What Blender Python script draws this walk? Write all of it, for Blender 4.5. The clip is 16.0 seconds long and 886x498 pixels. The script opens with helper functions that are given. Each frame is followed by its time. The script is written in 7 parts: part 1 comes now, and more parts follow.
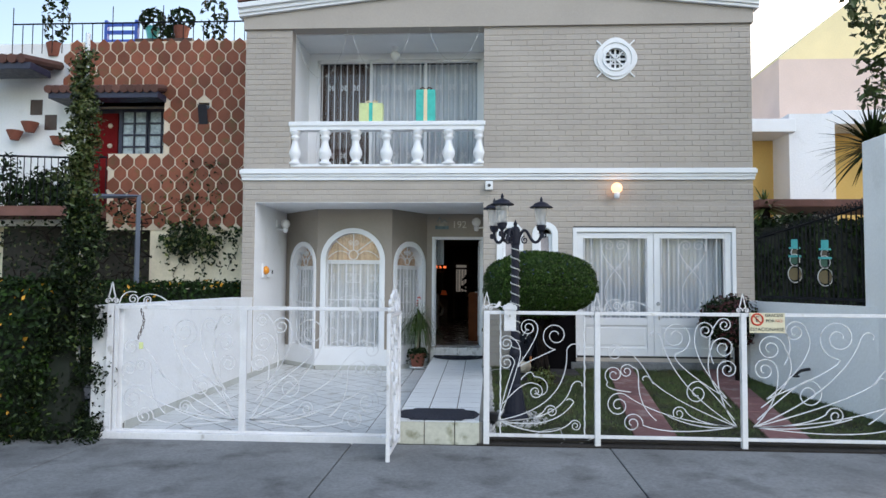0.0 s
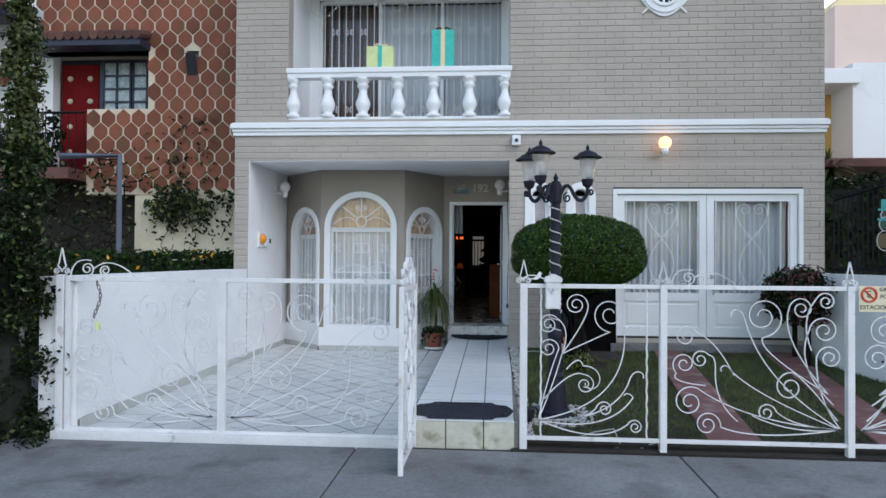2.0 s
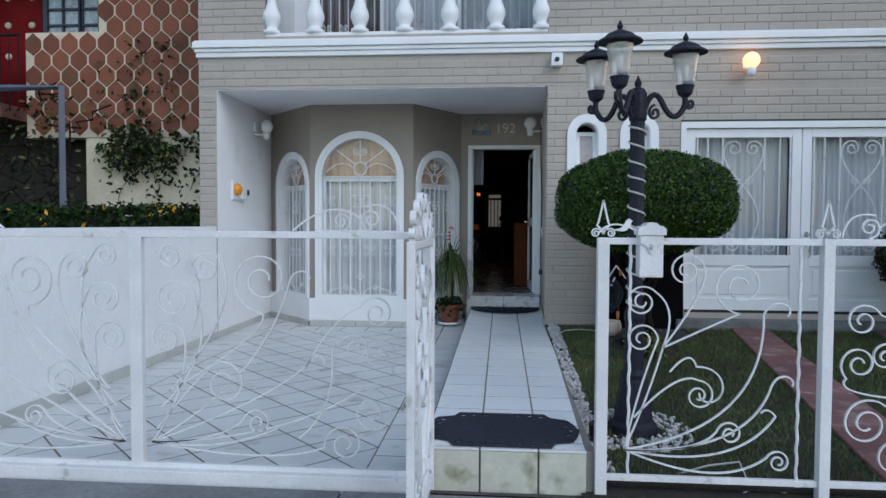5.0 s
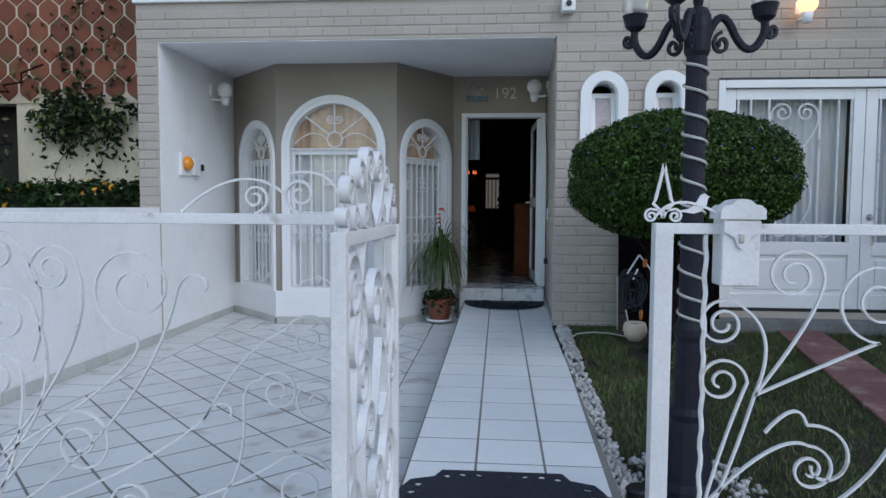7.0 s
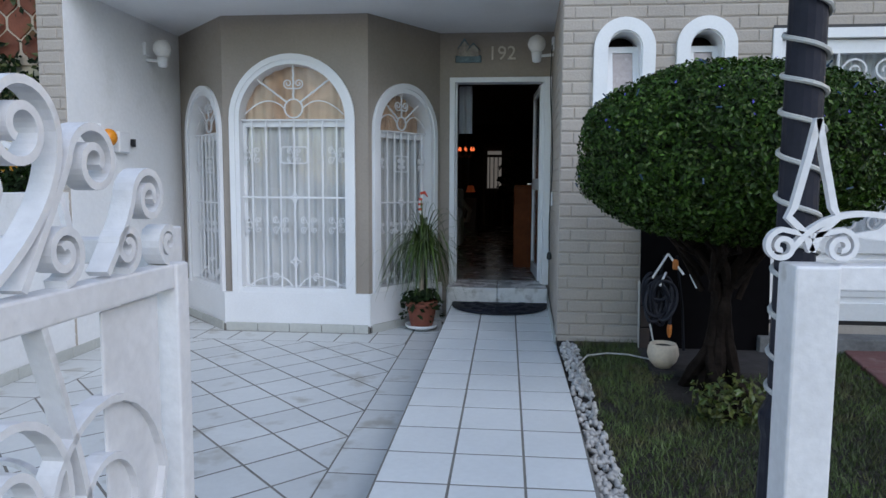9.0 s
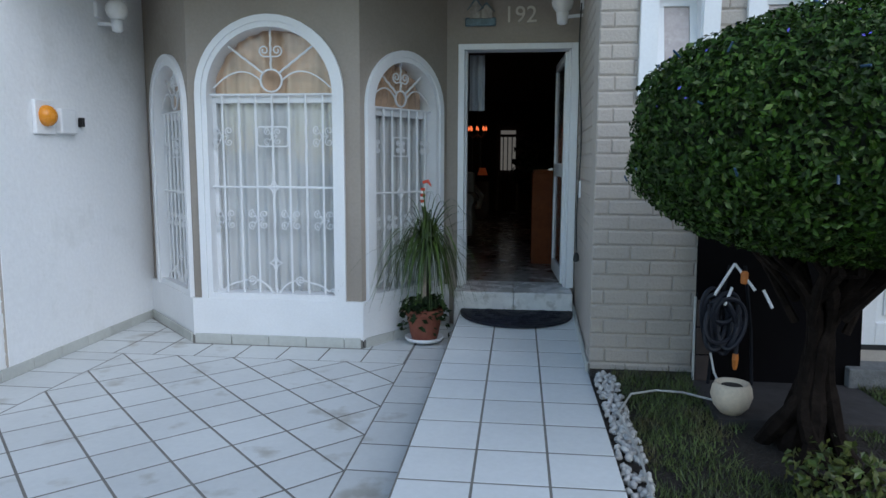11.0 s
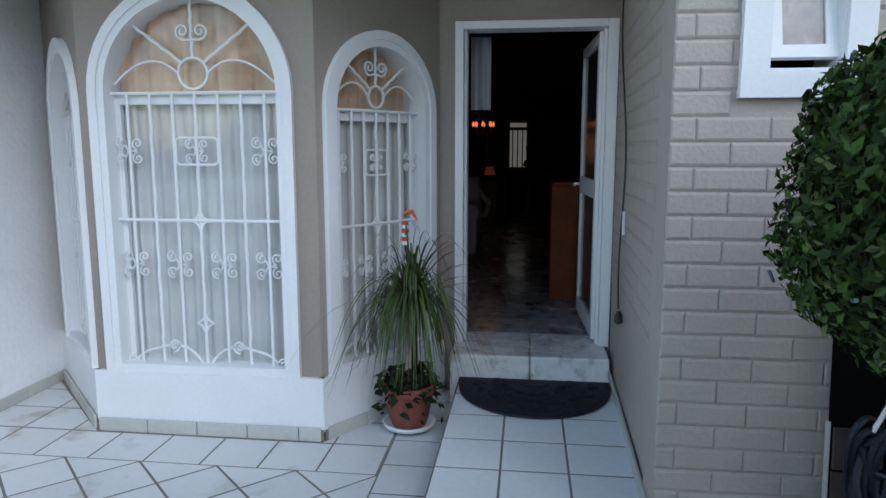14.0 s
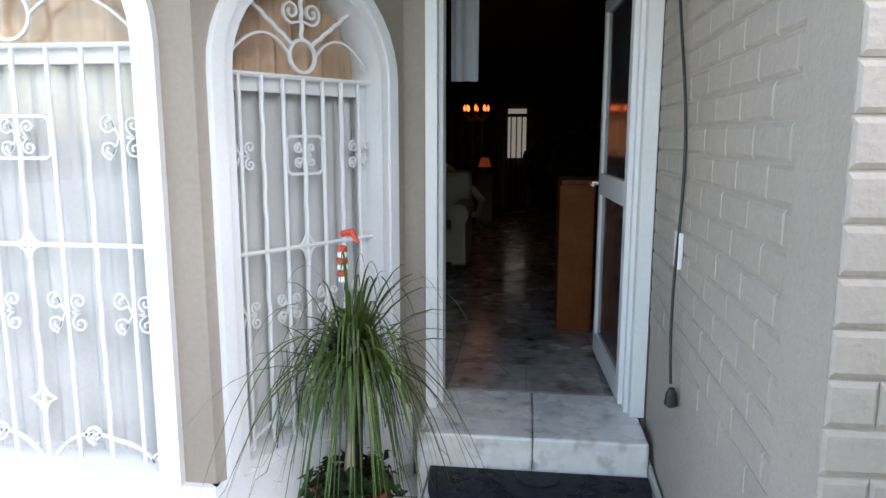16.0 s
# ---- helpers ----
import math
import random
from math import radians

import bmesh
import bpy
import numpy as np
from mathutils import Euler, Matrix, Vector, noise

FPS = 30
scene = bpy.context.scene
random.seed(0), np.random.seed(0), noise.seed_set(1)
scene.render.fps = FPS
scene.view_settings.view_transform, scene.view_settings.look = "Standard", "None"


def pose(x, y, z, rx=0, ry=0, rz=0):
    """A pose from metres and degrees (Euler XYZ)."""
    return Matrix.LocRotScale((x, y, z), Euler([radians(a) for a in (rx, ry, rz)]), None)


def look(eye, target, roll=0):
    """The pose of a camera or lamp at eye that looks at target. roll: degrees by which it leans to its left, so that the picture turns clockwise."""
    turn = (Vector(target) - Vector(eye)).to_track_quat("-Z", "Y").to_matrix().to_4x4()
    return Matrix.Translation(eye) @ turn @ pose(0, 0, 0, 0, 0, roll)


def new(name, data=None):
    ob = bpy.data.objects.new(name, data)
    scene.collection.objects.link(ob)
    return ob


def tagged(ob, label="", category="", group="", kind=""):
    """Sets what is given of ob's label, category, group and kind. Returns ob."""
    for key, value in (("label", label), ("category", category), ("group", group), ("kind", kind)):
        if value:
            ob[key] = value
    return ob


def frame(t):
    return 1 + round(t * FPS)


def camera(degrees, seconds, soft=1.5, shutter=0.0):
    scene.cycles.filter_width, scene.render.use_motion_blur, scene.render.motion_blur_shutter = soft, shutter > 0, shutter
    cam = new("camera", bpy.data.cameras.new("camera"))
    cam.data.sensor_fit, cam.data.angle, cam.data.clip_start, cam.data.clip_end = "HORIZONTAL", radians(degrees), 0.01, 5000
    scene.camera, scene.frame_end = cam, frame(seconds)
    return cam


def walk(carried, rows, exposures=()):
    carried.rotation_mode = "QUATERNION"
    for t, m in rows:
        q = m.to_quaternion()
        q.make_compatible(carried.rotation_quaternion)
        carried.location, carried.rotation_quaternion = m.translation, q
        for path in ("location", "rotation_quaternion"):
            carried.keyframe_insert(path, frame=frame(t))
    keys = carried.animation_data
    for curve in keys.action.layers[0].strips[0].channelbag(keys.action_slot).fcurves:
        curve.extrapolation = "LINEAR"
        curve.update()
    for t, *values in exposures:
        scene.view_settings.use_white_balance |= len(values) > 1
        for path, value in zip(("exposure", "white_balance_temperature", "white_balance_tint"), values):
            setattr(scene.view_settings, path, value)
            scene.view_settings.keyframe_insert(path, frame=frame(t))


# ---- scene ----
cam = camera(65.9, 16.0)
PATH = [
    (0, (0.138, -0.015, 1.64), (0.026, 1.979, 1.7394), 0.4),
    (0.5, (0.107, 0.32, 1.618), (-0.01, 2.315, 1.7067), 0.4),
    (1, (0.055, 0.67, 1.596), (-0.067, 2.665, 1.6629), 0.4),
    (1.5, (0.018, 1.035, 1.585), (-0.128, 3.029, 1.6291), 0.3),
    (2, (-0.054, 1.393, 1.563), (-0.201, 3.387, 1.5897), 0.4),
    (2.5, (-0.11, 1.75, 1.53), (-0.26, 3.744, 1.5394), 0.3),
    (3, (-0.199, 2.091, 1.495), (-0.348, 4.085, 1.4925), 0.4),
    (3.5, (-0.212, 2.415, 1.472), (-0.373, 4.408, 1.4556), 0.3),
    (4, (-0.254, 2.755, 1.455), (-0.418, 4.748, 1.4194), 0.3),
    (6.5, (-0.365, 4.388, 1.411), (-0.544, 6.377, 1.294), 0.2),
    (7, (-0.342, 4.712, 1.414), (-0.505, 6.702, 1.287), 0.3),
    (7.5, (-0.298, 5.032, 1.43), (-0.457, 7.02, 1.287), 0.3),
    (8, (-0.252, 5.401, 1.445), (-0.423, 7.387, 1.282), 0.3),
    (8.5, (-0.246, 5.68, 1.467), (-0.42, 7.664, 1.288), 0.1),
    (9, (-0.217, 6.05, 1.467), (-0.401, 8.033, 1.275), 0.3),
    (11.5, (-0.311, 7.334, 1.548), (-0.534, 9.304, 1.283), 0.2),
    (12, (-0.356, 7.628, 1.585), (-0.585, 9.595, 1.309), 0.2),
    (12.5, (-0.375, 7.806, 1.685), (-0.608, 9.771, 1.399), 0.2),
    (13, (-0.364, 8.003, 1.751), (-0.596, 9.969, 1.462), 0.1),
    (13.5, (-0.326, 8.248, 1.735), (-0.563, 10.212, 1.446), 0.0),
    (14, (-0.338, 8.579, 1.731), (-0.578, 10.543, 1.44), 0.0),
    (14.5, (-0.339, 8.878, 1.732), (-0.584, 10.841, 1.441), 0.0),
    (15, (-0.318, 9.254, 1.731), (-0.57, 11.215, 1.429), -0.0),
    (15.5, (-0.343, 9.584, 1.711), (-0.597, 11.543, 1.397), 0.0),
    (16, (-0.352, 9.949, 1.717), (-0.588, 11.909, 1.396), 0.1),
]
walk(cam, [(t, look(e, g, r)) for t, e, g, r in PATH], exposures=[(0, 1.5, 6850, 17), (2, 1.35, 6650, 17), (4, 1.15, 6500, 16), (7, 1.12, 6450, 17), (9, 1.25, 6500, 18), (12, 1.2, 6250, 13), (14.5, 1.47, 6450, 16), (15, 1.74, 6650, 17), (15.5, 1.9, 6750, 18), (16, 2.42, 7100, 20)])

# ---- world and light ----
world = bpy.data.worlds.new("world")
scene.world = world
world.use_nodes = True
wn = world.node_tree
sky = wn.nodes.new("ShaderNodeTexSky")
sky.sky_type = "NISHITA"
sky.sun_disc = False
sky.sun_elevation = radians(12)
sky.sun_rotation = radians(40)
sky.air_density = 1.0
sky.dust_density = 1.0
sky.ozone_density = 1.0
wn.links.new(sky.outputs["Color"], wn.nodes["Background"].inputs["Color"])
wn.nodes["Background"].inputs["Strength"].default_value = 0.15
sun = new("sun", bpy.data.lights.new("sun", "SUN"))
sun.data.energy, sun.data.angle, sun.data.color = 0.75, radians(50), (0.88, 0.94, 1.0)
sun.matrix_world = look((6, -7, 6.5), (0, 0, 0))


# ---- materials ----
def mat(name, colour, rough=0.6, vary=0.12, grain=40.0, stain=1.5, bump=0.0, metal=0.0, second=None, amount=0.0, spec=0.5, piece=0.0, emit=0.0, bump_scale=0.0):
    """Two scales of variation, fine relief; second: a colour of stains of that amount; piece: variation from piece to piece."""
    m = bpy.data.materials.new(name)
    m.use_nodes = True
    t = m.node_tree
    b = t.nodes["Principled BSDF"]
    n, li = t.nodes, t.links
    pos = n.new("ShaderNodeNewGeometry").outputs["Position"]

    def noise_at(scale, detail=4.0):
        q = n.new("ShaderNodeTexNoise")
        q.inputs["Scale"].default_value, q.inputs["Detail"].default_value = scale, detail
        li.new(pos, q.inputs["Vector"])
        return q.outputs["Fac"]

    def ramp(src, lo, hi, a=0.3, z=0.7):
        q = n.new("ShaderNodeMapRange")
        q.inputs["From Min"].default_value, q.inputs["From Max"].default_value = a, z
        q.inputs["To Min"].default_value, q.inputs["To Max"].default_value = lo, hi
        li.new(src, q.inputs["Value"])
        return q.outputs["Result"]

    def times(a, c):
        q = n.new("ShaderNodeMath")
        q.operation = "MULTIPLY"
        li.new(a, q.inputs[0])
        li.new(c, q.inputs[1])
        return q.outputs[0]

    f = times(ramp(noise_at(grain), 1 - vary * 0.6, 1 + vary * 0.6), ramp(noise_at(stain, 6.0), 1 - vary, 1 + vary))
    if piece:
        f = times(f, ramp(n.new("ShaderNodeObjectInfo").outputs["Random"], 1 - piece, 1 + piece, 0, 1))
        f = times(f, ramp(n.new("ShaderNodeNewGeometry").outputs["Random Per Island"], 1 - piece, 1 + piece, 0, 1))
    col = n.new("ShaderNodeRGB").outputs[0]
    col.default_value = (*colour, 1)
    if second:
        mx = n.new("ShaderNodeMix")
        mx.data_type = "RGBA"
        li.new(ramp(noise_at(stain * 2.7, 8.0), 0, 1, 0.62 - amount * 0.35, 0.72), mx.inputs["Factor"])
        li.new(col, mx.inputs["A"])
        mx.inputs["B"].default_value = (*second, 1)
        col = mx.outputs["Result"]
    sc = n.new("ShaderNodeVectorMath")
    sc.operation = "SCALE"
    li.new(col, sc.inputs[0])
    li.new(f, sc.inputs["Scale"])
    li.new(sc.outputs[0], b.inputs["Base Color"])
    b.inputs["Metallic"].default_value = metal
    b.inputs["Specular IOR Level"].default_value = spec
    li.new(ramp(noise_at(grain * 0.4), max(0.03, rough - 0.1), min(1, rough + 0.1)), b.inputs["Roughness"])
    if bump:
        bp = n.new("ShaderNodeBump")
        bp.inputs["Strength"].default_value, bp.inputs["Distance"].default_value = 1.0, bump
        li.new(noise_at(bump_scale or grain, 6.0), bp.inputs["Height"])
        li.new(bp.outputs["Normal"], b.inputs["Normal"])
    if emit:
        b.inputs["Emission Color"].default_value = (*colour, 1)
        b.inputs["Emission Strength"].default_value = emit
    return m


def glass_mat(name, tint=(1, 1, 1), rough=0.0, gloss=0.03):
    m = bpy.data.materials.new(name)
    m.use_nodes = True
    t = m.node_tree
    t.nodes.remove(t.nodes["Principled BSDF"])
    tr, gl, mx, fr, pw, ad = (t.nodes.new(k) for k in ("ShaderNodeBsdfTransparent", "ShaderNodeBsdfGlossy", "ShaderNodeMixShader", "ShaderNodeLayerWeight", "ShaderNodeMath", "ShaderNodeMath"))
    tr.inputs["Color"].default_value = (*tint, 1)
    gl.inputs["Roughness"].default_value = rough
    fr.inputs["Blend"].default_value = 0.5
    pw.operation, ad.operation = "POWER", "MULTIPLY_ADD"
    pw.inputs[1].default_value, ad.inputs[1].default_value, ad.inputs[2].default_value = 4.0, 0.6, gloss
    t.links.new(fr.outputs["Facing"], pw.inputs[0])
    t.links.new(pw.outputs[0], ad.inputs[0])
    t.links.new(ad.outputs[0], mx.inputs[0])
    t.links.new(tr.outputs[0], mx.inputs[1])
    t.links.new(gl.outputs[0], mx.inputs[2])
    t.links.new(mx.outputs[0], t.nodes["Material Output"].inputs["Surface"])
    return m


TAUPE = mat("taupe_brick_paint", (0.4, 0.355, 0.31), 0.7, 0.07, 60, 1.2, 0.004, piece=0.018)
TAUPE_UP = mat("taupe_plaster", (0.4, 0.355, 0.31), 0.7, 0.06, 50, 0.9, 0.001)
BROWN = mat("brown_wall_paint", (0.3, 0.26, 0.22), 0.65, 0.08, 45, 1.3, 0.001)
WHITE_WALL = mat("white_rough_render", (0.81, 0.815, 0.82), 0.8, 0.045, 30, 0.9, 0.005, second=(0.74, 0.745, 0.74), amount=0.1, bump_scale=28)
WHITE = mat("white_paint", (0.77, 0.78, 0.79), 0.45, 0.04, 60, 2.0, 0.0006)
WHITE_IRON = mat("white_painted_iron", (0.67, 0.665, 0.675), 0.45, 0.09, 70, 4.0, 0.001, second=(0.46, 0.44, 0.42), amount=-0.02)
TILE = mat("pale_floor_tile", (0.63, 0.65, 0.645), 0.38, 0.05, 35, 1.6, 0.0006, piece=0.05, second=(0.42, 0.41, 0.37), amount=0.1)
GROUT = mat("grey_grout", (0.19, 0.18, 0.16), 0.9, 0.2, 60, 2, 0.001)
CONCRETE = mat("pavement_concrete", (0.185, 0.19, 0.19), 0.85, 0.26, 38, 0.9, 0.006, second=(0.1, 0.1, 0.1), amount=0.3, bump_scale=70)
ASPHALT = mat("asphalt", (0.07, 0.07, 0.072), 0.9, 0.2, 120, 0.6, 0.004)
SOIL = mat("dark_soil", (0.025, 0.02, 0.016), 0.95, 0.3, 60, 3, 0.02)
GRASS = mat("lawn_blades", (0.062, 0.09, 0.024), 0.6, 0.45, 20, 1.8, piece=0.35, second=(0.085, 0.07, 0.03), amount=0.3)
LEAF = mat("topiary_leaf", (0.011, 0.029, 0.003), 0.5, 0.25, 30, 3, piece=0.5, spec=0.18)
LEAF_MID = mat("mid_green_leaf", (0.027, 0.064, 0.006), 0.45, 0.25, 30, 3, piece=0.45, spec=0.25)
LEAF_PALE = mat("fresh_leaf", (0.06, 0.095, 0.017), 0.45, 0.25, 30, 3, piece=0.35)
IVY = mat("ivy_leaf", (0.011, 0.022, 0.007), 0.6, 0.25, 30, 2, piece=0.5, spec=0.12)
IVY_WARM = mat("yellowing_vine_leaf", (0.085, 0.1, 0.02), 0.55, 0.25, 30, 2, piece=0.4)
# near-black filler colour that stands for shade between the leaves
CORE = mat("foliage_shade", (0.006, 0.01, 0.004), 0.9, 0.3, 25, 3)
BARK = mat("dark_bark", (0.014, 0.01, 0.008), 0.95, 0.45, 28, 8, 0.015, spec=0.1)
BLADE = mat("long_green_blade", (0.062, 0.108, 0.02), 0.45, 0.25, 30, 3, piece=0.55, spec=0.3)
TERRA = mat("terracotta_pot", (0.22, 0.068, 0.042), 0.75, 0.12, 50, 6, 0.001)
MARBLE = mat("worn_white_marble", (0.77, 0.765, 0.75), 0.28, 0.1, 20, 4, 0.0006, second=(0.42, 0.4, 0.37), amount=0.2)
RUBBER = mat("dark_rubber_mat", (0.014, 0.016, 0.026), 0.6, 0.2, 90, 6, 0.001, spec=0.25)
BLUE_IRON = mat("dark_blue_grey_iron", (0.013, 0.014, 0.024), 0.6, 0.15, 70, 6, 0.001, spec=0.25)
BLACK_IRON = mat("black_iron", (0.009, 0.01, 0.013), 0.6, 0.15, 70, 6, spec=0.15)
CLAY = mat("terracotta_wall_tile", (0.19, 0.06, 0.033), 0.65, 0.18, 60, 2, 0.002, piece=0.25, second=(0.13, 0.075, 0.03), amount=0.2, spec=0.3)
JOINT = mat("pale_tile_joint", (0.62, 0.52, 0.4), 0.9, 0.12, 60, 3, 0.002)
CREAM = mat("cream_wall", (0.66, 0.59, 0.44), 0.85, 0.12, 30, 1.2, 0.002)
YELLOW = mat("ochre_wall", (0.68, 0.43, 0.13), 0.85, 0.08, 30, 1.0, 0.002)
PEACH = mat("pale_peach_wall", (0.72, 0.55, 0.47), 0.85, 0.06, 30, 1.0, 0.001)
ROOF = mat("old_roof_tile", (0.12, 0.052, 0.04), 0.8, 0.2, 40, 4, 0.003, piece=0.25)
RED = mat("red_door_paint", (0.16, 0.006, 0.007), 0.65, 0.12, 40, 3, spec=0.1)
NAVY = mat("navy_wood_paint", (0.018, 0.02, 0.045), 0.5, 0.12, 40, 3)
BLUE = mat("blue_paint", (0.03, 0.09, 0.42), 0.5, 0.12, 40, 3)
TURQ = mat("turquoise_glaze", (0.06, 0.42, 0.42), 0.35, 0.1, 40, 3)
PAVER = mat("brick_red_paver", (0.19, 0.085, 0.08), 0.8, 0.16, 50, 2, 0.002, piece=0.15, second=(0.3, 0.22, 0.2), amount=0.2)
PEBBLE = mat("white_pebble", (0.55, 0.54, 0.52), 0.7, 0.1, 40, 8, piece=0.2)
CURTAIN = mat("white_curtain", (0.48, 0.51, 0.54), 0.9, 0.04, 90, 2)
NET = mat("grey_white_net", (0.56, 0.57, 0.565), 0.9, 0.09, 90, 3)
CURTAIN_PEACH = mat("peach_curtain", (0.56, 0.39, 0.27), 0.9, 0.2, 14, 5)
GLASS = glass_mat("window_glass")
FROST = glass_mat("ribbed_lantern_glass", (0.8, 0.82, 0.84), 0.35, 0.3)
GLOBE = mat("opal_globe", (0.75, 0.74, 0.72), 0.25, 0.03, 30, 3)
LIT = mat("lit_globe", (1.0, 0.5, 0.2), 0.3, 0.0, emit=1.1)
BULB = mat("warm_bulb", (1.0, 0.2, 0.06), 0.3, 0.0, emit=0.45)
# the pane itself glows faintly in place of daylight beyond it
DAY = mat("far_daylight_pane", (0.95, 0.92, 0.82), 0.4, 0.0, emit=0.04)
AMBER = mat("amber_lens", (0.75, 0.27, 0.02), 0.25, 0.1, 60, 8)
CABLE = mat("black_cable", (0.015, 0.02, 0.018), 0.5, 0.1)
PALE_CABLE = mat("pale_light_rope", (0.44, 0.44, 0.42), 0.4, 0.1)
WOOD = mat("red_brown_wood", (0.16, 0.045, 0.014), 0.7, 0.22, 18, 3, 0.0005, spec=0.2)
DARK_WOOD = mat("dark_wood", (0.06, 0.03, 0.02), 0.5, 0.2, 20, 3)
# the hall's shade is put into these near-black wall and ceiling colours
ROOM = mat("shade_dark_room_wall", (0.036, 0.02, 0.015), 0.85, 0.08, 30, 1)
ROOM_CEIL = mat("shade_dark_room_ceiling", (0.022, 0.015, 0.012), 0.9, 0.05, 30, 1)
CLOTH = mat("pale_upholstery", (0.5, 0.46, 0.4), 0.9, 0.12, 70, 4, 0.002)
BLACK = mat("black_plastic", (0.012, 0.012, 0.014), 0.4, 0.1)
YELLOW_SIGN = mat("cream_sign", (0.66, 0.6, 0.42), 0.6, 0.06)
SIGN_RED = mat("sign_red", (0.55, 0.06, 0.03), 0.6, 0.06)
GREY_METAL = mat("brushed_metal", (0.5, 0.5, 0.5), 0.3, 0.08, 80, 4, metal=0.9)
GIFT_GREEN = mat("pale_green_wrap", (0.62, 0.68, 0.32), 0.4, 0.1, 30, 6)
GIFT_TEAL = mat("teal_wrap", (0.02, 0.45, 0.38), 0.35, 0.12, 30, 8)
GOLD = mat("pale_gold_ribbon", (0.75, 0.6, 0.38), 0.4, 0.1)
HOSE = mat("dark_blue_hose", (0.005, 0.007, 0.015), 0.6, 0.1)
FLOWER_BLUE = mat("violet_flower", (0.12, 0.1, 0.55), 0.6, 0.1)
FLOWER_YELLOW = mat("orange_flower", (0.7, 0.35, 0.03), 0.6, 0.1)


# ---- builders ----
def finish(name, bm, material, parent=None, label="", smooth=False, at=None):
    me = bpy.data.meshes.new(name)
    bmesh.ops.recalc_face_normals(bm, faces=bm.faces)
    bm.to_mesh(me)
    bm.free()
    for m in material if isinstance(material, (list, tuple)) else (material,):
        me.materials.append(m)
    if smooth:
        me.polygons.foreach_set("use_smooth", [True] * len(me.polygons))
    ob = new(name, me)
    if parent is not None:
        ob.parent = parent
        ob.matrix_parent_inverse = BASE.get(parent.name, Matrix()).inverted()
    if label:
        ob["label"] = label
    return ob


BASE = {}


def part(name, bm, material, parent, label="", smooth=False):
    ob = finish(name, bm, material, parent, label, smooth)
    if name in ("foliage", "blades", "relief", "trailing_succulent", "leaves", "twig", "blade_mass", "inner_growth", "flowers", "fairy_lights", "crown"):
        ob["kind"] = "stuff"
    return ob


def thing(name, label, category, at=(0, 0, 0), group=""):
    """An empty at the base of a thing, whose parts follow in world coordinates."""
    ob = new(name)
    ob.empty_display_size = 0.1
    ob.matrix_basis = Matrix.Translation(at)
    BASE[ob.name] = Matrix.Translation(at)
    return tagged(ob, label, category, group)


def setting(name, bm, material, label, smooth=False, category=""):
    return tagged(finish(name, bm, material, None, label, smooth), kind="structure", category=category)


def box(bm, x0, x1, y0, y1, z0, z1, bevel=0.0):
    g = bmesh.ops.create_cube(bm, size=1.0, matrix=Matrix.Translation(((x0 + x1) / 2, (y0 + y1) / 2, (z0 + z1) / 2)) @ Matrix.Diagonal((x1 - x0, y1 - y0, z1 - z0, 1)))
    if bevel:
        es = list({e for v in g["verts"] for e in v.link_edges})
        bmesh.ops.bevel(bm, geom=es, offset=bevel, segments=2, affect="EDGES", profile=0.5)
    return bm


def boxed(*a, bevel=0.0):
    return box(bmesh.new(), *a, bevel=bevel)


def oriented_box(bm, m, sx, sy, sz, bevel=0.0):
    g = bmesh.ops.create_cube(bm, size=1.0, matrix=m @ Matrix.Diagonal((sx, sy, sz, 1)))
    if bevel:
        bmesh.ops.bevel(bm, geom=list({e for v in g["verts"] for e in v.link_edges}), offset=bevel, segments=2, affect="EDGES", profile=0.5)
    return bm


def tube(bm, pts, r, n=8, closed=False, radii=None):
    """A round bar along points."""
    pts = [Vector(p) for p in pts]
    k = len(pts)
    rings, up = [], None
    for i, p in enumerate(pts):
        a = pts[(i - 1) % k] if closed or i else p
        b = pts[(i + 1) % k] if closed or i < k - 1 else p
        d = (b - a).normalized()
        if up is None:
            up = Vector((0, 0, 1)) if abs(d.z) < 0.9 else Vector((1, 0, 0))
        side = d.cross(up)
        if side.length < 1e-4:
            side = d.orthogonal()
        side.normalize()
        up = side.cross(d).normalized()
        rr = radii[i] if radii else r
        rings.append([bm.verts.new(p + rr * (math.cos(q) * side + math.sin(q) * up)) for q in (2 * math.pi * j / n for j in range(n))])
    for i in range(k if closed else k - 1):
        A, B = rings[i], rings[(i + 1) % k]
        for j in range(n):
            bm.faces.new((A[j], A[(j + 1) % n], B[(j + 1) % n], B[j]))
    if not closed:
        bm.faces.new(rings[0])
        bm.faces.new(rings[-1])
    return bm


def ribbon(bm, pts, m, thick, depth):
    """A flat bar bent along points (u, v) of a plane that m carries into the world; depth runs across the plane."""
    k, rings = len(pts), []
    for i, p in enumerate(pts):
        a, b = pts[max(i - 1, 0)], pts[min(i + 1, k - 1)]
        dx, dy = b[0] - a[0], b[1] - a[1]
        s = math.hypot(dx, dy) or 1
        nx, ny = -dy / s * thick / 2, dx / s * thick / 2
        rings.append([bm.verts.new(m @ Vector(c)) for c in ((p[0] + nx, -depth / 2, p[1] + ny), (p[0] - nx, -depth / 2, p[1] - ny), (p[0] - nx, depth / 2, p[1] - ny), (p[0] + nx, depth / 2, p[1] + ny))])
    for A, B in zip(rings, rings[1:]):
        for j in range(4):
            bm.faces.new((A[j], A[(j + 1) % 4], B[(j + 1) % 4], B[j]))
    bm.faces.new(rings[0])
    bm.faces.new(rings[-1])
    return bm


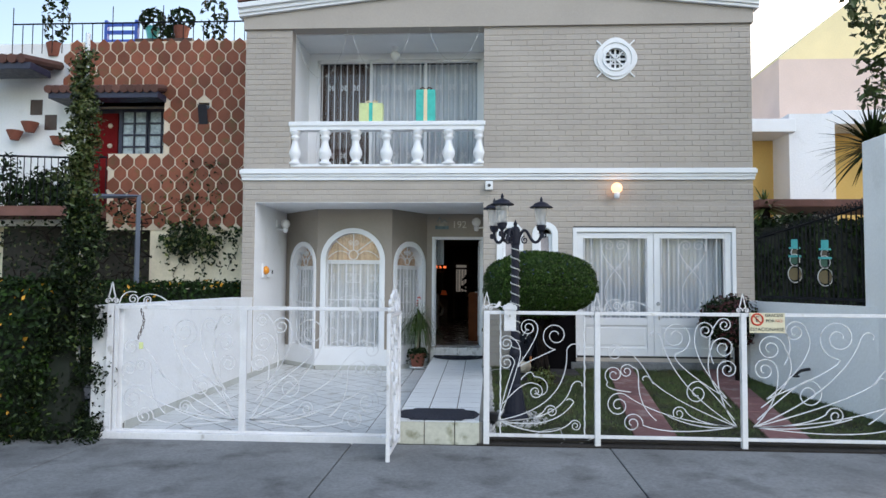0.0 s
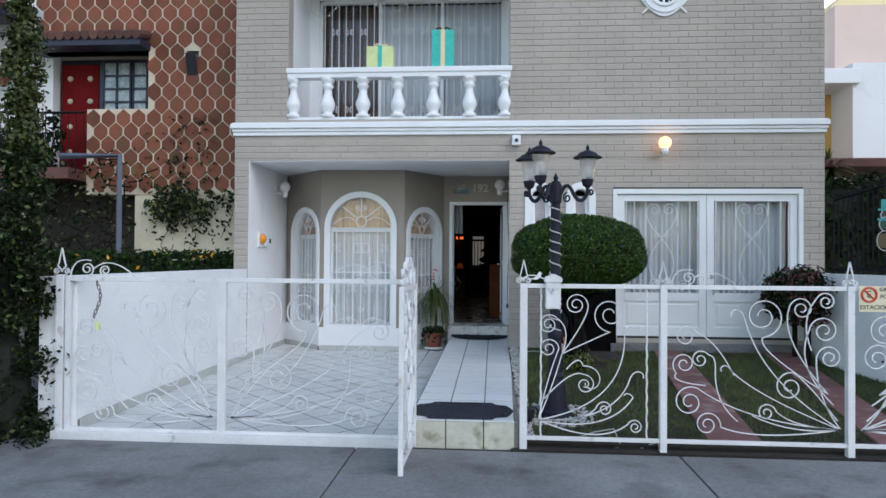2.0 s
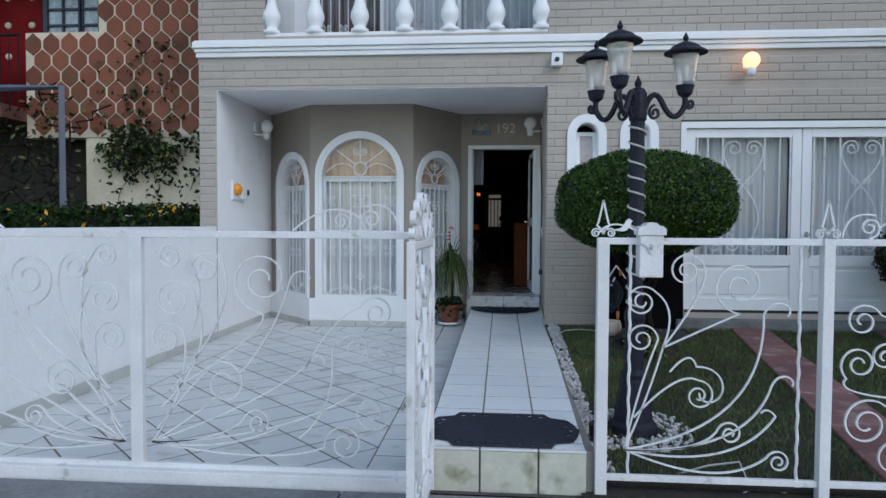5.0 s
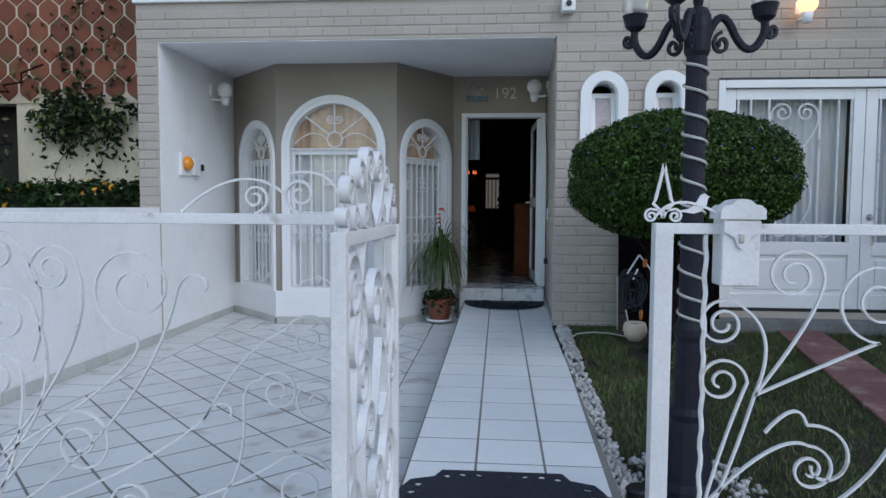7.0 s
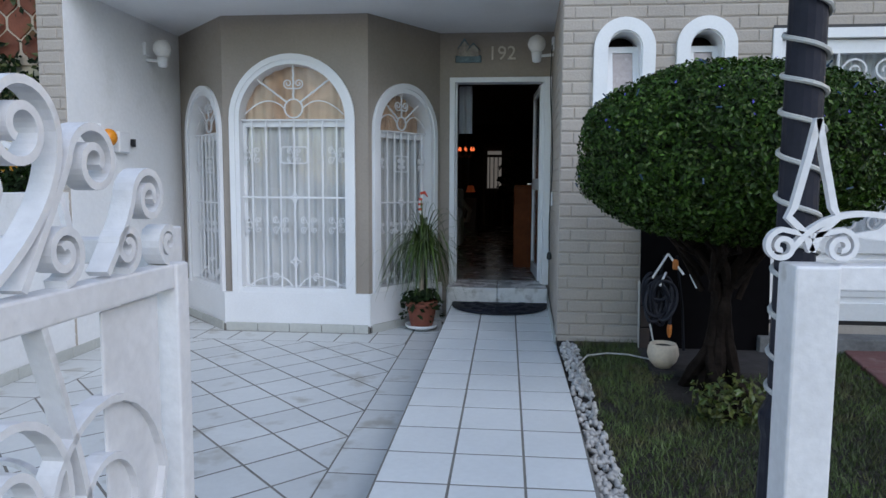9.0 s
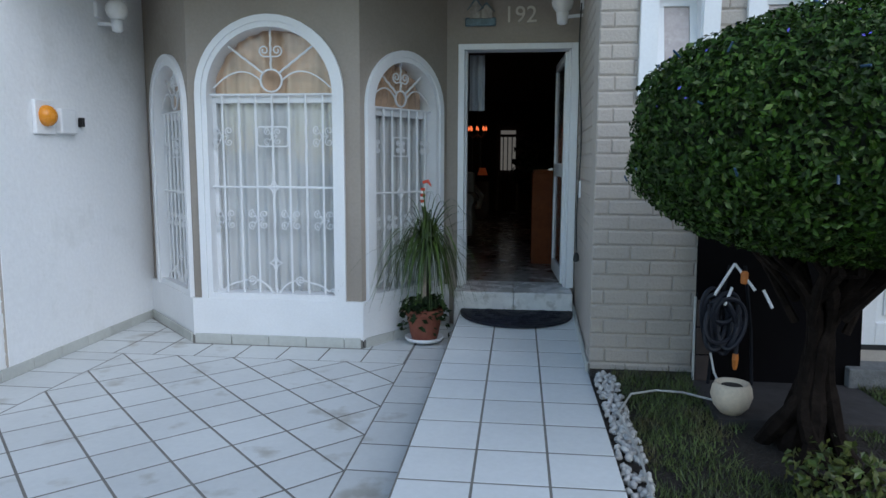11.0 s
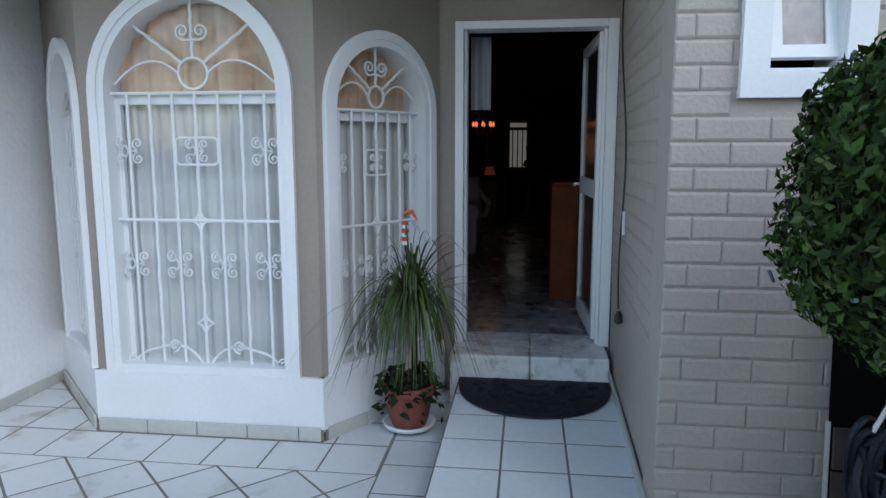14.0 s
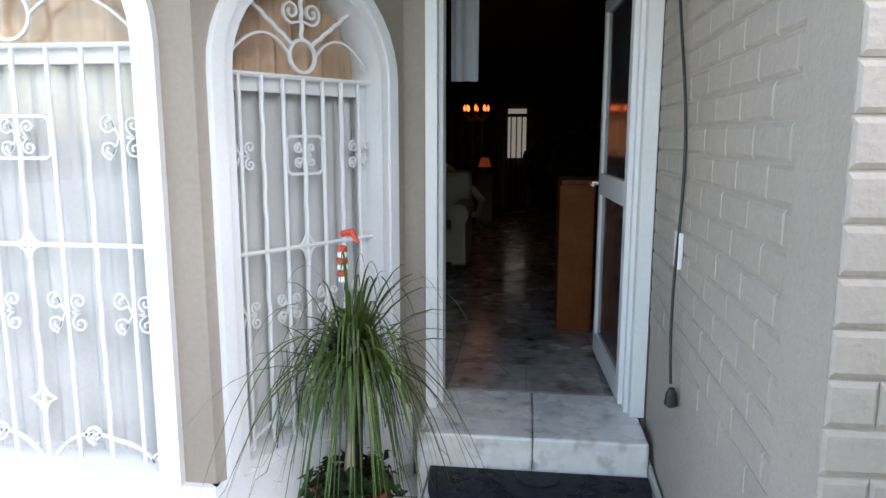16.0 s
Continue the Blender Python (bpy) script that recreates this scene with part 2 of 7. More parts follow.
def lathe(bm, profile, at=(0, 0, 0), n=20):
    """A turned shape from (radius, height) pairs."""
    rings = []
    for r, z in profile:
        rings.append([bm.verts.new((at[0] + r * math.cos(2 * math.pi * j / n), at[1] + r * math.sin(2 * math.pi * j / n), at[2] + z)) for j in range(n)])
    for A, B in zip(rings, rings[1:]):
        for j in range(n):
            bm.faces.new((A[j], A[(j + 1) % n], B[(j + 1) % n], B[j]))
    bm.faces.new(rings[0])
    bm.faces.new(rings[-1])
    return bm


def plate(loops, m, depth):
    """A wall from an outline and holes, loops of (u, v), made depth thick along the plane's normal."""
    bm = bmesh.new()
    edges = []
    for lp in loops:
        vs = [bm.verts.new((u, 0, v)) for u, v in lp]
        edges += [bm.edges.new((vs[i], vs[(i + 1) % len(vs)])) for i in range(len(vs))]
    fs = [f for f in bmesh.ops.triangle_fill(bm, use_beauty=True, edges=edges)["geom"] if isinstance(f, bmesh.types.BMFace)]
    bmesh.ops.recalc_face_normals(bm, faces=fs)
    ex = bmesh.ops.extrude_face_region(bm, geom=fs)
    bmesh.ops.translate(bm, vec=(0, depth, 0), verts=[v for v in ex["geom"] if isinstance(v, bmesh.types.BMVert)])
    bmesh.ops.transform(bm, matrix=m, verts=bm.verts)
    return bm


def rect(u0, u1, v0, v1):
    return [(u0, v0), (u1, v0), (u1, v1), (u0, v1)]


def arch(u0, u1, v0, v1, n=16, rise=None):
    """An opening with a round head whose top is at v1."""
    r = (u1 - u0) / 2
    h = r if rise is None else rise
    c = (u0 + u1) / 2
    return [(u0, v0), (u1, v0)] + [(c + r * math.cos(math.pi * i / n), v1 - h + h * math.sin(math.pi * i / n)) for i in range(n + 1)]


def spiral(cu, cv, r, a0, turns, ccw=True, n=44, tight=0.22):
    s = 1 if ccw else -1
    return [(cu + r * (1 - (1 - tight) * (i / n) ** 0.85) * math.cos(a0 + s * 2 * math.pi * turns * i / n), cv + r * (1 - (1 - tight) * (i / n) ** 0.85) * math.sin(a0 + s * 2 * math.pi * turns * i / n)) for i in range(n + 1)]


def bez(a, b, c, n=18):
    return [((1 - t) ** 2 * a[0] + 2 * t * (1 - t) * b[0] + t * t * c[0], (1 - t) ** 2 * a[1] + 2 * t * (1 - t) * b[1] + t * t * c[1]) for t in (i / n for i in range(n + 1))]


def scroll(p0, ctrl, cu, cv, r, a0, turns=1.6, ccw=True):
    """A stem from p0 that rolls up into a spiral round (cu, cv), which it meets at the angle a0 in degrees."""
    sp = spiral(cu, cv, r, radians(a0), turns, ccw)
    return bez(p0, ctrl, sp[0])[:-1] + sp


def leaves(bm, spots, size, rnd, mats=1, weights=None, flat=0.35):
    """Small pointed leaves, each folded along its middle, at (place, outward direction)."""
    for p, d in spots:
        d = Vector(d).normalized()
        up = (d + Vector((rnd.uniform(-1, 1), rnd.uniform(-1, 1), rnd.uniform(-1, 1))) * 0.8).normalized()
        along = up.orthogonal().normalized()
        along = (Matrix.Rotation(rnd.uniform(0, 6.283), 3, up) @ along + d * flat).normalized()
        side = along.cross(up).normalized()
        s = size * rnd.uniform(0.65, 1.3)
        o = Vector(p)
        a, b = bm.verts.new(o - along * s * 0.5), bm.verts.new(o + along * s * 0.5)
        c, e = bm.verts.new(o + side * s * 0.27 + up * s * 0.1), bm.verts.new(o - side * s * 0.27 + up * s * 0.1)
        k = rnd.choices(range(mats), weights)[0] if mats > 1 else 0
        for f in (bm.faces.new((a, c, b)), bm.faces.new((a, b, e))):
            f.material_index = k
    return bm


def raw(name, verts, faces, material, parent=None, label="", smooth=False):
    me = bpy.data.meshes.new(name)
    me.from_pydata(verts, [], faces)
    me.materials.append(material)
    if smooth:
        me.polygons.foreach_set("use_smooth", [True] * len(me.polygons))
    ob = new(name, me)
    if parent is not None:
        ob.parent = parent
        ob.matrix_parent_inverse = BASE.get(parent.name, Matrix()).inverted()
    if label:
        ob["label"] = label
    return ob


def text_mesh(name, words, size, m, material, parent, label="", thick=0.004):
    cu = bpy.data.curves.new(name, "FONT")
    cu.body, cu.size, cu.extrude, cu.align_x, cu.align_y = words, size, thick, "CENTER", "CENTER"
    tmp = bpy.data.objects.new(name, cu)
    scene.collection.objects.link(tmp)
    me = bpy.data.meshes.new_from_object(tmp.evaluated_get(bpy.context.evaluated_depsgraph_get()))
    bpy.data.objects.remove(tmp)
    bpy.data.curves.remove(cu)
    me.materials.clear()
    me.materials.append(material)
    me.transform(m @ pose(0, 0, 0, 90, 0, 0))
    ob = new(name, me)
    ob.parent = parent
    ob.matrix_parent_inverse = BASE.get(parent.name, Matrix()).inverted()
    if label:
        ob["label"] = label
    return ob


def curtain(name, u0, u1, v0, v1, m, material, label, folds=9, depth=0.03, seed=1):
    """A hanging cloth with uneven folds, in the plane of m."""
    rnd = random.Random(seed)
    n = folds * 8
    ph = [rnd.uniform(0, 6.283) for _ in range(4)]
    cols = []
    for i in range(n + 1):
        s = i / n
        y = depth * (0.6 * math.sin(2 * math.pi * folds * s + 1.3 * math.sin(5 * s + ph[0])) + 0.4 * math.sin(2 * math.pi * folds * 0.53 * s + ph[1]))
        cols.append([m @ Vector((u0 + (u1 - u0) * s, y * (0.6 + 0.4 * (1 - q)), v0 + (v1 - v0) * q)) for q in (0, 0.33, 0.66, 1)])
    vs = [v for c in cols for v in c]
    fs = [(4 * i + j, 4 * i + 4 + j, 4 * i + 5 + j, 4 * i + 1 + j) for i in range(n) for j in range(3)]
    return tagged(raw(name, vs, fs, material, None, label, True), category="curtain")


# ---- the plan ----
FX0, FX1, FY = -3.84, 4.483, 11.14          # front of the house
PX0, PX1, PCEIL = -3.63, 0.167, 2.965      # porch opening
FENCE = 7.02


def walk_z(y):
    return 0.235 + (y - FENCE) * 0.0092


def lawn_z(y):
    return 0.05 + max(0.0, y - 7.3) * 0.066


def side_x(y):
    """The porch's brick side wall runs slightly askew."""
    return 0.168 + (y - FY) * 0.0265


def right_x(y):
    return 4.12 + (10.4 - y) * 0.22 if y < 10.4 else 4.12 + (y - 10.4) * 0.25


def frame_at(p, q):
    """A plane whose u runs from p to q, y into the wall, v up."""
    d = Vector((q[0] - p[0], q[1] - p[1], 0)).normalized()
    m = Matrix.Identity(4)
    m.col[0][:3], m.col[1][:3], m.col[2][:3], m.col[3][:3] = d, Vector((0, 0, 1)).cross(d), (0, 0, 1), (p[0], p[1], 0)
    return m


# ---- ground ----
setting("ground", boxed(-400, 400, -400, 600, -0.4, -0.13), ASPHALT, "dark grey asphalt ground reaching to the horizon", category="ground")
pavement = setting("pavement", boxed(-30, 30, -1.6, 6.95, -0.2, -0.012), GROUT, "grey concrete pavement bed in front of the house", category="pavement")
setting("soil_bed", boxed(0.1, 4.9, 6.97, 11.2, -0.1, 0.02), SOIL, "dark soil of the front garden", category="soil")
setting("driveway_bed", boxed(-3.85, -0.7, 6.96, 13.3, -0.1, 0.05), GROUT, "grey grout bed under the driveway tiles", category="driveway")
setting("gate_threshold", boxed(-3.8, -0.76, 6.95, 7.02, -0.05, 0.075, bevel=0.006), WHITE_IRON, "white painted steel sill under the driveway gate", category="threshold")
b = bmesh.new()
vs = [(x, y, z) for y, z in ((FENCE + 0.004, -0.02), (FENCE + 0.004, walk_z(FENCE) - 0.001), (12.9, walk_z(12.9) - 0.001), (12.9, -0.02)) for x in (-0.745, 0.165)]
vv = [b.verts.new(v) for v in vs]
for q in ((0, 1, 3, 2), (2, 3, 5, 4), (4, 5, 7, 6), (0, 2, 4, 6), (1, 3, 5, 7)):
    b.faces.new([vv[i] for i in q])
walkway = setting("walkway", b, GROUT, "raised walkway of pale square tiles leading to the door", category="walkway")

# ---- the house: shell ----
GAR = (1.618, 4.198, 0.462, 2.552)
SW = [(0.388, 0.816), (0.962, 1.376)]
SWZ = (1.905, 2.643)
Y0 = pose(0, FY, 0)
wall_front = setting("wall_front", plate([rect(PX1, FX1, -0.1, PCEIL), rect(*GAR)] + [arch(a + 0.07, c - 0.07, SWZ[0] + 0.07, SWZ[1] - 0.07) for a, c in SW], Y0, 0.22), TAUPE, "taupe painted brick front wall on the ground floor", category="wall")
wall_beam = setting("wall_beam", boxed(FX0, FX1, FY, FY + 0.22, PCEIL + 0.002, 3.56), TAUPE, "taupe painted brick band above the porch", category="wall")
wall_pier = setting("wall_pier", boxed(FX0, PX0, FY, FY + 0.22, -0.1, PCEIL), TAUPE, "narrow taupe brick pier beside the porch", category="wall")
wall_upper_left = setting("wall_upper_left", boxed(FX0, -3.05, FY, FY + 0.22, 3.562, 5.88), TAUPE, "taupe brick wall beside the balcony", category="wall")
wall_upper_right = setting("wall_upper_right", plate([rect(PX1, FX1, 3.562, 5.88), [(2.315 + 0.2 * math.cos(a), 5.32 + 0.2 * math.sin(a)) for a in (i * math.pi / 12 for i in range(24))]], Y0, 0.22), TAUPE, "taupe painted brick wall of the upper floor", category="wall")
gb = plate([[(FX0 - 0.03, 5.883), (FX1 + 0.03, 5.883), (FX1 + 0.03, 6.12), (0.31, 6.58), (FX0 - 0.03, 6.10)]], pose(0, FY - 0.05, 0), 0.27)
setting("wall_gable", gb, TAUPE_UP, "smooth taupe plaster gable above the upper floor", category="wall")
for sx, xa in (("left", FX0 - 0.1), ("right", FX1 + 0.1)):
    za = 6.08 if sx == "left" else 6.10
    b = bmesh.new()
    for o, h0, h1 in ((0.06, 0.0, 0.05), (0.09, 0.05, 0.12), (0.14, 0.12, 0.2)):
        q = [(xa, za + h0), (0.31, 6.565 + h0), (0.31, 6.565 + h1), (xa, za + h1)]
        t = plate([q], pose(0, FY - 0.05 - o, 0), 0.36 + o)
        me = bpy.data.meshes.new("tmp")
        t.to_mesh(me)
        t.free()
        b.from_mesh(me)
        bpy.data.meshes.remove(me)
    setting("trim_gable", b, WHITE, "stepped white moulding along the gable", category="moulding")
setting("roof", plate([[(FX0 - 0.1, 6.302), (0.31, 6.787), (FX1 + 0.1, 6.322), (FX1 + 0.1, 6.36), (0.31, 6.83), (FX0 - 0.1, 6.34)]], pose(0, FY - 0.2, 0), 9.0), ROOF, "low roof of the house", category="roof")
b = bmesh.new()
for o, z0, z1 in ((0.05, 3.315, 3.37), (0.075, 3.37, 3.415), (0.11, 3.415, 3.485), (0.08, 3.485, 3.505)):
    box(b, FX0 - o * 0.4, FX1 + o * 0.4, FY - o * 0.8, FY + 0.1, z0 + 0.012, z1 + 0.012, bevel=0.008)
setting("trim_cornice", b, WHITE, "stepped white cornice between the two floors", category="moulding")
setting("wall_side_right", boxed(FX1 - 0.2, FX1, FY + 0.22, 23.0, -0.1, 6.3), WHITE_WALL, "plain side wall of the house", category="wall")
setting("wall_side_left", boxed(FX0, PX0 - 0.002, FY + 0.22, 23.0, -0.1, 6.3), WHITE_WALL, "white rendered side wall along the porch", category="wall")
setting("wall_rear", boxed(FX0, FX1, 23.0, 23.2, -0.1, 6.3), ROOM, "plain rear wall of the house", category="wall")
setting("ceiling_porch", boxed(PX0, PX1 + 0.1, FY + 0.22, 13.06, PCEIL, 3.1), WHITE, "pale painted ceiling over the porch", category="ceiling")
setting("floor_upper", boxed(PX0, FX1 - 0.2, FY + 0.222, 22.99, 3.102, 3.55), WHITE, "floor slab of the upper storey", category="floor")
setting("ceiling_room", boxed(PX0, FX1 - 0.2, 13.3, 22.99, 2.9, 3.1), ROOM_CEIL, "hall ceiling coloured dark for the room's shade", category="ceiling")
# porch back wall with the door, and the brick side wall
DX0, DX1, DZ0, DZ1 = -0.805, 0.213, 0.44, 2.525
setting("wall_porch_back", plate([[(-0.905, -0.1), (DX0 + 0.01, -0.1), (DX0 + 0.01, DZ1 - 0.01), (DX1 - 0.01, DZ1 - 0.01), (DX1 - 0.01, -0.1), (0.36, -0.1), (0.36, PCEIL), (-0.905, PCEIL)]], pose(0, 13.06, 0), 0.22), BROWN, "brown painted wall round the front door", category="wall")
SIDE = frame_at((side_x(13.056) + 0.006, 13.056), (side_x(FY + 0.222) + 0.006, FY + 0.222))
wall_porch_side = setting("wall_porch_side", plate([rect(0, 13.056 - FY - 0.222, -0.1, PCEIL - 0.002)], SIDE, 0.13), TAUPE, "taupe painted brick side wall of the porch", category="wall")
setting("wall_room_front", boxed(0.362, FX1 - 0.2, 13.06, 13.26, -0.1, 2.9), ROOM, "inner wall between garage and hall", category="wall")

# ---- bay with three arched windows ----
BAY = [(-3.628, 13.02), (-2.825, 12.2), (-1.47, 12.2), (-0.905, 13.06)]
BAYW = [(0.2, 1.12, 0.44, 2.39), (0.067, 1.235, 0.44, 2.62), (0.045, 0.955, 0.44, 2.405)]


def grille_small(bm, m, u, v, s, bar_w=0.007):
    """Four little scrolls about a bar."""
    for su in (-1, 1):
        for sv in (-1, 1):
            ribbon(bm, [(u + su * (s * 0.1), v)] + spiral(u + su * s * 0.55, v + sv * s * 0.5, s * 0.42, math.pi / 2 * sv + math.pi * (0.5 if su * sv > 0 else -0.5) * 0 + (0 if su < 0 else math.pi), 1.4, su * sv < 0, 16), m, bar_w, 0.01)
    return bm


def arched_window(i, p, q, w):
    m = frame_at(p, q)
    u0, u1, v0, v1 = w
    length = math.hypot(q[0] - p[0], q[1] - p[1])
    t = 0.085
    spring = v1 - (u1 - u0) / 2
    setting(f"wall_bay_{i}", plate([rect(0, length, 0.43, PCEIL), arch(u0 + 0.03, u1 - 0.03, v0 + 0.03, v1 - 0.03)], m, 0.2), BROWN, "brown painted bay wall with an arched window", category="wall")
    setting(f"wall_bay_base_{i}", plate([rect(-0.012, length + 0.012, 0.13, 0.445)], m @ pose(0, -0.03, 0), 0.22), WHITE, "white painted base of the bay", category="wall")
    win = tagged(new(f"window_{i}"), "arched white bay window with scrolled grille and net curtain", "window", kind="structure")
    # stepped architrave
    part("architrave", plate([architrave_loop(u0, u1, v0, v1, 0.05)], m @ pose(0, -0.035, 0), 0.036), WHITE, win)
    part("architrave", plate([architrave_loop(u0 + 0.03, u1 - 0.03, v0, v1 - 0.03, 0.06)], m @ pose(0, -0.022, 0), 0.2), WHITE, win)
    part("window_sill", plate([rect(u0 + 0.088, u1 - 0.088, v0 - 0.012, v0 + 0.05)], m @ pose(0, -0.02, 0), 0.21), WHITE, win)
    iu0, iu1 = u0 + t, u1 - t
    b = bmesh.new()
    for a, c in ((iu0, iu0 + 0.035), (iu1 - 0.035, iu1)):
        bmesh.ops.create_cube(b, size=1, matrix=m @ Matrix.Translation(((a + c) / 2, 0.1, (v0 + spring) / 2)) @ Matrix.Diagonal((c - a, 0.03, spring - v0, 1)))
    bmesh.ops.create_cube(b, size=1, matrix=m @ Matrix.Translation(((iu0 + iu1) / 2, 0.1, spring - 0.03)) @ Matrix.Diagonal((iu1 - iu0, 0.04, 0.06, 1)))
    part("window_frame", b, WHITE, win)
    g = part("pane", plate([arch(iu0, iu1, v0 + 0.02, v1 - t)], m @ pose(0, 0.102, 0), 0.004), GLASS, win)
    g.visible_shadow = False
    # grille
    c = (iu0 + iu1) / 2
    wd = iu1 - iu0
    k, pitch = 7, wd * 0.1335
    rail = lambda z: tube(bmesh.new(), [m @ Vector((iu0 - 0.03, 0.05, z)), m @ Vector((iu1 + 0.03, 0.05, z))], 0.0095, 6)
    for z in (spring, v0 + (spring - v0) * 0.555):
        part("grille_rail", rail(z), WHITE, win)
    for j in range(k):
        u = c + (j - 3) * pitch
        bm = bmesh.new()
        zs = [v0 + 0.05 + (spring - v0 - 0.05) * s / 24 for s in range(25)]
        if j % 2:
            tube(bm, [m @ Vector((u + 0.002 * math.cos(s * 2.1), 0.05 + 0.002 * math.sin(s * 2.1), z)) for s, z in enumerate(zs)], 0.0095, 6)
        else:
            tube(bm, [m @ Vector((u, 0.05, zs[0])), m @ Vector((u, 0.05, zs[-1]))], 0.0088, 6)
        part("grille_bar", bm, WHITE, win)
    mg = m @ pose(0, 0.05, 0)
    low, high = v0 + (spring - v0) * 0.395, v0 + (spring - v0) * 0.8
    bw_ = pitch * 0.93
    sw_ = 0.086 if wd > 0.8 else 0.064
    for j in (0, 2, 4, 6):
        part("scroll", grille_small(bmesh.new(), mg, c + (j - 3) * pitch, low, sw_, 0.0065), WHITE, win)
    for j in (0, 6):
        part("scroll", grille_small(bmesh.new(), mg, c + (j - 3) * pitch, high, sw_, 0.0065), WHITE, win)
    part("scroll", ribbon(grille_small(bmesh.new(), mg, c, high, sw_ * 0.85, 0.0065), [(c - bw_, high - 0.06), (c - bw_ + 0.02, high - 0.075), (c + bw_ - 0.02, high - 0.075), (c + bw_, high - 0.06), (c + bw_, high + 0.06), (c + bw_ - 0.02, high + 0.075), (c - bw_ + 0.02, high + 0.075), (c - bw_, high + 0.06), (c - bw_, high - 0.06)], mg, 0.011, 0.01), WHITE, win)
    for z in (v0 + (spring - v0) * 0.555, v0 + (spring - v0) * 0.18):
        part("diamond", ribbon(bmesh.new(), [(c, z - 0.06), (c + 0.018, z - 0.018), (c + 0.05, z), (c + 0.018, z + 0.018), (c, z + 0.06), (c - 0.018, z + 0.018), (c - 0.05, z), (c - 0.018, z - 0.018), (c, z - 0.06)], mg, 0.011, 0.012), WHITE, win)
    # foot scrolls and the fan in the arch
    for s in (-1, 1):
        f = [(c + s * 0.02, v0 + 0.03)] + bez((c + s * 0.03, v0 + 0.05), (c + s * wd * 0.12, v0 + 0.2), (c + s * wd * 0.3, v0 + 0.13), 8) + bez((c + s * wd * 0.3, v0 + 0.13), (c + s * wd * 0.42, v0 + 0.11), (c + s * wd * 0.46, v0 + 0.02), 8)
        part("scroll", ribbon(bmesh.new(), f, mg, 0.011, 0.012), WHITE, win)
        part("scroll", ribbon(bmesh.new(), spiral(c + s * wd * 0.46, v0 + 0.06, 0.035, 0, 1.5, s > 0), mg, 0.009, 0.012), WHITE, win)
        part("scroll", ribbon(bmesh.new(), spiral(c + s * wd * 0.2, v0 + 0.15, 0.04, -1.57, 1.5, s < 0), mg, 0.009, 0.012), WHITE, win)
    r = (iu1 - iu0) / 2
    ring = [(c + r * 0.17 * math.cos(a), spring + 0.02 + r * 0.17 + r * 0.17 * math.sin(a)) for a in (j * math.pi / 8 for j in range(17))]
    part("grille_ring", ribbon(bmesh.new(), ring, mg, 0.012, 0.014), WHITE, win)
    hz = spring + 0.02 + r * 0.17
    for a in (42, 90, 138):
        ca, sa = math.cos(radians(a)), math.sin(radians(a))
        bm = bmesh.new()
        tube(bm, [m @ Vector((c + ca * (r * 0.17 + (r * 0.8) * s / 14) + 0.003 * math.cos(s * 2), 0.05 + 0.003 * math.sin(s * 2), hz + sa * (r * 0.17 + (r * 0.66) * s / 14))) for s in range(15)], 0.0088, 6)
        part("grille_ray", bm, WHITE, win)
    for s in (-1, 1):
        part("scroll", ribbon(bmesh.new(), bez((c + s * r * 0.17, hz), (c + s * r * 0.5, hz + 0.16), (c + s * r * 0.93, spring + 0.05)), mg, 0.009, 0.012), WHITE, win)
        part("scroll", ribbon(bmesh.new(), [(c, hz + r * 0.36)] + spiral(c + s * 0.05, hz + r * 0.45, 0.045, -1.57, 1.4, s > 0), mg, 0.009, 0.012), WHITE, win)
        part("scroll", ribbon(bmesh.new(), spiral(c + s * r * 0.78, hz + r * 0.62, 0.03, 0, 1.4, s < 0), mg, 0.009, 0.012), WHITE, win)
    curtain("net_curtain", iu0 - 0.05, iu1 + 0.05, v0 + 0.03, spring - 0.05, m @ pose(0, 0.15, 0), NET, "white net curtain hanging in even folds behind the window", 13 if wd > 0.8 else 9, 0.034, i)
    curtain("peach_curtain", iu0 - 0.05, iu1 + 0.05, spring - 0.05, v1 + 0.02, m @ pose(0, 0.15, 0), CURTAIN_PEACH, "pale peach gathered curtain in the arch of the window", 11, 0.034, 20 + i)


def architrave_loop(u0, u1, v0, v1, w, n=20):
    """A horseshoe outline of the given width, open at the foot."""
    def run(a, c, top):
        r, mid = (c - a) / 2, (a + c) / 2
        return [(c, v0)] + [(mid + r * math.cos(math.pi * i / n), top - r + r * math.sin(math.pi * i / n)) for i in range(n + 1)] + [(a, v0)]
    o = run(u0, u1, v1)
    return o + run(u0 + w, u1 - w, v1 - w)[::-1]


for i, w in enumerate(BAYW):
    arched_window(i + 1, BAY[i], BAY[i + 1], w)

# ---- front door ----
door = tagged(new("door_1"), "white aluminium front door standing open into the dark hall", "door", kind="structure")
b = bmesh.new()
box(b, DX0, DX0 + 0.055, 13.03, 13.2, DZ0, DZ1, 0.004)
box(b, DX1 - 0.065, DX1, 13.03, 13.2, DZ0, DZ1, 0.004)
box(b, DX0 + 0.055, DX1 - 0.065, 13.03, 13.2, DZ1 - 0.05, DZ1, 0.004)
box(b, DX0 + 0.055, DX0 + 0.075, 13.09, 13.2, DZ0, DZ1 - 0.05, 0.003)
box(b, DX1 - 0.085, DX1 - 0.065, 13.09, 13.2, DZ0, DZ1 - 0.05, 0.003)
part("door_frame", b, WHITE, door)
ml = pose(DX1 - 0.085, 13.14, 0, 0, 0, 92.5)
leaf = bmesh.new()
